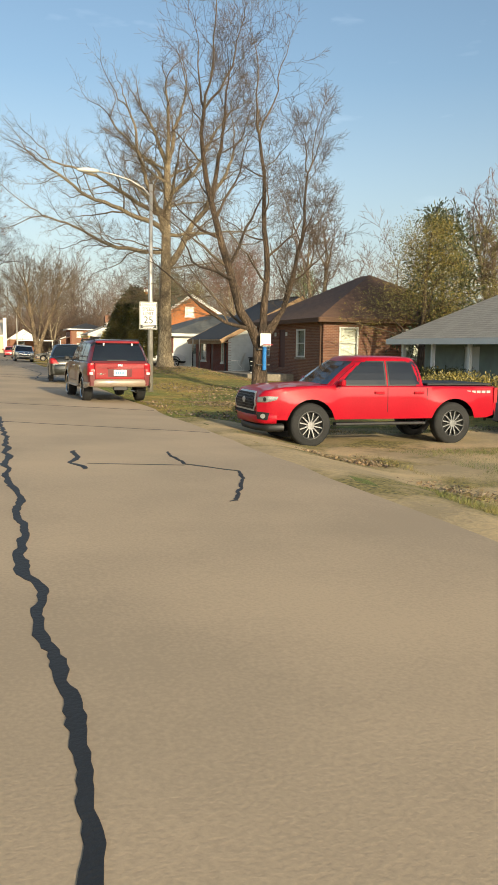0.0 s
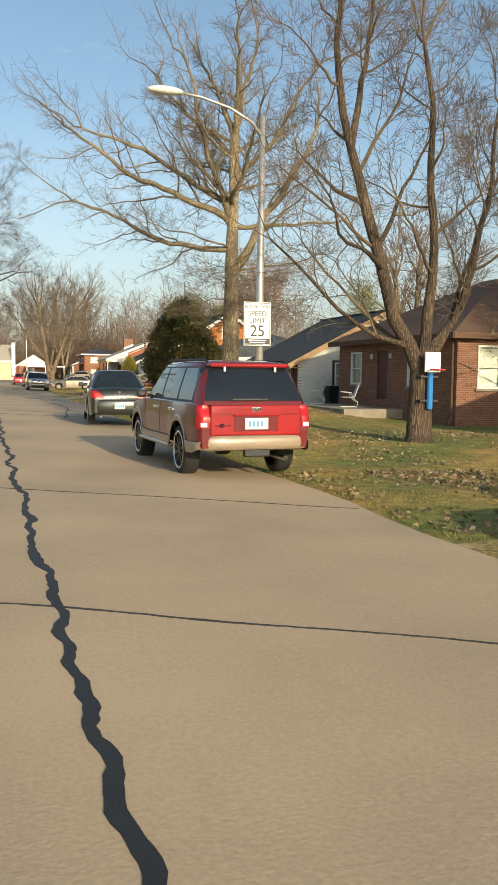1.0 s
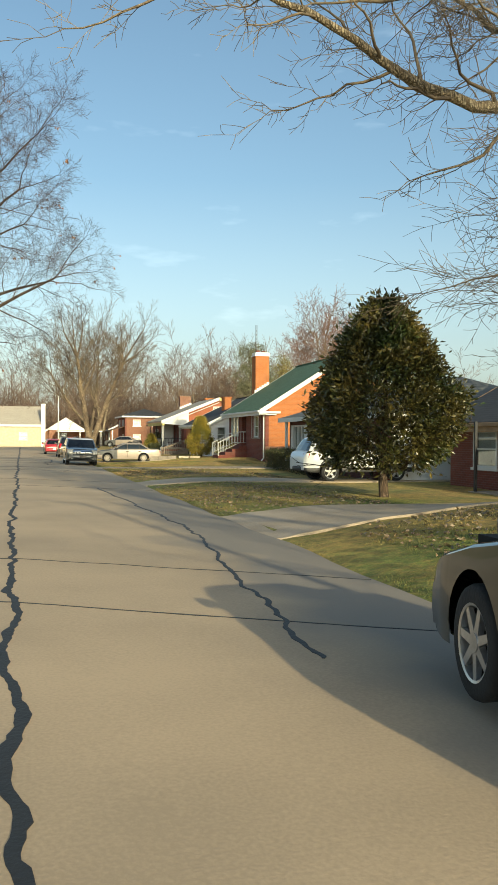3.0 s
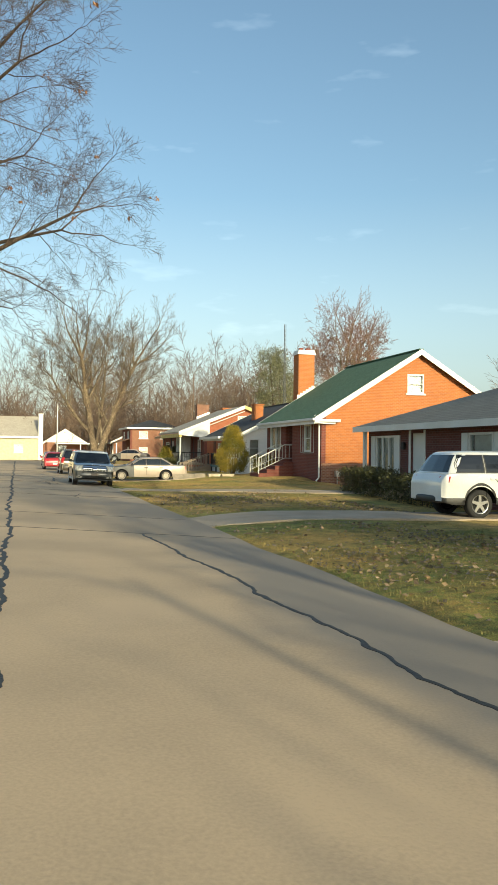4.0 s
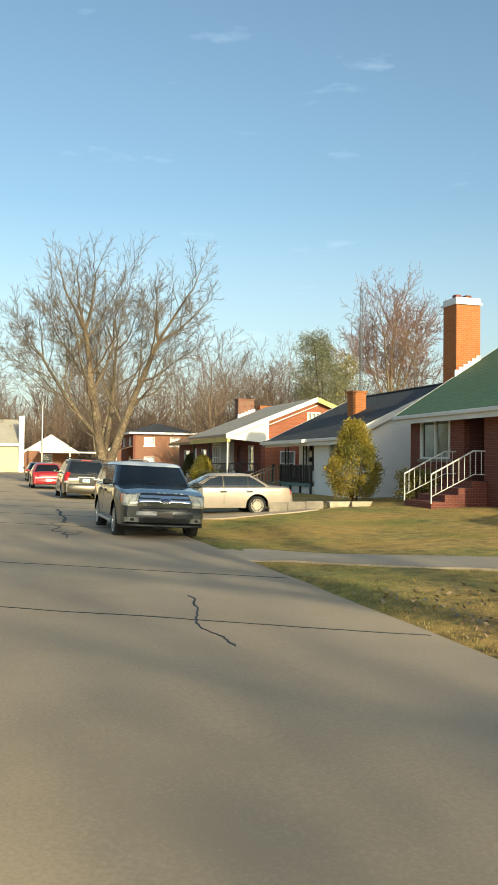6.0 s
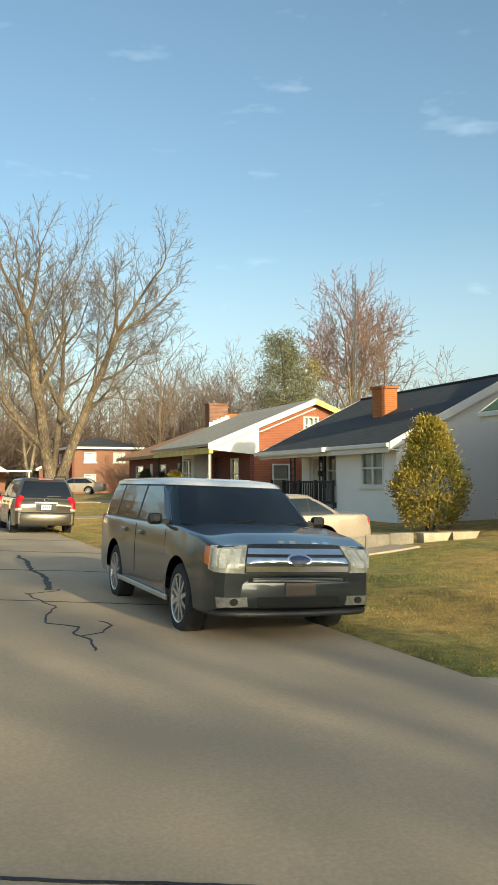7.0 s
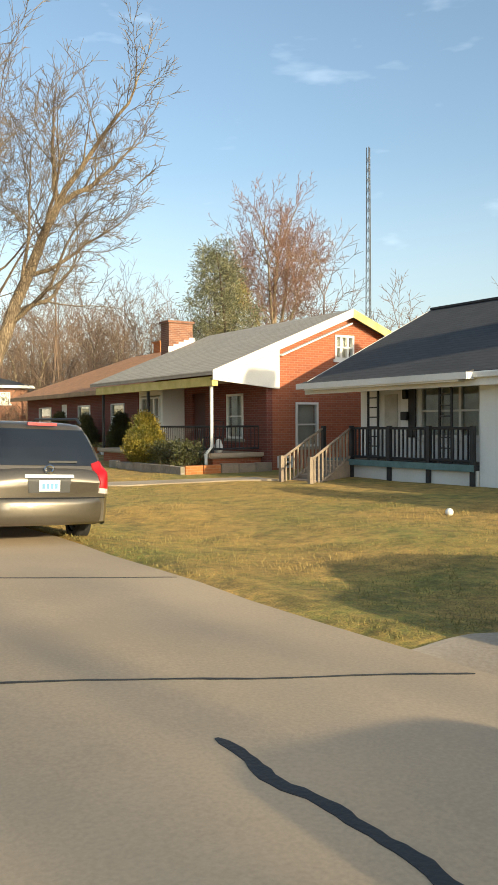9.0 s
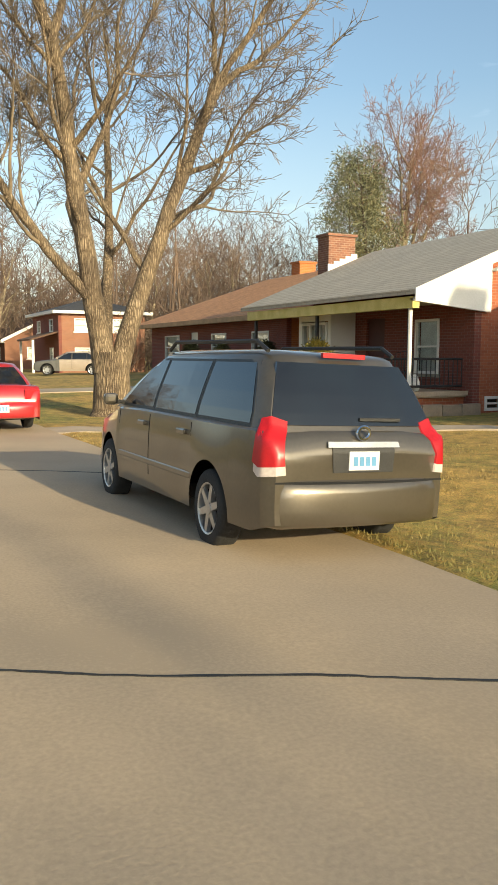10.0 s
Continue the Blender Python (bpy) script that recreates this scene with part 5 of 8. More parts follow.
    for k in (0, .25, .5, .75, .93, 1.0):
        a, d, w, zz = ring(k)
        cr = .1 if k < .9 else .16
        m = (a + d) / 2
        half = [(w * .0, a, zz), (w * .6, a + .015, zz), (w - cr, a + .05, zz), (w - .02, a + cr + .08, zz), (w, m, zz), (w - .015, d - cr - .1, zz), (w - cr, d - .06, zz), (w * .6, d - .02, zz), (0, d, zz)]
        rows.append(half + [(-p, q, s) for p, q, s in half[-2:0:-1]])
    a, d, w, zz = ring(1.0)
    for sc, up in ((.93, .035), (.7, .06), (.35, .07)):
        m = (a + d) / 2
        rows.append([(p * sc, m + (q - m) * sc, zr + up) for p, q, s in rows[5]])
    roof_m = S.get("roof_paint", body_m)
    bm = loft(rows, closed=True, cap1=True)
    cab = part("cabin", bm, body_m, o)
    cab.data.shade_smooth()
    cab.data.set_sharp_from_angle(angle=radians(40))
    if "roof_paint" in S:
        bm = loft([[(p * 1.012, q * 1.004, s + .006) for p, q, s in rw] for rw in rows[4:]], closed=True, cap1=True)
        part("roof", bm, roof_m, o, "roof in a lighter paint", smooth=True)
    def panel(pts, m, nm, k_off=.006):
        n = (pts[1] - pts[0]).cross(pts[2] - pts[0]).normalized()
        bm = bmesh.new()
        f = [bm.verts.new(p + n * k_off) for p in pts]
        g = [bm.verts.new(p - n * .01) for p in pts]
        bm.faces.new(f)
        for i in range(len(pts)):
            j = (i + 1) % len(pts)
            bm.faces.new((f[j], f[i], g[i], g[j]))
        return part(nm, bm, m, o)
    gm = S.get("glass_m", M_CARGLASS)
    KS = (0, .25, .5, .75, .93, 1.0)
    def cabin_at(k):
        for i in range(5):
            if k <= KS[i + 1]:
                f = (k - KS[i]) / (KS[i + 1] - KS[i])
                return [Vector(p).lerp(Vector(q), f) for p, q in zip(rows[i], rows[i + 1])]
    def cab_x(k, yy):
        pts = cabin_at(k)[2:7]
        for p, q in zip(pts, pts[1:]):
            if p.y <= yy <= q.y:
                return p.x + (q.x - p.x) * (yy - p.y) / max(q.y - p.y, 1e-6)
        return pts[0].x if yy < pts[0].y else pts[-1].x
    def cab_y(k, xx, end):
        pts = cabin_at(k)
        pts = pts[6:9][::-1] if end else pts[0:3]
        xx = abs(xx)
        for p, q in zip(pts, pts[1:]):
            if p.x <= xx <= q.x:
                return p.y + (q.y - p.y) * (xx - p.x) / max(q.x - p.x, 1e-6)
        return pts[-1].y
    # side windows, each pane from pillar to pillar, following the curve of the side
    def side_point(yy, k, sgn):
        a, d, w, zz = ring(k)
        m = (a + d) / 2
        f = abs(yy - m) / ((d - a) / 2)
        ww = w - .02 * max(0, f) ** 2
        return Vector((sgn * (cab_x(k, yy) + .007), yy, zz))
    for sgn in (1, -1):
        for ya, yb in S["glass"]:
            k0, k1 = .1, .9
            def edge(yy, k):
                a, d, w, zz = ring(k)
                lo, hi = a + .13 + .1 * (1 - S.get("square", 0)), d - .16
                return min(max(yy, lo), hi)
            rws = []
            for k in (k0, .25, .5, .75, k1):
                e0, e1 = edge(ya, k), edge(yb, k)
                mid_ = sum(ring(k)[:2]) / 2
                us = sorted({e0, e0 + (e1 - e0) / 3, e0 + (e1 - e0) * 2 / 3, e1})
                rws.append([side_point(e0 + (e1 - e0) * s / 6, k, sgn) for s in range(7)])
            bm = loft([[tuple(p) for p in rr] for rr in rws])
            g = bmesh.ops.extrude_face_region(bm, geom=bm.faces[:])
            bmesh.ops.translate(bm, verts=[v for v in g["geom"] if isinstance(v, bmesh.types.BMVert)], vec=(-sgn * .02, 0, 0))
            bmesh.ops.recalc_face_normals(bm, faces=bm.faces[:])
            part("side_window", bm, gm, o, smooth=False)
            rws = []
            for k in (k0 - .05, .25, .5, .75, k1 + .04):
                e0, e1 = edge(ya, k) - .035, edge(yb, k) + .035
                rws.append([side_point(e0 + (e1 - e0) * q / 6, k, sgn) - Vector((sgn * .0035, 0, 0)) for q in range(7)])
            bm = loft([[tuple(p) for p in rr] for rr in rws])
            g = bmesh.ops.extrude_face_region(bm, geom=bm.faces[:])
            bmesh.ops.translate(bm, verts=[v for v in g["geom"] if isinstance(v, bmesh.types.BMVert)], vec=(-sgn * .02, 0, 0))
            bmesh.ops.recalc_face_normals(bm, faces=bm.faces[:])
            part("window_trim", bm, M_PLASTIC, o, smooth=False)
    # windscreen and rear window
    for nm, end in (("windscreen", 1), ("rear_window", 0)):
        rws = []
        for k in (.1, .25, .5, .75, .92):
            a, d, w, zz = ring(k)
            ww = min(w - (.1 if end else S.get("rear_in", .13)), w - .105)
            rws.append([(x_, cab_y(k, x_, end) + (.009 if end else -.009), zz) for x_ in (-ww, -(ww + .6 * w) / 2, -.6 * w, -.3 * w, 0, .3 * w, .6 * w, (ww + .6 * w) / 2, ww)])
        bm = loft(rws)
        g = bmesh.ops.extrude_face_region(bm, geom=bm.faces[:])
        bmesh.ops.translate(bm, verts=[v for v in g["geom"] if isinstance(v, bmesh.types.BMVert)], vec=(0, -.025 if end else .025, 0))
        bmesh.ops.recalc_face_normals(bm, faces=bm.faces[:])
        part(nm, bm, S.get("screen_m", gm), o, smooth=False)
    # wheels
    for a in S["axles"]:
        for sgn in (1, -1):
            wheel(o, sgn * (W - tw / 2 - .015), a, r, tw, sgn, S.get("rim"), S.get("spokes", 5), S.get("rim_r", .66), S.get("hub", .17), S.get("lip"), S.get("thin", 1.0))
    # door seams and handles
    for sgn in (1, -1):
        for yy in S.get("seams", ()):
            t = (yy + L / 2) / L
            w = W * lerp_tab(S["plan"], t)
            bm = bmesh.new()
            for f0, f1 in ((.14, .36), (.36, .6), (.6, .8), (.8, .97)):
                q = []
                for f in (f0, f1):
                    zz = sill + .05 + (S["belt"] - sill - .07) * f
                    mid = sill + (S["belt"] - .02 - sill) * .55
                    bul = 1 - .035 * ((zz - mid) / (S["belt"] - .02 - sill)) ** 2 * 2.2
                    q.append((w * bul, zz))
                (xa, za), (xb, zb2) = q
                hexa(bm, [(sgn * (xa - .01), yy - .006, za), (sgn * (xa + .003), yy - .006, za), (sgn * (xa + .003), yy + .006, za), (sgn * (xa - .01), yy + .006, za),
                          (sgn * (xb - .01), yy - .006, zb2), (sgn * (xb + .003), yy - .006, zb2), (sgn * (xb + .003), yy + .006, zb2), (sgn * (xb - .01), yy + .006, zb2)])
            bmesh.ops.recalc_face_normals(bm, faces=bm.faces[:])
            part("door_seam", bm, M_DARK, o)
        for yy in S.get("handles", ()):
            w = W * lerp_tab(S["plan"], (yy + L / 2) / L)
            zz = S["belt"] - .14
            boxes("door_handle", [tuple(sorted((sgn * (w * .965), sgn * (w + .03)))) + (yy - .11, yy + .11, zz - .025, zz + .025)], S.get("handle_m", body_m), o, bev=.012)
    # mirrors
    for sgn in (1, -1):
        my = c3 + (c2 - c3) * .3 - .12
        bm = bmesh.new()
        mw, mh = S.get("mirror", (.17, .13))
        box(bm, *sorted((sgn * (W + .02), sgn * (W + .02 + mw))), my - .06, my + .05, S["belt"] + .0, S["belt"] + mh, bev=.04)
        box(bm, *sorted((sgn * (W * .93), sgn * (W + .05))), my - .03, my + .03, S["belt"] + .01, S["belt"] + .06)
        part("wing_mirror", bm, S.get("mirror_m", body_m), o)
    return o


def bumper(o, w, y, z0, z1, m, sgn, bow=.09, wrap=.5, name="bumper", label=""):
    """A moulded bumper: rounded in section, bowed in plan and carried round the corners. sgn: +1 front, -1 rear."""
    h = z1 - z0
    sec = [(z0, -.14), (z0 + .02, -.05), (z0 + .12 * h, -.012), (z0 + .4 * h, 0), (z1 - .25 * h, -.004), (z1 - .06 * h, -.02), (z1, -.06), (z1 + .004, -.16)]
    plan_ = []
    for i in range(-10, 11):
        u = i / 10
        plan_.append((u * w * (1 - .04 * abs(u) ** 6), y - sgn * (bow * u * u + .1 * abs(u) ** 7), u))
    plan_ = [(-w - .005, y - sgn * (bow + .1 + wrap), -1.2)] + plan_ + [(w + .005, y - sgn * (bow + .1 + wrap), 1.2)]
    rings = []
    for px_, py_, u in plan_:
        k = min(1, max(0, abs(u) - .6) / .4)
        nx, ny = math.copysign(k, u) if u else 0, 1 - k
        n_ = math.hypot(nx, ny)
        rings.append([(px_ + nx / n_ * d, py_ + sgn * ny / n_ * d, zz) for zz, d in sec])
    bm = loft(rings, cap0=False, cap1=False)
    return part(name, bm, m, o, label, smooth=True)


def lamp_shape(o, name, pts, m, y_dir, depth=.04, label=""):
    """A lens on the front or rear: outline (x, z) with its y; y_dir +1 front, -1 rear."""
    bm = bmesh.new()
    f = [bm.verts.new((p[0], p[2] + y_dir * depth, p[1])) for p in pts]
    g = [bm.verts.new((p[0], p[2] - y_dir * .06, p[1])) for p in pts]
    bm.faces.new(f)
    bm.faces.new(g[::-1])
    for i in range(len(pts)):
        j = (i + 1) % len(pts)
        bm.faces.new((f[j], f[i], g[i], g[j]))
    bmesh.ops.recalc_face_normals(bm, faces=bm.faces[:])
    return part(name, bm, m, o, label)


def car_skin(o):
    """Tree of the outer skin of a car, to lay lenses and trim on it."""
    vs, fs = [], []
    for c in o.children:
        if c.name.split(".")[0] in ("body", "cabin", "bumper", "front_wing", "tailgate"):
            k = len(vs)
            vs += [v.co.copy() for v in c.data.vertices]
            fs += [[k + i for i in p.vertices] for p in c.data.polygons]
    return BVHTree.FromPolygons(vs, fs)


def inlay(o, tree, name, outline, m, end, length, label="", off=.008, seg=.06, sides=(1, -1), deep=.03, top=False):
    """A lens or trim that follows the skin. outline: (x, z) on the end plane; an x beyond the half width wraps round the corner. top: outline (x, y) seen from above."""
    made = []
    for s in sides:
        bm = bmesh.new()
        bm.faces.new([bm.verts.new((s * a, 0, b)) for a, b in outline])
        bmesh.ops.triangulate(bm, faces=bm.faces[:])
        for k in range(4):
            long_ = [e for e in bm.edges if e.calc_length() > seg]
            if not long_:
                break
            bmesh.ops.subdivide_edges(bm, edges=long_, cuts=1)
            bmesh.ops.triangulate(bm, faces=bm.faces[:])
        ins = {}
        for v in bm.verts:
            if top:
                d = Vector((0, 0, 1))
                p0 = Vector((v.co.x, v.co.z, 4))
            else:
                c = Vector((0, end * (length / 2 - 1), v.co.z))
                d = Vector((v.co.x, end, 0)).normalized()
                p0 = c + d * 4
            hit = tree.ray_cast(p0, -d)
            if hit[0] is None:
                hit = tree.find_nearest(p0 - d * 2.9)
            v.co = hit[0] + d * off
            ins[v.index] = d
        bm.verts.ensure_lookup_table()
        bmesh.ops.recalc_face_normals(bm, faces=bm.faces[:])
        g = bmesh.ops.extrude_face_region(bm, geom=bm.faces[:])
        for v in [v for v in g["geom"] if isinstance(v, bmesh.types.BMVert)]:
            d = Vector((0, 0, 1)) if top else Vector((v.co.x, v.co.y - end * (length / 2 - 1), 0)).normalized()
            v.co -= d * deep
        bmesh.ops.recalc_face_normals(bm, faces=bm.faces[:])
        ob = part(name, bm, m, o, label)
        ob.data.shade_smooth()
        ob.data.set_sharp_from_angle(angle=radians(42))
        made.append(ob)
    return made


def disc_outline(x, z, rx, rz, n=14):
    return [(x + math.cos(2 * math.pi * i / n) * rx, z + math.sin(2 * math.pi * i / n) * rz) for i in range(n)]


def rect(x0, x1, z0, z1):
    return [(x0, z0), (x1, z0), (x1, z1), (x0, z1)]


def plate(o, x, y, z, y_dir, w=.31, h=.155, bars=True):
    p = boxes("number_plate", [(x - w / 2, x + w / 2, y - .008, y + .008, z - h / 2, z + h / 2)], M_PLATE, o, bev=.004)
    if bars:
        yy = sorted((y + y_dir * .009, y + y_dir * .012))
        boxes("plate_bars", [(x - w * .36 + .062 * i, x - w * .36 + .062 * i + .042, *yy, z - h * .26, z + h * .22) for i in range(4)], M_PLATE_B, p)
    return p


# red sport utility vehicle, rear towards the camera
S_EXP = dict(L=4.81, W=1.83, wheel=(.39, .26), axles=(-1.38, 1.51), sill=.42, belt=1.16, roof=1.74, roof_w=.76, belt_w=.96, rim=M_RIM_D, spokes=10, rim_r=.76, lip=M_CHROME, thin=.8,
             top=[(0, .95), (.02, 1.12), (.06, 1.16), (.6, 1.16), (.7, 1.15), (.86, 1.07), (.97, .98), (1, .8)], plan=[(0, .9), (.015, .955), (.06, .99), (.5, 1), (.9, .98), (.97, .9), (1, .8)],
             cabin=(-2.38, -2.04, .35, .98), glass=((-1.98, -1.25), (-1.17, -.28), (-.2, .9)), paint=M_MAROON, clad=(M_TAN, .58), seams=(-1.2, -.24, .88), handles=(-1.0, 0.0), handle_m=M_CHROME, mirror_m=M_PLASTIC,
             flare=.03, square=1, rear_in=.1)
suv = car("sport_utility_vehicle", "maroon sport utility vehicle with brighter red tailgate and tan lower trim", S_EXP, 3.31, 36.3, ground_z(3.1, 35.4), 3, wide=1.0, long=.98, tall=.98)
# tailgate, its rim and plate hood in a brighter red than the body
boxes("tailgate", [(-.7, .7, -2.425, -2.38, .68, 1.13)], M_RED_SUV, suv, "tailgate in a brighter red than the body", bev=.02)
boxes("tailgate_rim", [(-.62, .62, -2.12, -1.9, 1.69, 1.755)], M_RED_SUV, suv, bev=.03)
boxes("glass_hinge", [(-.42, -.38, -2.15, -2.1, 1.62, 1.7), (.38, .42, -2.15, -2.1, 1.62, 1.7)], M_SATIN, suv, bev=.01)
for s in (1, -1):
    boxes("side_step", [tuple(sorted((s * .84, s * .97))) + (-.95, 1.1, .4, .46)], M_TAN, suv, bev=.02)
tr = car_skin(suv)
inlay(suv, tr, "tail_light", [(.72, .8), (1.0, .78), (1.0, 1.13), (.8, 1.13), (.72, 1.08)], M_LAMP_R, -1, 4.81, off=.02)
inlay(suv, tr, "reversing_light", rect(.74, .84, .81, .87), M_OFFWHITE, -1, 4.81, off=.028)
boxes("emblem_bar", [(-.64, -.4, -2.432, -2.424, .82, .835), (-.56, -.5, -2.432, -2.424, .8, .855)], M_CHROME, suv)
inlay(suv, tr, "tailgate_crease", rect(-.72, .72, .99, 1.005), M_MAROON, -1, 4.81, off=.006, sides=(1,))
boxes("plate_recess", [(-.34, .34, -2.432, -2.42, .74, .97)], M_MAROON, suv, "red plate recess", bev=.006)
boxes("plate_hood", [(-.36, .36, -2.46, -2.42, .97, 1.01)], M_RED_SUV, suv, bev=.012)
plate(suv, 0, -2.445, .855, -1, w=.36, h=.17)
bumper(suv, .89, -2.47, .44, .68, M_TAN, -1, bow=.05, wrap=.3, label="tan rear bumper")
boxes("tow_hitch", [(-.2, .2, -2.5, -2.4, .36, .47)], M_PLASTIC, suv, bev=.02)
boxes("badge", [(-.07, .07, -2.435, -2.425, 1.04, 1.1)], M_CHROME, suv, bev=.01)
boxes("rear_wiper", [(-.35, .2, -2.38, -2.35, 1.2, 1.225)], M_PLASTIC, suv)
for s in (1, -1):
    bm = bmesh.new()
    tube(bm, [(s * .62, -2.0, 1.76), (s * .63, -1.9, 1.8), (s * .64, .1, 1.81), (s * .63, .3, 1.75)], .018, 6)
    part("roof_rail", bm, M_PLASTIC, suv)
bm = bmesh.new()
tube(bm, [(.45, -1.9, .33), (.45, -2.48, .33)], .04, 10)
part("exhaust", bm, M_CHROME, suv)

# red pickup truck in its driveway
S_TRK = dict(L=5.39, W=1.89, wheel=(.43, .27), axles=(-1.62, 1.616), sill=.54, belt=1.2, roof=1.72, roof_w=.76, belt_w=.955, rim=M_ALLOY, spokes=12, rim_r=.64, thin=.5, lip=M_RIM_D,
             top=[(0, 1.12), (.01, 1.18), (.6, 1.2), (.74, 1.2), (.78, 1.2), (.9, 1.17), (.975, 1.1), (.99, 1.03), (1, .9)], plan=[(0, .92), (.02, .97), (.1, .985), (.5, .985), (.92, .98), (.97, .9), (1, .76)],
             cabin=(-1.0, -.86, .62, 1.35), glass=((-.82, -.12), (-.02, 1.2)), paint=M_RED_TRUCK, seams=(-.98, -.07, 1.02), handles=(-.78, .12), flare=.055, square=1, rear_in=.12, mirror_m=M_RED_TRUCK)
trk = car("pickup_truck", "bright red crew-cab pickup truck with black grille", S_TRK, 7.5, 27.5, -.46, 90, tall=1.03)
boxes("bed_cover", [(-.78, .78, -2.62, -1.06, 1.2, 1.245)], M_PLASTIC, trk, "black bed cover", bev=.015)
for s in (1, -1):
    lamp_shape(trk, "tail_light", [(s * .8, .85, -2.69), (s * .93, .85, -2.66), (s * .93, 1.16, -2.66), (s * .82, 1.16, -2.69)], M_LAMP_R, -1, .02)
    boxes("running_board", [tuple(sorted((s * .8, s * .97))) + (-.95, 1.1, .42, .48)], M_PLASTIC, trk, bev=.02)
    boxes("side_lettering", [tuple(sorted((s * .925, s * .935))) + (-2.5 + .12 * i, -2.41 + .12 * i, 1.05, 1.1) for i in range(5)], M_SATIN, trk, "pale lettering bars on the bed side")
bumper(trk, .9, 2.76, .45, .68, M_RED_TRUCK, 1, bow=.12, wrap=.2)
tr = car_skin(trk)
inlay(trk, tr, "grille_surround", [(-.5, 1.08), (.5, 1.08), (.6, .98), (.66, .82), (.56, .7), (-.56, .7), (-.66, .82), (-.6, .98)], M_SATIN, 1, 5.39, "satin silver grille surround", off=.03, sides=(1,), deep=.06)
inlay(trk, tr, "grille", [(-.46, 1.05), (.46, 1.05), (.55, .97), (.6, .82), (.52, .735), (-.52, .735), (-.6, .82), (-.55, .97)], M_DARK, 1, 5.39, "black mesh grille", off=.037, sides=(1,))
for i in range(-7, 8):
    x_ = i * .073
    inlay(trk, tr, "grille_bar", [(x_ - .012, .745), (x_ + .012, .745), (x_ + .012, 1.04), (x_ - .012, 1.04)], M_PLASTIC, 1, 5.39, off=.045, sides=(1,), seg=.1)
for i in range(5):
    inlay(trk, tr, "grille_bar", rect(-.54, .54, .775 + .055 * i, .79 + .055 * i), M_PLASTIC, 1, 5.39, off=.045, sides=(1,), seg=.1)
inlay(trk, tr, "badge", disc_outline(0, .9, .09, .06), M_SATIN, 1, 5.39, off=.05, sides=(1,))
inlay(trk, tr, "headlight", [(.74, .88), (1.0, .88), (1.4, .93), (1.48, .99), (1.0, 1.0), (.72, .98)], M_HEAD, 1, 5.39, off=.015)
inlay(trk, tr, "headlight_projector", disc_outline(.95, .94, .05, .04), M_DARK, 1, 5.39, off=.02)
inlay(trk, tr, "air_slot", rect(-.66, .66, .635, .7), M_DARK, 1, 5.39, off=.012, sides=(1,))
inlay(trk, tr, "fog_light_recess", [(.7, .56), (1.05, .54), (1.1, .68), (.72, .7)], M_DARK, 1, 5.39, off=.012)
inlay(trk, tr, "fog_light", disc_outline(.9, .615, .08, .045), M_LAMP_W, 1, 5.39, off=.02)
bumper(trk, .84, 2.68, .3, .46, M_PLASTIC, 1, bow=.12, wrap=.3, name="skid_plate")
bm = bmesh.new()
box(bm, -.35, .35, 1.55, 2.2, 1.14, 1.2, bev=.03)
part("bonnet_scoop", bm, M_RED_TRUCK, trk)
bumper(trk, .92, -2.8, .5, .7, M_PLASTIC, -1, bow=.03, wrap=.05)

# dark coupe, rear towards the camera
S_CPE = dict(L=4.88, W=1.8, wheel=(.325, .21), axles=(-1.33, 1.385), sill=.24, belt=.97, roof=1.38, roof_w=.7, belt_w=.93, rim=M_RIM, spokes=7, rim_r=.68,
             top=[(0, .72), (.012, .86), (.03, .93), (.12, .97), (.2, .975), (.3, .96), (.68, .94), (.8, .86), (.92, .74), (.975, .64), (1, .45)], plan=[(0, .82), (.02, .91), (.07, .965), (.3, 1), (.7, 1), (.9, .96), (.97, .86), (1, .7)],
             cabin=(-1.9, -1.0, .14, 1.0), glass=((-1.38, -.62), (-.54, .86)), paint=M_CARGREEN, seams=(-.58, .8), handles=(-.38,), flare=.015, screen_m=M_CLEARGLASS, glass_m=M_CLEARGLASS, rear_in=.09)
cpe = car("coupe", "very dark green-grey coupe with red wedge tail lights", S_CPE, 3.27, 47.24, ground_z(3.2, 47) + .085, -3.0, long=.82, wide=.945, tall=1.07)
for s in (1, -1):
    bm = bmesh.new()
    tube(bm, [(s * .55, -2.1, .24), (s * .55, -2.38, .22)], .03, 10)
    part("exhaust", bm, M_SATIN_D, cpe)
bumper(cpe, .86, -2.52, .27, .675, M_CARGREEN, -1, bow=.1, wrap=.5)
bumper(cpe, .84, 2.5, .25, .6, M_CARGREEN, 1, bow=.16, wrap=.4)
plate(cpe, 0, -2.53, .5, -1)
tr = car_skin(cpe)
inlay(cpe, tr, "tail_light", [(.44, .7), (1.02, .705), (1.28, .75), (1.22, .85), (.95, .905), (.72, .9), (.62, .86)], M_LAMP_R, -1, 4.88, off=.012)
inlay(cpe, tr, "boot_seam", [(.56, .9), (.57, .91), (.38, .66), (.37, .65)], M_DARK, -1, 4.88, off=.006)
inlay(cpe, tr, "bumper_strip", rect(-.75, .75, .655, .663), M_SATIN_D, -1, 4.88, off=.01, sides=(1,))
inlay(cpe, tr, "badge", disc_outline(0, .865, .038, .036), M_SATIN_D, -1, 4.88, off=.012, sides=(1,))
for i in range(5):
    inlay(cpe, tr, "lettering", rect(-.28 + .13 * i, -.245 + .13 * i, .785, .8), M_SATIN_D, -1, 4.88, off=.012, sides=(1,))
inlay(cpe, tr, "model_lettering", rect(.62, .8, .895, .915), M_SATIN, -1, 4.88, off=.012, sides=(1,))
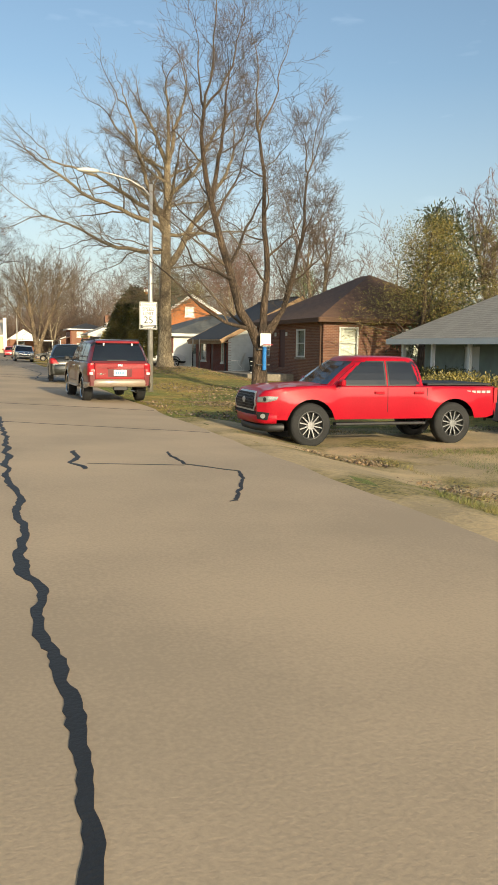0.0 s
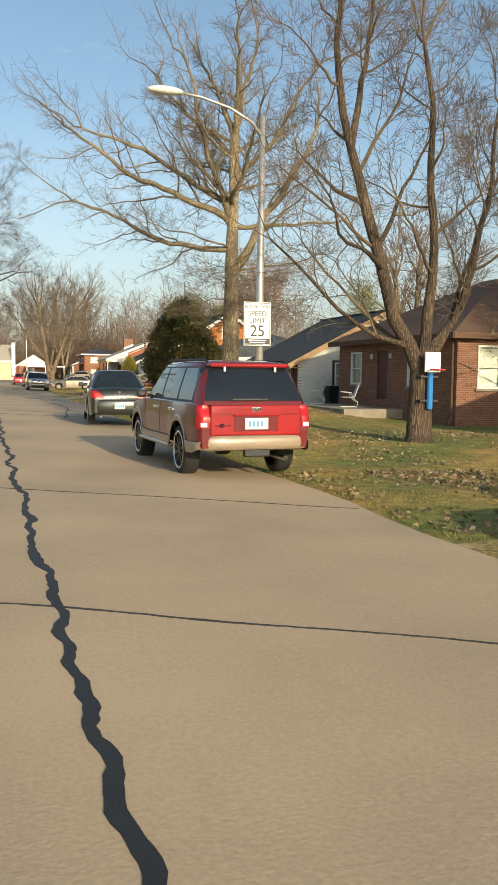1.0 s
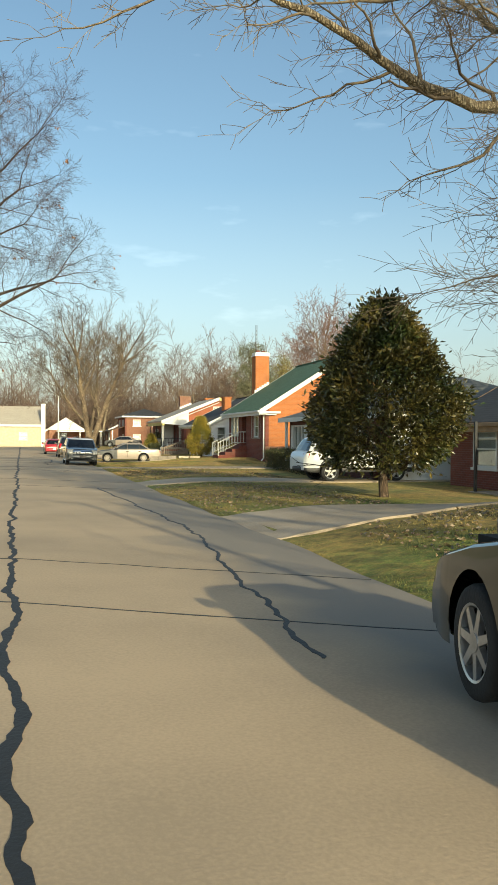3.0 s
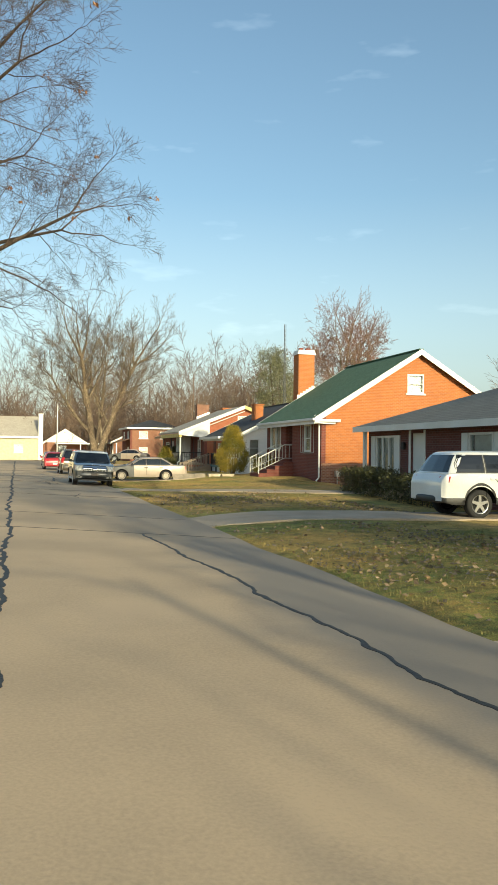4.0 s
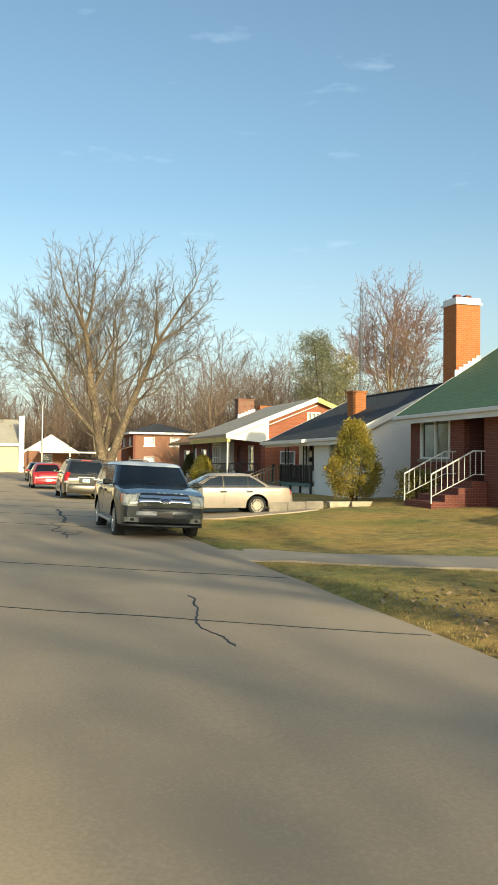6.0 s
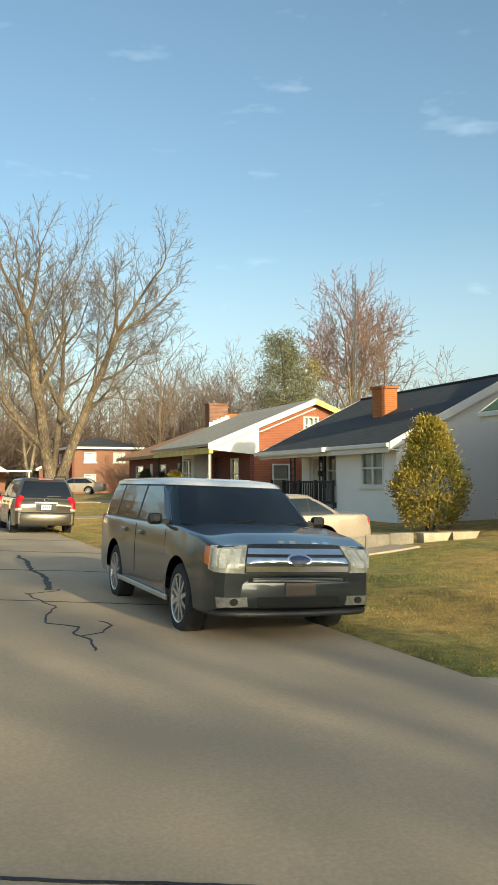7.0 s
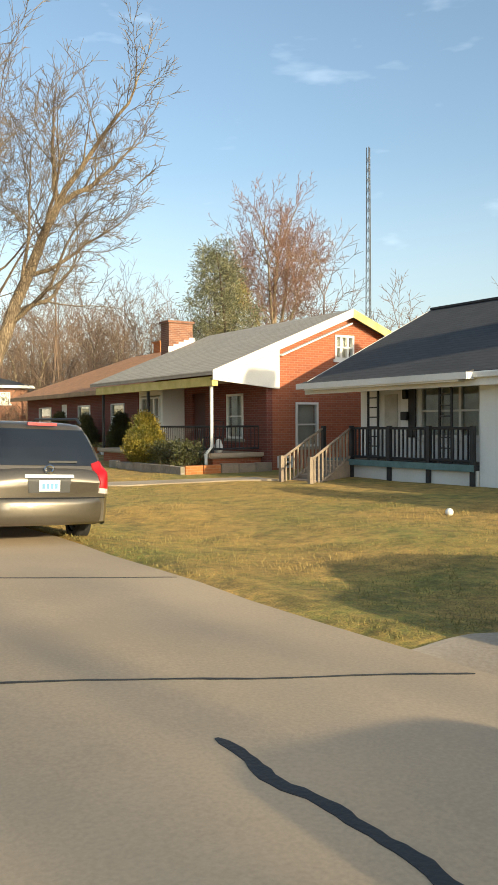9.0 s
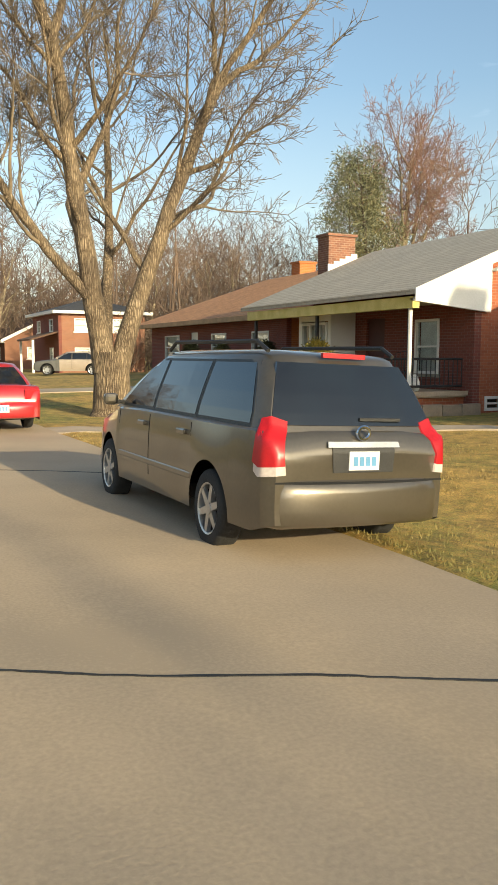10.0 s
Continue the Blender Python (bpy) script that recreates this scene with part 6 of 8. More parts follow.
for i in range(3):
    inlay(cpe, tr, "plate_lamp", rect(-.2 + .17 * i, -.17 + .17 * i, .69, .703), M_LAMP_W, -1, 4.88, off=.012, sides=(1,))

# slate wagon facing the camera
S_FLX = dict(L=5.0, W=1.93, wheel=(.37, .235), axles=(-1.42, 1.48), sill=.33, belt=1.12, roof=1.61, roof_w=.82, belt_w=.965, rim=M_RIM, spokes=10, rim_r=.7,
             top=[(0, .9), (.015, 1.1), (.03, 1.13), (.66, 1.13), (.76, 1.13), (.9, 1.06), (.975, .98), (1, .82)], plan=[(0, .9), (.02, .97), (.1, 1), (.85, 1), (.95, .96), (.985, .91), (1, .84)],
             cabin=(-2.44, -2.3, .52, 1.2), glass=((-2.34, -1.55), (-1.47, -.4), (-.32, 1.15)), paint=M_CARGREY, roof_paint=M_CARWHITE, seams=(-.36, .95), handles=(-.9, -.1), flare=.02, square=1, rear_in=.1, mirror_m=M_PLASTIC)
flx = car("wagon", "dark slate boxy wagon with pale roof and chrome-barred grille", S_FLX, 3.27, 92.08, -.14, 180, tilt=-2.6, wide=.94, long=.95, tall=.97)
for s in (1, -1):
    lamp_shape(flx, "tail_light", [(s * .75, .85, -2.44), (s * .93, .85, -2.39), (s * .93, 1.12, -2.39), (s * .76, 1.12, -2.44)], M_LAMP_R, -1, .03)
bumper(flx, .93, 2.555, .36, .71, M_CARGREY, 1, bow=.1, wrap=.4)
bumper(flx, .92, 2.575, .3, .37, M_PLASTIC, 1, bow=.1, wrap=.4, name="chin_spoiler")
bumper(flx, .93, -2.555, .36, .7, M_CARGREY, -1, bow=.05, wrap=.4)
tr = car_skin(flx)
inlay(flx, tr, "grille", rect(-.58, .6, .72, 1.0), M_PLASTIC, 1, 5.0, off=.012, sides=(1,))
for i in range(3):
    inlay(flx, tr, "grille_bar", rect(-.56, .58, .745 + .085 * i, .8 + .085 * i), M_CHROME, 1, 5.0, "chrome grille bar", off=.03, sides=(1,))
inlay(flx, tr, "badge", disc_outline(0, .865, .118, .043), M_CARBLUE, 1, 5.0, off=.038, sides=(1,))
inlay(flx, tr, "badge_rim", disc_outline(0, .865, .142, .062), M_CHROME, 1, 5.0, off=.034, sides=(1,))
inlay(flx, tr, "headlight", [(.6, .73), (1.0, .74), (1.14, .76), (1.12, .99), (.6, 1.0)], M_LAMP_H, 1, 5.0, off=.014)
for x_ in (.66, .8, .94):
    inlay(flx, tr, "headlight_facet", rect(x_, x_ + .1, .78, .96), M_LAMP_W, 1, 5.0, off=.019)
inlay(flx, tr, "indicator", [(1.12, .79), (1.3, .82), (1.28, .97), (1.11, .98)], M_LAMP_A, 1, 5.0, off=.018)
inlay(flx, tr, "upper_slot", rect(-.55, .55, .645, .69), M_DARK, 1, 5.0, off=.012, sides=(1,))
inlay(flx, tr, "lower_grille", rect(-.45, .45, .39, .5), M_DARK, 1, 5.0, off=.012, sides=(1,))
for i in range(3):
    inlay(flx, tr, "slot_bar", rect(-.5, .5, .652 + .013 * i, .656 + .013 * i), M_SATIN_D, 1, 5.0, off=.018, sides=(1,))
inlay(flx, tr, "front_plate_holder", rect(-.16, .16, .52, .64), M_MAROON_D, 1, 5.0, off=.02, sides=(1,))
inlay(flx, tr, "fog_light", [(.55, .41), (.92, .4), (.95, .5), (.56, .5)], M_HEAD, 1, 5.0, off=.012)
inlay(flx, tr, "fog_lamp_bowl", disc_outline(.7, .455, .045, .035), M_DARK, 1, 5.0, off=.016)
for i in (-1, 0, 2, 3):
    inlay(flx, tr, "bonnet_letter", rect(-.3 + .13 * i, -.23 + .13 * i, 2.3, 2.34), M_CHROME, 1, 5.0, off=.006, sides=(1,), top=True)
for s in (1, -1):
    boxes("sill_trim", [tuple(sorted((s * .95, s * .985))) + (-1.1, 1.1, .3, .36)], M_SATIN, flx, bev=.01)
for s in (-.45, .25):
    bm = bmesh.new()
    tube(bm, [(s + .25, 1.27, 1.14), (s - .3, 1.2, 1.19)], .012, 5)
    part("wiper", bm, M_PLASTIC, flx)

# bronze grey minivan, rear towards the camera
S_QST = dict(L=5.18, W=1.97, wheel=(.35, .225), axles=(-1.5, 1.65), sill=.3, belt=1.12, roof=1.7, roof_w=.74, belt_w=.955, rim=M_RIM, spokes=6, rim_r=.66,
             top=[(0, .92), (.012, 1.06), (.04, 1.12), (.6, 1.12), (.74, 1.1), (.9, .93), (.975, .78), (1, .55)], plan=[(0, .86), (.02, .94), (.08, .985), (.3, 1), (.75, 1), (.92, .93), (.98, .8), (1, .66)],
             cabin=(-2.5, -2.14, .55, 1.7), glass=((-2.2, -1.1), (-1.02, .1), (.18, 1.55)), paint=M_CARSILVER, seams=(-1.06, .14, 1.2), handles=(-.85, .35), flare=.02, square=0, rear_in=.11)
qst = car("minivan", "bronze-grey minivan with dark windows and red tail lights", S_QST, 3.52, 108.3, -.15, 0, tilt=2.5, wide=.92, long=.88, tall=.96)
for s in (1, -1):
    bm = bmesh.new()
    tube(bm, [(s * .66, -2.0, 1.74), (s * .67, -1.8, 1.82), (s * .67, 0.2, 1.83), (s * .66, .4, 1.75)], .02, 6)
    part("roof_rail", bm, M_PLASTIC, qst)
bumper(qst, .95, -2.7, .33, .72, M_CARSILVER, -1, bow=.1, wrap=.5)
bumper(qst, .92, 2.62, .3, .6, M_CARSILVER, 1, bow=.2, wrap=.3)
tr = car_skin(qst)
inlay(qst, tr, "tail_light", [(.76, .84), (1.1, .82), (1.24, .86), (1.16, 1.2), (1.0, 1.22), (.8, 1.18)], M_LAMP_R, -1, 5.18, off=.018)
inlay(qst, tr, "reversing_light", [(.75, .77), (1.1, .745), (1.2, .785), (1.2, .85), (1.1, .825), (.76, .845)], M_LAMP_P, -1, 5.18, off=.016)
inlay(qst, tr, "plate_recess", [(-.3, .78), (.3, .78), (.32, 1.02), (-.32, 1.02)], M_PLASTIC, -1, 5.18, off=.01, sides=(1,))
inlay(qst, tr, "plate_bar", rect(-.36, .36, .985, 1.03), M_SATIN, -1, 5.18, off=.03, sides=(1,))
inlay(qst, tr, "bumper_step", rect(-.85, .85, .7, .715), M_DARK, -1, 5.18, off=.006, sides=(1,))
for s in (1, -1):
    boxes("side_moulding", [tuple(sorted((s * .97, s * .995))) + (-1.1, 1.2, .56, .62)], M_CARSILVER, qst, bev=.01)
plate(qst, 0, -2.6, .875, -1)
bm = bmesh.new()
tube(bm, [(math.cos(a) * .06, -2.57, 1.1 + math.sin(a) * .05) for a in (i * math.pi / 8 for i in range(17))], .016, 6)
part("badge", bm, M_CHROME, qst)
boxes("rear_wiper", [(.02, .45, -2.47, -2.44, 1.19, 1.215)], M_PLASTIC, qst)
boxes("high_brake_light", [(-.22, .22, -2.2, -2.16, 1.7, 1.74)], M_LAMP_R, qst)

# beige sedan nose to the street, in the driveway
S_CAM = dict(L=4.77, W=1.77, wheel=(.315, .2), axles=(-1.08, 1.56), sill=.24, belt=.93, roof=1.34, roof_w=.72, belt_w=.94, rim=M_HUBCAP, spokes=22, rim_r=.72, hub=.42, front_paint=(.86, M_PRIMER),
             top=[(0, .62), (.012, .82), (.04, .93), (.2, .95), (.3, .93), (.68, .93), (.85, .86), (.965, .79), (.988, .72), (1, .6)], plan=[(0, .84), (.02, .93), (.08, .975), (.3, 1), (.75, 1), (.92, .98), (.985, .93), (1, .86)],
             cabin=(-1.7, -1.0, .48, 1.34), glass=((-1.4, -.8), (-.75, .06), (.14, 1.18)), paint=M_CARBEIGE, seams=(.1, -.9, 1.02), handles=(-.8, .12), handle_m=M_PLASTIC, glass_m=M_CLEARGLASS, flare=.01, mirror_m=M_PLASTIC)
cam_ = car("sedan", "beige four-door sedan with grey primer front wing", S_CAM, 6.88, 98.6, -.16, 88, wide=.95, long=.93, tall=.93)
for s in (1, -1):
    lamp_shape(cam_, "tail_light", [(s * .45, .68, -2.36), (s * .82, .68, -2.28), (s * .82, .84, -2.26), (s * .45, .84, -2.34)], M_LAMP_R, -1, .03)
bumper(cam_, .89, 2.47, .3, .57, M_CARBEIGE, 1, bow=.14, wrap=.3)
bumper(cam_, .85, 2.46, .22, .32, M_CARBEIGE, 1, bow=.15, wrap=.28, name="lower_lip")
bumper(cam_, .85, -2.45, .3, .6, M_CARBEIGE, -1, bow=.1, wrap=.4)
tr = car_skin(cam_)
inlay(cam_, tr, "grille", [(-.4, .58), (.4, .58), (.42, .71), (-.42, .71)], M_PLASTIC, 1, 4.77, off=.012, sides=(1,))
for i in range(3):
    inlay(cam_, tr, "grille_bar", rect(-.4, .4, .605 + .03 * i, .613 + .03 * i), M_SATIN_D, 1, 4.77, off=.02, sides=(1,))
inlay(cam_, tr, "badge", disc_outline(0, .65, .06, .045), M_SATIN, 1, 4.77, off=.026, sides=(1,))
inlay(cam_, tr, "headlight", [(.44, .575), (.85, .575), (.85, .72), (.45, .725)], M_LAMP_H, 1, 4.77, off=.014)
inlay(cam_, tr, "corner_light", [(.862, .578), (1.16, .59), (1.12, .66), (.862, .705)], M_LAMP_H, 1, 4.77, off=.014)
inlay(cam_, tr, "headlight_bowl", disc_outline(.64, .648, .13, .05), M_LAMP_P, 1, 4.77, off=.019)
inlay(cam_, tr, "indicator", [(.5, .425), (.95, .43), (.93, .49), (.5, .49)], M_LAMP_A, 1, 4.77, off=.012)
inlay(cam_, tr, "bumper_groove", rect(-.95, .95, .545, .557), M_PLASTIC, 1, 4.77, off=.006, sides=(1,))
inlay(cam_, tr, "air_intake", rect(-.45, .42, .32, .385), M_DARK, 1, 4.77, off=.01, sides=(1,))
inlay(cam_, tr, "plate_holder", rect(-.17, .17, .4, .53), M_PLASTIC, 1, 4.77, off=.03, sides=(1,))
boxes("tow_slot", [(.62, .78, 2.37, 2.4, .33, .37)], M_DARK, cam_, bev=.01)
for s in (-.35, .3):
    bm = bmesh.new()
    tube(bm, [(s + .25, 1.36, .95), (s - .3, 1.29, .98)], .012, 5)
    part("wiper", bm, M_PLASTIC, cam_)

# white crossover behind the evergreen
S_RAV = dict(L=4.6, W=1.85, wheel=(.36, .225), axles=(-1.28, 1.4), sill=.36, belt=1.13, roof=1.62, roof_w=.76, belt_w=.955, rim=M_RIM, spokes=5, rim_r=.66,
             top=[(0, .9), (.02, 1.08), (.06, 1.13), (.64, 1.13), (.74, 1.12), (.9, 1.03), (.97, .9), (1, .7)], plan=[(0, .86), (.02, .94), (.1, 1), (.8, 1), (.93, .95), (.98, .85), (1, .74)],
             cabin=(-2.15, -1.85, .4, 1.15), glass=((-1.9, -1.15), (-1.07, -.2), (-.12, 1.05)), paint=M_CARWHITE, clad=(M_PLASTIC, .52), seams=(-1.1, -.16, .95), handles=(-.9, .1), flare=.03, square=1)
rav = car("crossover", "white crossover with black lower cladding", S_RAV, 11.9, 72.3, ground_z(11.9, 72.3) + .02, -90)
for s in (1, -1):
    lamp_shape(rav, "tail_light", [(s * .6, .9, -2.24), (s * .88, .9, -2.1), (s * .88, 1.05, -2.08), (s * .62, 1.05, -2.2)], M_LAMP_R, -1, .04)

# red sedan and dark sedan farther along the kerb
S_RED = dict(S_CAM, L=4.7, W=1.78, paint=M_REDCAR, rim=M_RIM, spokes=6, glass_m=M_CARGLASS, handle_m=M_REDCAR, mirror_m=M_REDCAR)
red = car("sedan", "red sedan parked at the road's edge", S_RED, 2.85, 119.3, ground_z(2.85, 119.3), 0, long=.95, wide=.98)
drk = car("sedan", "dark sedan parked at the road's edge", dict(S_RED, paint=M_CARGREY, handle_m=M_CARGREY, mirror_m=M_CARGREY), 3.2, 133.5, ground_z(3.2, 133), 0)
for c, m_ in ((red, M_REDCAR), (drk, M_CARGREY)):
    bumper(c, .85, -2.44, .28, .6, m_, -1, bow=.1, wrap=.4)
    for s in (1, -1):
        lamp_shape(c, "tail_light", [(s * .5, .68, -2.34), (s * .82, .68, -2.24), (s * .82, .86, -2.22), (s * .5, .86, -2.32)], M_LAMP_R, -1, .03)
    plate(c, 0, -2.455, .5, -1)
car("sedan", "silver sedan parked in a far driveway", dict(S_RED, paint=M_CARBEIGE, handle_m=M_CARBEIGE, mirror_m=M_CARBEIGE), 12.5, 148, ground_z(12.5, 148), 70)
car("sedan", "dark sedan parked behind the pickup truck", dict(S_RED, paint=M_CARGREY, handle_m=M_CARGREY, mirror_m=M_CARGREY), 13.4, 27.6, ground_z(13.4, 27.6), 90)


# ---- trees ----
def sweep(branches, sides):
    """Meshes of many tapered branches: each a list of (point, radius)."""
    verts, faces = [], []
    for br in branches:
        n = sides(br[0][1])
        base = len(verts)
        u = None
        for i, (p, r) in enumerate(br):
            q0, q1 = br[max(i - 1, 0)][0], br[min(i + 1, len(br) - 1)][0]
            d = (q1 - q0)
            d.normalize()
            u = d.orthogonal() if u is None else u - d * u.dot(d)
            u.normalize()
            w = d.cross(u)
            for k in range(n):
                a = 2 * math.pi * k / n
                rr = r if r < .09 else r * (1 + .09 * noise.noise((math.cos(a) * 2.2 + p.x * 3, math.sin(a) * 2.2 + p.y * 3, p.z * 1.4)) + .05 * noise.noise((math.cos(a) * 6, math.sin(a) * 6, p.z * 2.5)))
                verts.append(p + u * (math.cos(a) * rr) + w * (math.sin(a) * rr))
        for i in range(len(br) - 1):
            for k in range(n):
                a, b = base + i * n + k, base + i * n + (k + 1) % n
                faces.append((a, b, b + n, a + n))
    return verts, faces


def grow(rnd, p, d, length, r, level, out, P):
    """One crooked branch, the side shoots along it and the fork at its tip."""
    def of(key):
        return P[key][min(level, len(P[key]) - 1)]
    nseg = of("seg")
    tip = r * (P["taper"] if level else P.get("trunk_taper", .35))
    d = d.normalized()
    heading, up, wob = d.copy(), of("up"), of("wob")
    pts, dirs = [(p.copy(), r)], [d.copy()]
    for i in range(nseg):
        heading = (heading + Vector((0, 0, up))).normalized()
        d = (d * .45 + heading * .55 + Vector((rnd.gauss(0, wob), rnd.gauss(0, wob), rnd.gauss(0, wob)))).normalized()
        p = p + d * (length / nseg)
        pts.append((p.copy(), max(r + (tip - r) * ((i + 1) / nseg) ** .85, P["rmin"] * .7)))
        dirs.append(d.copy())
    out[min(level, 2)].append(pts)
    if level >= P["levels"]:
        return
    kids, start, forks = of("kids"), of("start"), of("fork")
    phase = rnd.uniform(0, 6.28)
    for k in range(kids):
        t = start + (1 - start) * (k + rnd.uniform(.1, .9)) / kids
        f = t * nseg
        i = min(int(f), nseg - 1)
        q = pts[i][0].lerp(pts[i + 1][0], f - i)
        rq = pts[i][1] + (pts[i + 1][1] - pts[i][1]) * (f - i)
        dd = dirs[min(i + 1, nseg)]
        s = dd.orthogonal().normalized()
        s.rotate(Matrix.Rotation(phase + k * 2.4 + rnd.uniform(-.5, .5), 3, dd))
        ang = radians(rnd.gauss(of("angle"), 10))
        c = dd * math.cos(ang) + s * math.sin(ang)
        ln = length * of("ratio") * (1.15 - P.get("shape", .6) * t) * rnd.uniform(.65, 1.25)
        grow(rnd, q, c, max(ln, .22), max(min(rq * .8, rq * P["thin"] * rnd.uniform(.8, 1.15)), P["rmin"]), level + 1, out, P)
    for k in range(forks):
        s = d.orthogonal().normalized()
        s.rotate(Matrix.Rotation(phase + k * 2 * math.pi / forks + rnd.uniform(-.4, .4), 3, d))
        ang = radians(rnd.uniform(16, 36))
        grow(rnd, p, d * math.cos(ang) + s * math.sin(ang), max(length * P.get("fork_len", .5) * rnd.uniform(.7, 1.15), .22), max(pts[-1][1] * .85, P["rmin"]), level + 1, out, P)


def tree(name, label, x, y, P, seed, stems=None, bark=None, twig=None, z=None, category="tree", group="bare trees"):
    rnd = random.Random(seed)
    z = ground_z(x, y) - .1 if z is None else z
    o = empty(name, x, y, z, 0, label, category, group)
    out = {0: [], 1: [], 2: []}
    for (dx, dy, px, py, pz, ln, r) in (stems or [(0, 0, 0, 0, 0, P["height"], P["radius"])]):
        at = Vector((px, py, pz))
        if pz > 5 and P.get("snap"):
            at = min((q for q, _ in out[0][0]), key=lambda q: abs(q.z - pz)).copy()
        grow(rnd, at, Vector((dx, dy, 1)), ln, r, 0, out, P)
    b0 = out[0][0]
    for hz_, d_, ln_, r_ in P.get("limbs", ()):
        q = min((q for q, _ in b0), key=lambda q: abs(q.z - hz_)).copy()
        grow(rnd, q, Vector(d_), ln_, r_, 1, out, P)
    for i in range(P.get("twiggy", 0)):
        f = rnd.uniform(.29, .56) * (len(b0) - 1)
        j = int(f)
        q = b0[j][0].lerp(b0[j + 1][0], f - j)
        a = rnd.uniform(0, 6.28)
        grow(rnd, q, Vector((math.cos(a), math.sin(a), rnd.uniform(-.35, .25))), rnd.uniform(1.3, 3.2), rnd.uniform(.012, .026), 2, out, P)
    if P.get("base"):
        h, r0, r1 = P["base"]
        out[0].append([(Vector((0, 0, 0)), r0 * 1.45), (Vector((0, 0, .25)), r0 * 1.12), (Vector((0, 0, h * .5)), r0), (Vector((0, 0, h)), r1)])
    else:
        b = out[0][0]
        r0 = b[0][1]
        out[0].append([(b[0][0] + Vector((0, 0, -.05)), r0 * 1.5), (b[0][0] + Vector((0, 0, .2)), r0 * 1.22), (b[0][0] + Vector((0, 0, .6)), r0 * 1.03), (b[0][0] + Vector((0, 0, 1.0)), r0 * .9)])
    thick = [q for q in out[1] if q[0][1] > .06]
    v, f = sweep(out[0], lambda r: 22 if r > .2 else 12)
    pyd("trunk", v, f, bark or M_BARK, o, smooth=True)
    for q in thick:
        v, f = sweep([q], lambda r: 12 if r > .1 else 8)
        pyd("limb", v, f, bark or M_BARK, o, smooth=True)
    v, f = sweep([q for q in out[1] if q[0][1] <= .06] + out[2], lambda r: 7 if r > .06 else 5 if r > .025 else 3)
    pyd("crown", v, f, twig or M_TWIG, o, smooth=True)
    return o


OAK = dict(height=10.5, radius=.4, levels=4, seg=(12, 16, 8, 4, 2), kids=(7, 12, 7, 5), fork=(3, 2, 2, 1), start=(.72, .2, .14, .1), angle=(58, 46, 44, 42), ratio=(.5, .36, .4, .5), shape=.62, thin=.42, taper=.3, rmin=.006,
           wob=(.022, .15, .2, .2, .16), up=(.0, .012, .02, .02, .02), trunk_taper=.4, fork_len=.42)
OAK_LIMBS = [(6.1, (-1, .02, .1), 6.6, .13), (6.6, (-1, -.1, .46), 7.2, .15), (7.6, (-1, .1, .42), 6.6, .13), (7.1, (-.42, -.1, 1), 6.5, .15), (4.85, (.85, .1, 1), 7.5, .2), (7.4, (1, -.1, .08), 5.0, .1),
             (8.6, (.6, -.5, .7), 5.6, .12), (9.2, (-.6, .6, .7), 5.6, .12), (8.0, (.1, 1, .4), 6.0, .12), (8.2, (-.2, -1, .35), 5.4, .11), (5.7, (-.9, -.4, -.06), 4.2, .05), (5.3, (.8, -.6, .0), 4.0, .06)]
tree("street_oak", "large bare oak with grey-brown bark and spreading limbs", 9.02, 54.85, dict(OAK, twiggy=58, limbs=OAK_LIMBS), 11, twig=M_TWIG, stems=[(.02, 0, 0, 0, 0, 10.5, .4)])
FRONT = dict(height=12, radius=.2, levels=4, seg=(11, 8, 5, 3, 2), kids=(8, 6, 5, 3), fork=(3, 2, 2, 1), start=(.26, .2, .18, .15), angle=(56, 46, 42, 40), ratio=(.36, .5, .5, .5), shape=.5, thin=.48, taper=.28, rmin=.0055,
             wob=(.09, .14, .16, .16, .14), up=(.2, .07, .05, .04), trunk_taper=.3, fork_len=.42, base=(1.9, .27, .24), snap=True,
             limbs=[(2.2, (-1, -.1, .3), 4.4, .075), (2.6, (-.8, .5, .5), 3.6, .06), (4.4, (-1, -.2, .35), 3.0, .05)])
tree("front_tree", "bare multi-stemmed tree with dark bark and a toy hoop", 9.4, 40.1, FRONT, 5,
     stems=[(-.42, .0, 0, 0, 1.6, 8.6, .19), (.1, .05, 0, 0, 1.9, 7.2, .15), (.75, -.05, .05, 0, 2.1, 6.0, .11), (1.2, .1, .15, 0, 1.9, 4.4, .08), (.35, .1, -1.0, 0, 7.0, 4.2, .09)], bark=M_BARK_D, twig=M_TWIG_F)
MAPLE = dict(height=12, radius=.35, levels=4, seg=(9, 9, 5, 3, 2), kids=(8, 8, 5, 4), fork=(3, 2, 2, 2), start=(.3, .25, .2, .12), angle=(44, 42, 38, 36), ratio=(.66, .46, .46, .5), shape=.55, thin=.48, taper=.3, rmin=.008,
             wob=(.07, .12, .13, .13, .1), up=(.03, .05, .05, .05), trunk_taper=.45, fork_len=.48, base=(2.2, .5, .45))
tree("forked_tree", "large bare tree with a forked trunk", 6.27, 121.0, dict(MAPLE, kids=(8, 7, 5, 4), rmin=.01, base=(1.7, .45, .42)), 21,
     stems=[(-.16, 0, -.17, 0, 1.2, 8.0, .3), (.47, .05, .17, 0, 1.2, 7.9, .27), (-.8, .15, -.25, 0, 2.7, 5.9, .15), (.12, .45, .0, .0, 1.0, 8.0, .17)], bark=M_BARK_M)
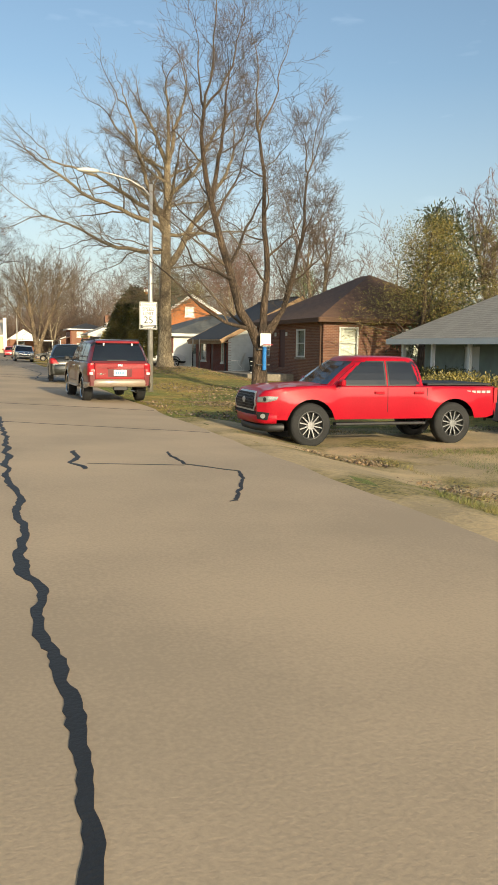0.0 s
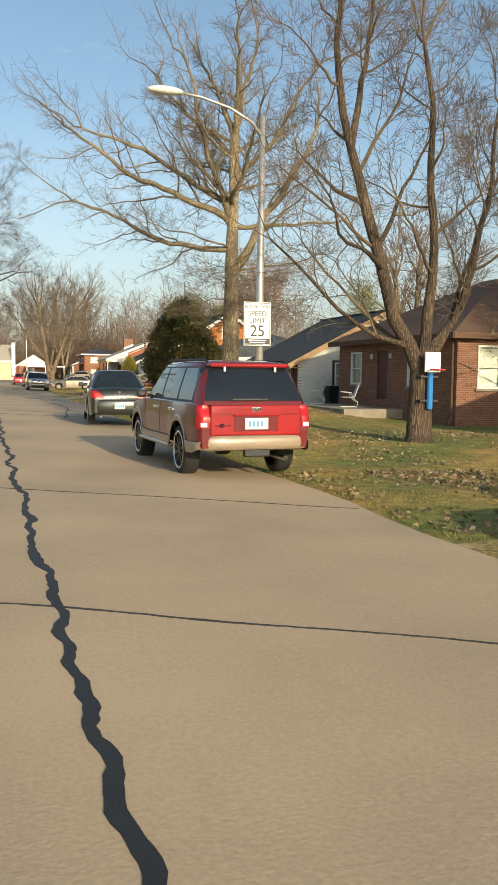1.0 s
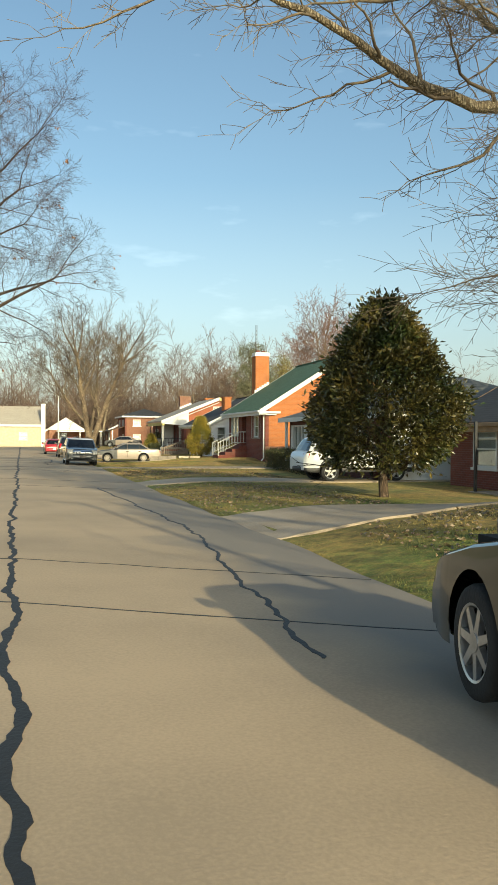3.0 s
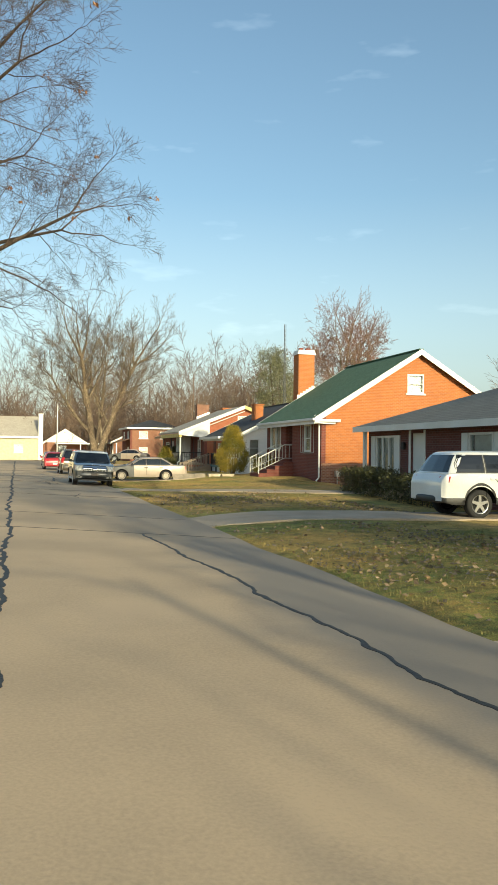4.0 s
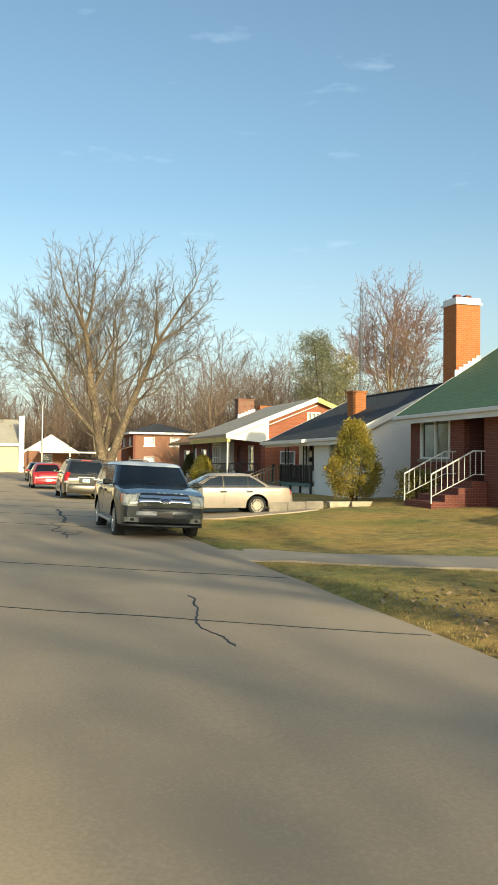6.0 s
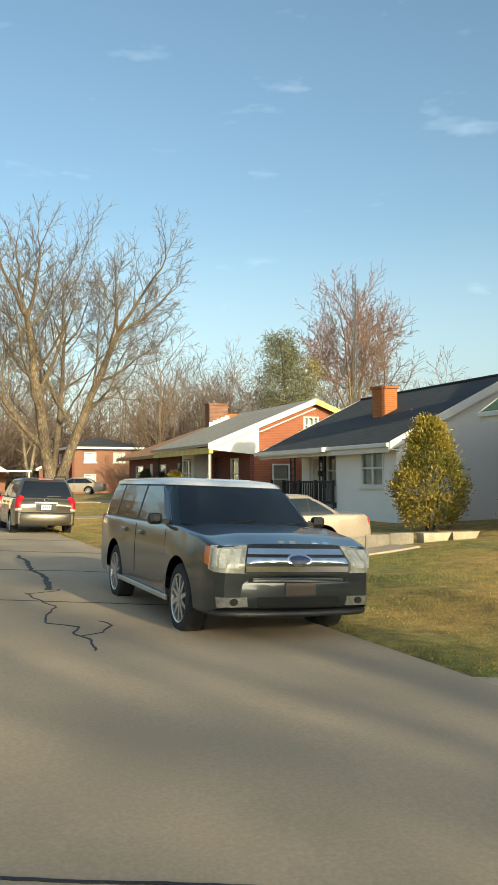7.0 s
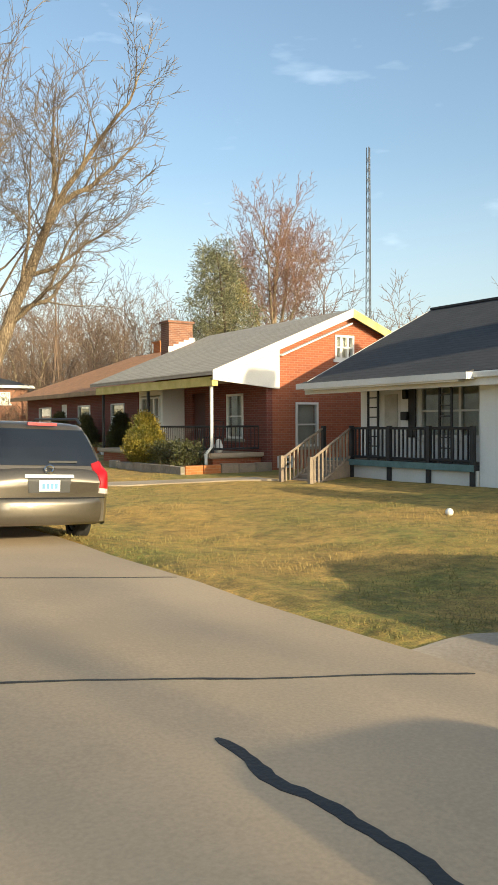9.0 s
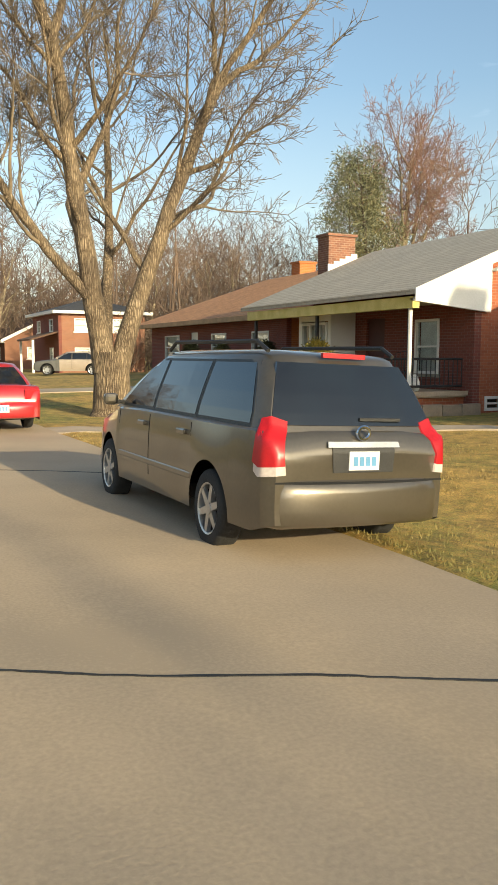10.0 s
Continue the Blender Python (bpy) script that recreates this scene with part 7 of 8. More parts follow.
OVER = dict(height=14, radius=.4, levels=4, seg=(10, 7, 4, 3, 2), kids=(9, 6, 4, 3), fork=(2, 2, 2, 1), start=(.3, .15, .15, .12), angle=(48, 46, 44, 42), ratio=(.4, .45, .45, .5), shape=.45, thin=.43, taper=.28, rmin=.0042,
            wob=(.07, .14, .16, .16, .13), up=(.01, -.01, -.03, -.04, -.03), trunk_taper=.22, fork_len=.3)
over = tree("street_tree", "bare tree overhanging the street with a few dead leaves", -5.2, 77.0, OVER, 33, bark=M_BARK_D,
            stems=[(.05, 0, 0, 0, 0, 12, .42), (2.6, -.9, 0, 0, 4.6, 7.4, .14), (2.4, .6, 0, 0, 5.4, 7.2, .14), (1.9, -1.7, 0, 0, 6.4, 8.0, .13), (1.7, 1.2, 0, 0, 7.4, 7.2, .12), (1.5, -.6, 0, 0, 8.0, 7.6, .11),
                   (1.0, .5, 0, 0, 9.0, 7, .1), (1.2, -1.4, 0, 0, 7.6, 7.6, .11)], twig=M_TWIG_D)
ROUND = dict(MAPLE, kids=(6, 5, 4, 3), rmin=.013, base=(1.5, .3, .27), ratio=(.55, .5, .48, .5), fork=(3, 2, 1, 1), seg=(7, 6, 4, 2, 1))
for x, y, h, k in ((31, 168, 9.5, 3), (25, 172, 9, 8), (12, 172, 9, 2), (-9, 150, 9, 9), (20, 60, 7.5, 14), (28, 52, 8.5, 15), (24, 47, 7, 18), (-8, 118, 10, 16)):
    tree("bare_tree", "bare winter tree behind the houses", x, y, ROUND, 50 + k, stems=[(a, .1, 0, 0, 1.4, h * .68, .22) for a in (-.12, .25)], z=0.0, twig=M_TWIG_RED if k == 15 else M_WOODS)
tree("bare_tree", "tall bare tree with reddish budding twigs behind the houses", 43.0, 157, dict(ROUND, kids=(9, 7, 5, 3), rmin=.018, angle=(50, 46, 42, 40), base=(6.5, .4, .3), start=(.3, .2, .2, .12)), 56,
     stems=[(-.05, 0, 0, 0, 6.0, 10.4, .26), (.25, .1, 0, 0, 6.5, 10.0, .22), (-.28, -.1, 0, 0, 6.5, 9.2, .18), (.52, .1, 0, 0, 7.0, 8.4, .16), (-.55, .1, 0, 0, 7.5, 7.2, .14)], z=0.0, twig=M_TWIG_RED)


# woods at the end of the street and behind the houses
def woods():
    rnd = random.Random(77)
    P = dict(height=12, radius=.2, levels=3, seg=(4, 2, 1, 1), kids=(9, 5, 3), start=(.22, .2, .15), angle=(38, 40, 40), ratio=(.42, .5, .55), shape=.5, thin=.5, taper=.35, rmin=.018, fork=(2, 2, 2), wob=(.06, .1, .1, .08), up=(.03, .1, .06), trunk_taper=.3, fork_len=.42)
    kinds = []
    for k in range(8):
        out = {0: [], 1: [], 2: []}
        if k < 5:
            grow(random.Random(200 + k), Vector((0, 0, 0)), Vector((0, 0, 1)), 10.0, .14, 0, out, P)
        else:
            r2 = random.Random(200 + k)
            for _ in range(6):
                grow(r2, Vector((r2.uniform(-.6, .6), r2.uniform(-.6, .6), 0)), Vector((r2.gauss(0, .4), r2.gauss(0, .4), 1)), r2.uniform(1.8, 3.4), .03, 0, out, dict(P, levels=2, kids=(8, 4), rmin=.016, seg=(2, 1, 1)))
        v, f = sweep(out[0] + out[1] + out[2], lambda r: 5 if r > .09 else 3)
        kinds.append((np.array([tuple(a) for a in v]), np.array(f)))
    vs, fs, n = [], [], 0
    trees = [(rnd.uniform(-45, 75), rnd.uniform(205, 250)) for _ in range(95)] + [(rnd.uniform(38, 62), rnd.uniform(80, 200)) for _ in range(26)] + [(rnd.uniform(20, 42), rnd.uniform(150, 200)) for _ in range(38)]
    bushes = [(rnd.uniform(-30, 60), rnd.uniform(196, 212)) for _ in range(50)] + [(rnd.uniform(18, 44), rnd.uniform(150, 175)) for _ in range(45)] + [(rnd.uniform(-22, 34), rnd.uniform(176, 206)) for _ in range(75)]
    for i, (x, y) in enumerate(trees + bushes):
        v, f = kinds[rnd.randrange(5) if i < len(trees) else 5 + rnd.randrange(3)]
        a, s = rnd.uniform(0, 6.28), rnd.uniform(.8, 1.75) if y > 203 else rnd.uniform(.7, 1.15)
        if i >= len(trees):
            s = rnd.uniform(.9, 1.6) if i < len(trees) + 95 else rnd.uniform(1.8, 2.9)
        c, d = math.cos(a), math.sin(a)
        w = np.stack([(v[:, 0] * c - v[:, 1] * d) * s * 1.1 + x, (v[:, 0] * d + v[:, 1] * c) * s * 1.1 + y, v[:, 2] * s], 1)
        vs.append(w)
        fs.append(f + n)
        n += len(v)
    vs, fs = np.concatenate(vs), np.concatenate(fs)
    me = bpy.data.meshes.new("winter_woods")
    me.vertices.add(len(vs))
    me.vertices.foreach_set("co", vs.astype(np.float32).ravel())
    me.loops.add(fs.size)
    me.loops.foreach_set("vertex_index", fs.astype(np.int32).ravel())
    me.polygons.add(len(fs))
    me.polygons.foreach_set("loop_start", np.arange(0, fs.size, 4, dtype=np.int32))
    me.update(calc_edges=True)
    me.materials.append(M_WOODS)
    tagged(new("winter_woods", me), "bare brown winter woods behind the houses", "woods", kind="stuff")


woods()


# ---- leafy plants ----
def leaf_mat(name, c1, c2):
    m = mat(name, c1, c2, rough=0.45, scale=1.2, fine=6, bump=0, space="world")
    n, l = m.node_tree.nodes, m.node_tree.links
    b = n["Principled BSDF"]
    old = b.inputs["Base Color"].links[0].from_socket
    g = n.new("ShaderNodeNewGeometry")
    hs = n.new("ShaderNodeHueSaturation")
    mp = n.new("ShaderNodeMapRange")
    mp.inputs[3].default_value, mp.inputs[4].default_value = .55, 1.5
    l.new(g.outputs["Random Per Island"], mp.inputs[0])
    l.new(mp.outputs[0], hs.inputs["Value"])
    l.new(old, hs.inputs["Color"])
    l.new(hs.outputs[0], b.inputs["Base Color"])
    return m


M_MAGNOLIA = leaf_mat("glossy dark evergreen leaves", (0.125, 0.095, 0.024), (0.03, 0.046, 0.013))
M_MAGNOLIA.node_tree.nodes["Principled BSDF"].inputs["Roughness"].default_value = 0.32
M_ARBOR = leaf_mat("golden green arborvitae", (0.36, 0.265, 0.035), (0.13, 0.125, 0.022))
M_HEDGE = leaf_mat("hedge leaves", (0.09, 0.085, 0.025), (0.045, 0.05, 0.017))
M_PINE = leaf_mat("pine needles", (0.07, 0.085, 0.035), (0.04, 0.055, 0.025))
M_YLEAF = leaf_mat("yellow green ivy leaves", (0.3, 0.23, 0.05), (0.13, 0.12, 0.035))
M_GREENPINE = leaf_mat("light green needles", (0.2, 0.22, 0.08), (0.11, 0.13, 0.05))
M_TANPINE = leaf_mat("tan green needles", (0.17, 0.165, 0.08), (0.1, 0.105, 0.055))
M_DEADLEAF = leaf_mat("dead leaves", (0.3, 0.13, 0.045), (0.2, 0.09, 0.035))


def leaves(name, points, size, material, parent, seed, droop=.3, long=2.0):
    """Folded leaf blades: two faces each, at the points with their outward direction."""
    rnd = random.Random(seed)
    verts, faces = [], []
    for p, nrm in points:
        d = Vector((nrm.x + rnd.gauss(0, .6), nrm.y + rnd.gauss(0, .6), nrm.z + rnd.gauss(0, .6) - droop))
        if d.length < .01:
            continue
        d.normalize()
        s = d.cross(Vector((rnd.gauss(0, 1), rnd.gauss(0, 1), rnd.gauss(0, 1))))
        if s.length < .01:
            continue
        s.normalize()
        u = d.cross(s)
        L = size * rnd.uniform(.65, 1.3)
        w = L / long
        b = len(verts)
        verts += [p, p + d * L * .5 + s * w * .5 + u * w * .18, p + d * L, p + d * L * .5 - s * w * .5 + u * w * .18]
        faces += [(b, b + 1, b + 2), (b, b + 2, b + 3)]
    return pyd(name, verts, faces, material, parent)


def blob_points(rnd, n, shape, clumps, spread):
    """Points in clumps near the surface that shape(u, v) -> (point, outward) gives."""
    pts = []
    for _ in range(clumps):
        c, o = shape(rnd.random(), rnd.random())
        c = c - o * abs(rnd.gauss(0, spread * 1.3))
        for _ in range(n // clumps):
            q = Vector((rnd.gauss(0, 1), rnd.gauss(0, 1), rnd.gauss(0, 1)))
            pts.append((c + q * spread, (o + q * .5).normalized()))
    return pts


def round_shape(rx, ry, h, z0, power=1.0, top=.15):
    def f(u, v):
        a = 2 * math.pi * u
        k = v ** .85
        lump = 1 + .2 * noise.noise((math.cos(a) * 1.7, math.sin(a) * 1.7, k * 4 + rx)) + .12 * noise.noise((math.cos(a) * 4, math.sin(a) * 4, k * 9))
        prof = lump * (math.sin(min(1, (k * .92 + .12)) * math.pi) ** power if k < .35 else (1 - (k - .35) / .65 * (1 - top)) ** .8)
        p = Vector((math.cos(a) * rx * prof, math.sin(a) * ry * prof, z0 + h * k))
        return p, Vector((math.cos(a), math.sin(a), .25 + k * .5)).normalized()
    return f


def magnolia(x, y):
    o = empty("evergreen_tree", x, y, ground_z(x, y) - .05, 0, "dense dark evergreen tree with glossy leaves, on a short bare stem", "tree")
    rnd = random.Random(8)
    out = {0: [], 1: [], 2: []}
    P = dict(levels=2, seg=(8, 5, 3), kids=(40, 7), start=(.08, .3), angle=(75, 45), ratio=(.42, .45), shape=.75, thin=.35, taper=.3, rmin=.01, fork=(0,), wob=(.08, .12, .12), up=(.03, .06, .04), trunk_taper=.15)
    grow(rnd, Vector((0, 0, 0)), Vector((0, 0, 1)), 5.0, .13, 0, out, P)
    v, f = sweep(out[0] + out[1] + out[2], lambda r: 6 if r > .05 else 3)
    pyd("trunk", v, f, M_BARK_D, o, smooth=True)
    leaves("crown", blob_points(rnd, 38000, round_shape(1.9, 1.9, 4.0, .95, .6, .08), 950, .14), .145, M_MAGNOLIA, o, 3, droop=.1, long=2.3)
    return o


magnolia(8.9, 63.2)


def arbor(x, y, h, r, label, seed, m=None):
    z = ground_z(x, y) - .03
    o = empty("shrub", x, y, z, 0, label, "shrub", "evergreen shrubs")
    rnd = random.Random(seed)
    for k in range(5):
        bm = bmesh.new()
        a = k * 1.26
        tube(bm, [(math.cos(a) * .08, math.sin(a) * .08, 0), (math.cos(a) * r * .4, math.sin(a) * r * .4, h * .5)], [.035, .012], 6)
        part("stem", bm, M_BARK_D, o)
    leaves("foliage", blob_points(rnd, 21000, round_shape(r, r, h * .92, .22, .5, .12), 800, .085), .085, m or M_ARBOR, o, seed, droop=-.5, long=2.6)
    return o


arbor(12.16, 100.2, 2.85, .88, "golden green cone-shaped arborvitae beside the low wall", 4)


def hedge(x0, x1, y0, y1, h, label, seed, n=5000, m=None):
    cx, cy = (x0 + x1) / 2, (y0 + y1) / 2
    z = ground_z(cx, cy) - .05
    o = empty("hedge", cx, cy, z, 0, label, "hedge", "clipped hedges")
    rnd = random.Random(seed)
    rx, ry = (x1 - x0) / 2, (y1 - y0) / 2
    def f(u, v):
        while True:
            q = Vector((rnd.uniform(-1, 1), rnd.uniform(-1, 1), rnd.uniform(0, 1)))
            mx = max(abs(q.x), abs(q.y), abs(q.z))
            if mx > .8:
                break
        ax = max((abs(q.x), 0), (abs(q.y), 1), (q.z, 2))[1]
        nrm = Vector((0, 0, 1)) if ax == 2 else Vector((math.copysign(1, q.x), 0, .2)) if ax == 0 else Vector((0, math.copysign(1, q.y), .2))
        return Vector((q.x * rx, q.y * ry, .08 + q.z * h)), nrm
    for k in range(8):
        bm = bmesh.new()
        sx, sy = rnd.uniform(-rx, rx) * .7, rnd.uniform(-ry, ry) * .8
        tube(bm, [(sx, sy, 0), (sx * 1.1, sy * 1.05, h * .7)], [.02, .008], 5)
        part("stem", bm, M_BARK_D, o)
    leaves("foliage", blob_points(rnd, n, f, 420, .065), .075, m or M_HEDGE, o, seed, droop=-.2, long=1.8)
    return o


hedge(11.4, 12.5, 79.2, 82.2, .85, "clipped dark hedge before the small ranch house", 6, 9000)
hedge(11.4, 12.5, 75.2, 78.6, .85, "clipped dark hedge before the small ranch house", 7, 7000)
hedge(12.7, 13.8, 97.2, 98.2, .9, "small clipped shrub beside the brick steps", 9, 3000, M_ARBOR)
hedge(11.25, 12.2, 116.9, 118.9, .85, "low clipped shrub before the brick porch", 10, 4000, M_HEDGE)
hedge(14.4, 16.0, 36.0, 40.5, 1.15, "untidy shrubs before the low house", 12, 6000, M_HEDGE)
hedge(12.5, 14.5, 30.0, 35.0, 1.2, "yellow-green shrub behind the pickup truck", 13, 6000, M_YLEAF)


def evergreen(x, y, h, r, m, label, seed, n=7000, size=.22, spread=1.0):
    o = empty("evergreen_tree", x, y, 0, 0, label, "tree", "evergreens behind the houses")
    rnd = random.Random(seed)
    out = {0: [], 1: [], 2: []}
    P = dict(levels=2, seg=(8, 5, 3), kids=(34, 7), start=(.2, .3), angle=(72, 45), ratio=(.32 * spread, .42), shape=.95 / spread ** .5, thin=.35, taper=.3, rmin=.012, fork=(0,), wob=(.06, .1, .1), up=(.02, .05, .03), trunk_taper=.15)
    grow(rnd, Vector((0, 0, 0)), Vector((0, 0, 1)), h, .2, 0, out, P)
    v, f = sweep(out[0] + out[1] + out[2], lambda r_: 6 if r_ > .05 else 3)
    pyd("trunk", v, f, M_BARK_D, o, smooth=True)
    tips = [b[-1 - (i % 2)][0] for i, b in enumerate(out[2])]
    pts = []
    while len(pts) < n:
        c = tips[rnd.randrange(len(tips))]
        q = Vector((rnd.gauss(0, 1), rnd.gauss(0, 1), rnd.gauss(0, 1)))
        pts.append((c + q * r * .1, q.normalized()))
    leaves("crown", pts, size, m, o, seed, droop=.0, long=3.0 if size < .3 else 7.0)
    return o


evergreen(18.2, 44.2, 6.6, 3.4, M_YLEAF, "bare tree wrapped in yellow-green ivy", 31, 20000, .085, 1.45)
evergreen(23.5, 43.5, 9.6, 4.0, M_YLEAF, "tall tree wrapped in yellow-green ivy", 32, 26000, .1, 1.3)
evergreen(27.5, 81, 8.2, 2.2, M_GREENPINE, "light green pine behind the sided house", 37, 5000, .34)
evergreen(20.3, 46, 7.4, 2.5, M_PINE, "dark green evergreen beside the brick house", 33)
evergreen(27.5, 140, 12.5, 2.4, M_TANPINE, "tan-green pine behind the porch house", 34, 9000, .34)
evergreen(31, 146, 13, 2.4, M_TANPINE, "tan-green pine behind the porch house", 35, 9000, .34)
_r = random.Random(4)
_tips = [v.co.copy() for k in over.children if k.name.startswith("crown") for v in k.data.vertices if v.co.x > 3.0]
_hang = [_r.choice(_tips) for _ in range(34)]
leaves("dead_leaves", [(q + Vector((_r.gauss(0, .05), _r.gauss(0, .05), -.06)), Vector((0, 0, -1))) for q in _hang for _ in range(4)], .1, M_DEADLEAF, over, 5, long=1.5)
evergreen(34.5, 150, 12, 3.2, M_YLEAF, "evergreen with tan-brown foliage", 36)


# fallen leaves on the verges
M_LITTER = leaf_mat("fallen oak leaves", (0.27, 0.18, 0.1), (0.13, 0.11, 0.065))
def litter(spots, seed):
    rnd = random.Random(seed)
    pts = []
    for x0, x1, y0, y1, n in spots:
        for _ in range(n):
            x, y = rnd.uniform(x0, x1), rnd.uniform(y0, y1)
            if noise.noise((x * .5, y * .3, 4)) + .35 * noise.noise((x * 2, y * 1.4, 9)) < rnd.uniform(-.45, .45):
                continue
            z = ground_z(x, y) + .035 * noise.noise((x * .7, y * .7, 0)) + .012 * noise.noise((x * 3, y * 3, 5))
            a = rnd.uniform(0, 6.28)
            pts.append((Vector((x, y, z + .02)), Vector((math.cos(a) * 2.5, math.sin(a) * 2.5, rnd.uniform(.0, .5)))))
    ob = leaves("leaf_litter", pts, .075, M_LITTER, None, seed, droop=.0, long=1.6)
    tagged(ob, "fallen brown leaves scattered over the verge", "leaves", kind="stuff")


litter([(4.1, 8, 60.5, 70, 2500), (4.1, 10, 73.5, 83, 4000), (4.1, 8, 29.8, 35, 5000), (6, 13, 36, 44, 3500), (5, 13, 50, 56.5, 6000), (5.3, 6.4, 20.6, 22.2, 1500), (5.0, 6.3, 23.6, 25.2, 1200), (6.5, 12, 28.2, 29.6, 2200)], 12)


# ---- street lamp with its speed sign ----
lamp_o = empty("street_lamp", 5.38, 39.92, ground_z(5.38, 39.92), 0, "galvanised street lamp post with curved arm", "street lamp")
bm = bmesh.new()
tube(bm, [(0, 0, -.1), (0, 0, 3), (0.02, 0, 6.95)], [.1, .085, .055], 14)
part("post", bm, M_GALV, lamp_o, smooth=True)
bm = bmesh.new()
tube(bm, [(0, 0, 6.55), (-.25, 0, 6.82), (-.7, .02, 7.05), (-1.3, .03, 7.2), (-1.75, .04, 7.25)], [.035, .035, .03, .03, .028], 8)
part("arm", bm, M_GALV, lamp_o, smooth=True)
bm = bmesh.new()
bmesh.ops.create_uvsphere(bm, u_segments=18, v_segments=10, radius=1, matrix=Matrix.LocRotScale((-2.05, .05, 7.26), None, (.38, .14, .085)))
part("lamp_head", bm, M_METAL_W, lamp_o, smooth=True)

M_SIGN = mat("sign white sheeting", (0.72, 0.72, 0.68), (0.62, 0.62, 0.58), rough=0.4, bump=0.02)
M_INK = plain("sign black ink", (0.015, 0.015, 0.015), rough=0.5)


def words(text, size, loc, parent, m, rot=(90, 0, 0)):
    c = bpy.data.curves.new("lettering", "FONT")
    c.body, c.size, c.align_x, c.align_y, c.extrude = text, size, "CENTER", "CENTER", .0015
    ob = new("lettering", c)
    ob.data.materials.append(m)
    ob.parent = parent
    ob.matrix_basis = pose(*loc, *rot)
    return ob


SX, SZ, SW, SH = 5.28, 2.02, .6, .92
sign = empty("speed_limit_sign", SX, 39.76, SZ, 0, "white speed limit 25 sign with black letters", "traffic sign")
boxes("sign_plate", [(-SW / 2, SW / 2, -.004, .004, 0, SH)], M_SIGN, sign, bev=.002)
boxes("sign_border", [(-SW / 2 + .015, SW / 2 - .015, -.0065, -.0045, .015, .027), (-SW / 2 + .015, SW / 2 - .015, -.0065, -.0045, SH - .027, SH - .015),
                      (-SW / 2 + .015, -SW / 2 + .027, -.0065, -.0045, .027, SH - .027), (SW / 2 - .027, SW / 2 - .015, -.0065, -.0045, .027, SH - .027)], M_INK, sign)
boxes("lower_panel", [(-SW / 2 + .03, SW / 2 - .03, -.007, -.0045, .035, .15)], M_INK, sign)
boxes("lower_panel_bars", [(-.2, .2, -.009, -.0075, .1, .125), (-.17, .17, -.009, -.0075, .055, .08)], M_SIGN, sign)
words("LEXINGTON", .1, (0, -.008, .82), sign, M_INK)
words("SPEED", .155, (0, -.008, .67), sign, M_INK)
words("LIMIT", .155, (0, -.008, .52), sign, M_INK)
words("25", .34, (0, -.008, .3), sign, M_INK)
boxes("bracket", [(-.03, .28, .005, .08, .2, .23), (-.03, .28, .005, .08, .7, .73)], M_GALV, sign)

# toy basketball hoop at the tree
hoop = empty("toy_hoop", 9.45, 39.75, ground_z(9.45, 39.75), 0, "toy basketball hoop strapped to the tree trunk", "toy hoop")
M_BLUE = plain("blue plastic", (0.03, 0.2, 0.55), rough=.4)
M_TOYRED = plain("red plastic", (0.5, 0.05, 0.06), rough=.4)
bm = bmesh.new()
tube(bm, [(0, 0, .78), (0, 0, 1.75)], .07, 10)
part("post", bm, M_BLUE, hoop)
boxes("backboard", [(-.2, .2, -.12, -.07, 1.62, 2.08)], M_WHITE, hoop, bev=.02)
bm = bmesh.new()
tube(bm, [(.02 + math.cos(a) * .16, -.3 + math.sin(a) * .16, 1.68) for a in (i * math.pi / 10 for i in range(21))], .018, 6)
part("rim", bm, M_TOYRED, hoop)
for z_ in (.95, 1.5):
    boxes("strap", [(-.25, .2, -.02, .32, z_, z_ + .04)], M_PLASTIC, hoop)


def patio_chair(x, y, z, rz):
    o = empty("patio_chair", x, y, z, rz, "white metal patio chair with pale sling seat", "chair", "chairs on the porch")
    for s in (-.27, .27):
        bm = bmesh.new()
        tube(bm, [(s, .3, .02), (s, -.28, .02), (s, -.33, .2), (s, -.1, .42), (s, -.05, .6), (s, .3, .62)], .016, 6)
        part("frame", bm, M_METAL_W, o)
    boxes("seat", [(-.25, .25, -.2, .3, .4, .42)], M_SIDING, o, bev=.005)
    bm = bmesh.new()
    hexa(bm, [(-.25, -.2, .4), (.25, -.2, .4), (.25, -.17, .4), (-.25, -.17, .4), (-.25, -.42, 1.0), (.25, -.42, 1.0), (.25, -.39, 1.0), (-.25, -.39, 1.0)])
    part("backrest", bm, M_SIDING, o)


patio_chair(13.7, 57.0, .12, 60)
patio_chair(13.7, 53.6, .12, 75)

# low retaining wall with two planter troughs
lw = empty("garden_wall", 0, 0, 0, 0, "low pale stone garden wall", "garden wall")
for i in range(3):
    boxes("wall_block", [(8.2 + .6 * i, 8.795 + .6 * i, 97.75, 98.0, ground_z(8.5 + .6 * i, 97.9) - .1, .22 + .015 * i)], M_STONE, lw, bev=.02)
for i, xx in enumerate((10.12, 10.88)):
    bm = bmesh.new()
    zz = ground_z(xx, 97.8)
    hexa(bm, [(xx + .05, 97.62, zz - .05), (xx + .6, 97.62, zz - .05), (xx + .6, 97.82, zz - .05), (xx + .05, 97.82, zz - .05), (xx, 97.57, .24), (xx + .72, 97.57, .24), (xx + .72, 97.87, .24), (xx, 97.87, .24)])
    tagged(part("planter", bm, M_TROUGH), "pale concrete planter trough on the lawn", "planter", "planters")

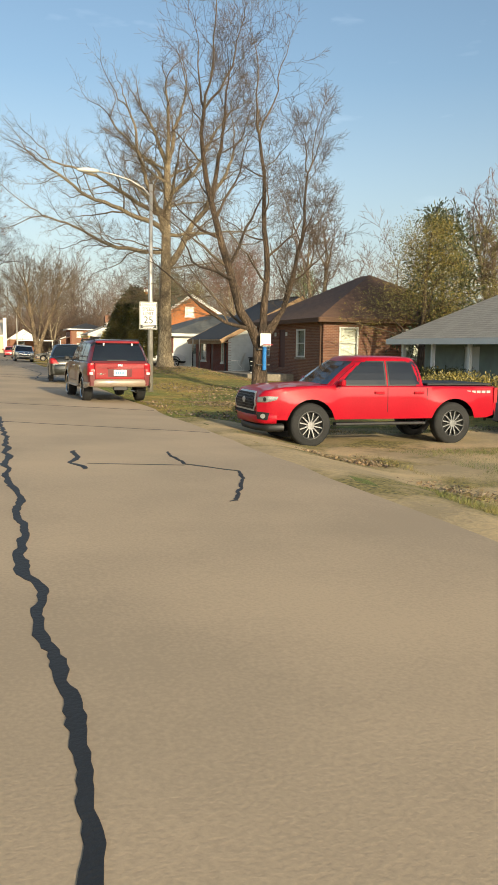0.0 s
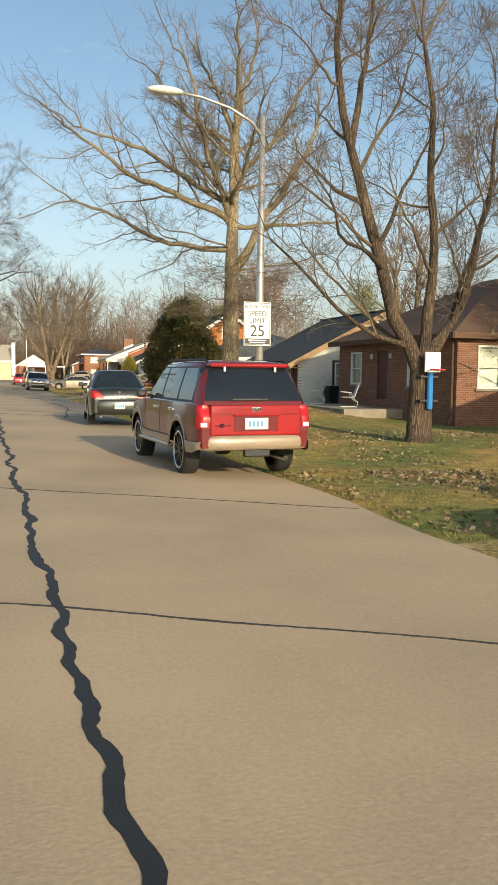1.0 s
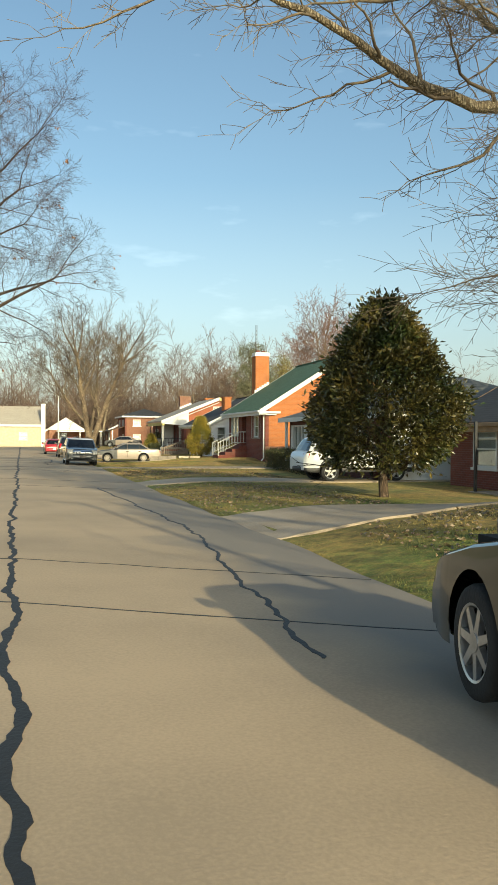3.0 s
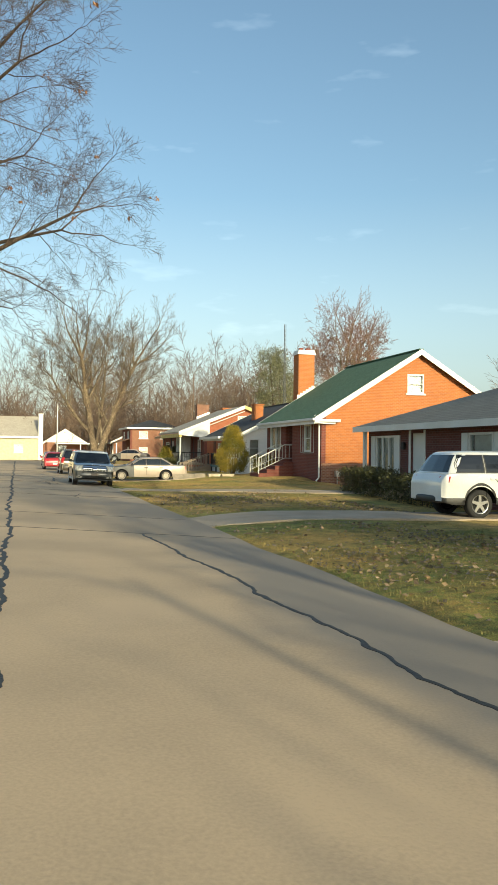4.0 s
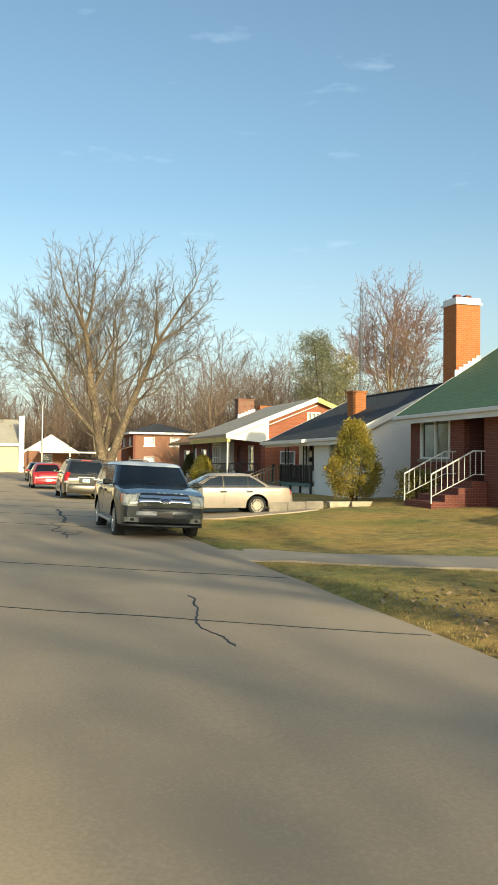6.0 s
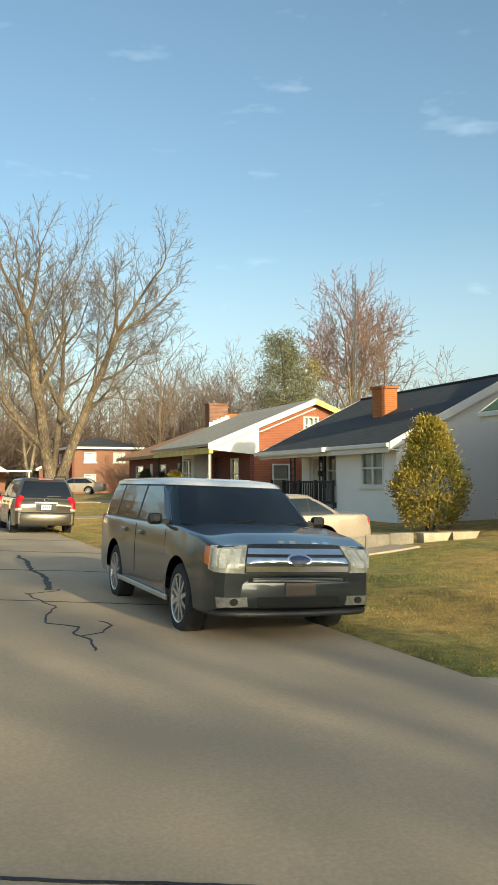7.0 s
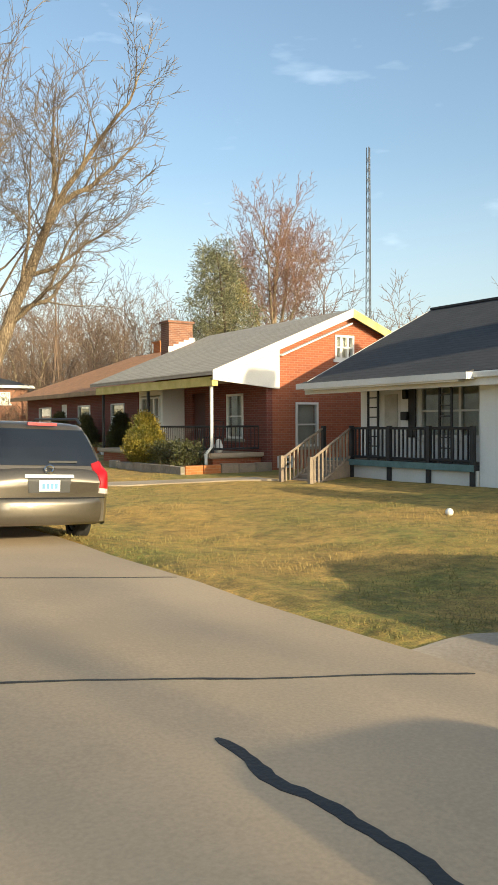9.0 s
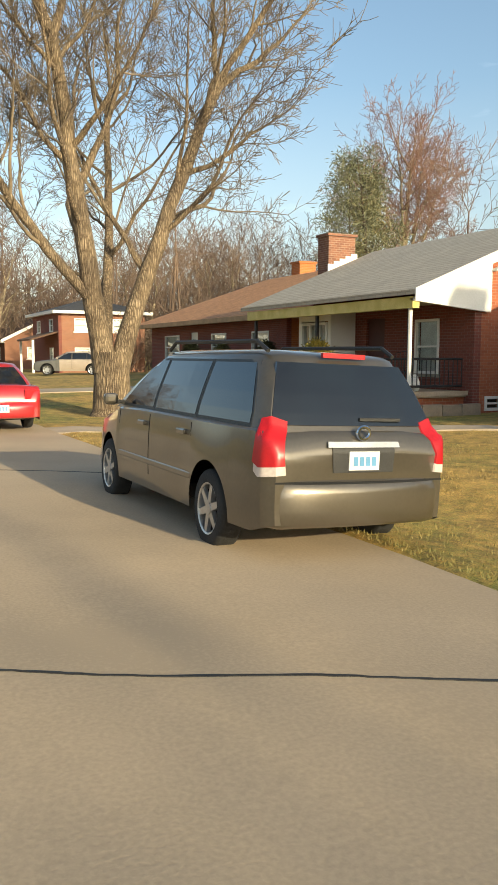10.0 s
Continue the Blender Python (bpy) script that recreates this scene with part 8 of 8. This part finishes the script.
ball = bmesh.new()
bmesh.ops.create_uvsphere(ball, u_segments=16, v_segments=10, radius=.065)
b_ = part("ball", ball, M_WHITE, smooth=True)
b_.matrix_basis = pose(9.75, 105.17, ground_z(9.75, 105.17) + .055)
tagged(b_, "dirty white ball lying on the lawn", "ball")

# antenna mast behind the green roof
mast = empty("antenna_mast", 22.2, 121, 0, 0, "thin lattice antenna mast behind the houses", "antenna")
bm = bmesh.new()
for a in range(3):
    c, s = math.cos(a * 2.1) * .15, math.sin(a * 2.1) * .15
    tube(bm, [(c, s, 0), (c * .5, s * .5, 12.5)], .02, 5)
for i in range(30):
    z_ = .4 * i + .2
    k = 1 - .5 * z_ / 12.5
    for a in range(3):
        tube(bm, [(math.cos(a * 2.1) * .15 * k, math.sin(a * 2.1) * .15 * k, z_), (math.cos(a * 2.1 + 2.1) * .15 * k, math.sin(a * 2.1 + 2.1) * .15 * k, z_ + .35)], .01, 4, cap=False)
part("lattice", bm, M_SATIN_D, mast)
# thin utility pole down the street
pole = empty("utility_pole", 5.2, 165, 0, 0, "pale slender lamp pole far down the street", "pole")
bm = bmesh.new()
tube(bm, [(0, 0, 0), (0, 0, 7.5)], [.11, .08], 10)
part("post", bm, M_GALV, pole)


# wheeled bins beside the sided gable
def wheeled_bin(x, y, rz, m, label):
    z = ground_z(x, y)
    o = empty("wheeled_bin", x, y, z, rz, label, "bin", "wheeled bins")
    bm = bmesh.new()
    hexa(bm, [(-.2, -.24, .08), (.2, -.24, .08), (.2, .24, .08), (-.2, .24, .08), (-.28, -.32, .98), (.28, -.32, .98), (.28, .32, .98), (-.28, .32, .98)])
    bmesh.ops.bevel(bm, geom=bm.edges[:], offset=.03, segments=2, affect="EDGES")
    part("body", bm, m, o)
    boxes("lid", [(-.3, .3, -.35, .36, .98, 1.05)], m, o, bev=.025)
    for s in (-.24, .24):
        bm = bmesh.new()
        tube(bm, [(s - .03, .26, .12), (s + .03, .26, .12)], .12, 14)
        part("wheel", bm, M_TYRE, o)


M_BIN = plain("dark green black plastic", (0.02, 0.025, 0.024), rough=.5)
wheeled_bin(15.95, 60.7, 6, M_BIN, "black plastic wheeled bin beside the sided house")
wheeled_bin(16.65, 60.75, -5, M_BLUE, "blue plastic wheeled bin beside the sided house")


# raised bed before the porch, edged with brick and grey timber blocks
bed = empty("flower_bed", 0, 0, 0, 0, "raised flower bed edged with orange brick and grey timber", "flower bed")
zb_ = ground_z(11.4, 118)
boxes("soil", [(11.12, 12.28, 116.42, 121.2, zb_ - .2, zb_ + .2)], M_SOIL, bed, bev=.03)
rnd_b = random.Random(3)
for i in range(8):
    y_ = 116.3 + .62 * i
    boxes("edging_block", [(10.98, 11.12, y_, y_ + .6, zb_ - .2, zb_ + .24 + rnd_b.uniform(-.02, .02))], M_STONE, bed, bev=.015)
for i in range(5):
    x_ = 11.13 + .6 * i
    boxes("edging_block", [(x_, x_ + .58, 116.28, 116.42, zb_ - .2, zb_ + .26 + rnd_b.uniform(-.02, .02))], M_BRICK_O if i < 2 else M_WOOD, bed, bev=.015)
arbor(11.75, 120.1, 1.65, .6, "ragged golden upright shrub in the raised bed", 71)

# porch furniture
def metal_chair(x, y, z, rz):
    o = empty("porch_chair", x, y, z, rz, "dark wrought metal chair on the brick porch", "chair", "porch furniture")
    for sx in (-.22, .22):
        for sy in (-.2, .2):
            bm = bmesh.new()
            tube(bm, [(sx, sy, 0), (sx, sy, .44)], .014, 6)
            part("leg", bm, M_BLACK, o)
    boxes("seat", [(-.25, .25, -.24, .24, .44, .47)], M_BLACK, o, bev=.01)
    bm = bmesh.new()
    tube(bm, [(-.24, .22, .46), (-.24, .3, .95), (0, .32, 1.0), (.24, .3, .95), (.24, .22, .46)], .014, 6)
    for k in (-.12, 0, .12):
        tube(bm, [(k, .22, .46), (k, .31, .97)], .009, 5)
    part("backrest", bm, M_BLACK, o)


metal_chair(13.4, 118.6, .55, -60)
metal_chair(13.4, 122.6, .55, -110)
jar = empty("lidded_jar", 12.75, 117.15, .56, 0, "white lidded jar standing on the porch edge", "jar")
bm = bmesh.new()
tube(bm, [(0, 0, 0), (0, 0, .06), (0, 0, .2), (0, 0, .3), (0, 0, .34)], [.09, .12, .13, .1, .07], 14)
part("body", bm, M_WHITE, jar, smooth=True)
bm = bmesh.new()
tube(bm, [(0, 0, .34), (0, 0, .37), (0, 0, .42)], [.09, .08, .02], 14)
part("lid", bm, M_WHITE, jar, smooth=True)


# flower pots and small conical shrubs before the long ranch
def flower_pot(x, y, m):
    o = empty("flower_pot", x, y, ground_z(x, y), 0, "flower pot with a withered plant before the ranch house", "flower pot", "flower pots")
    bm = bmesh.new()
    tube(bm, [(0, 0, 0), (0, 0, .24), (0, 0, .25), (0, 0, .3)], [.11, .16, .19, .19], 14)
    part("pot", bm, m, o)
    r = random.Random(int(y * 10))
    leaves("plant", [(Vector((r.gauss(0, .08), r.gauss(0, .08), .3 + r.random() * .25)), Vector((r.gauss(0, 1), r.gauss(0, 1), 1)).normalized()) for _ in range(60)], .14, M_YLEAF, o, int(y))


for i, m_ in enumerate((M_WHITE, M_BRICK_O, M_WHITE, M_STONE, M_BRICK_O, M_WHITE)):
    flower_pot(14.3 + .1 * (i % 2), 129.4 + 1.1 * i, m_)
for y_, h_ in ((128.9, 1.7), (132.9, 1.5), (136.4, 1.6)):
    arbor(14.9, y_, h_, .5, "dark green conical shrub before the ranch house", int(y_), M_HEDGE)
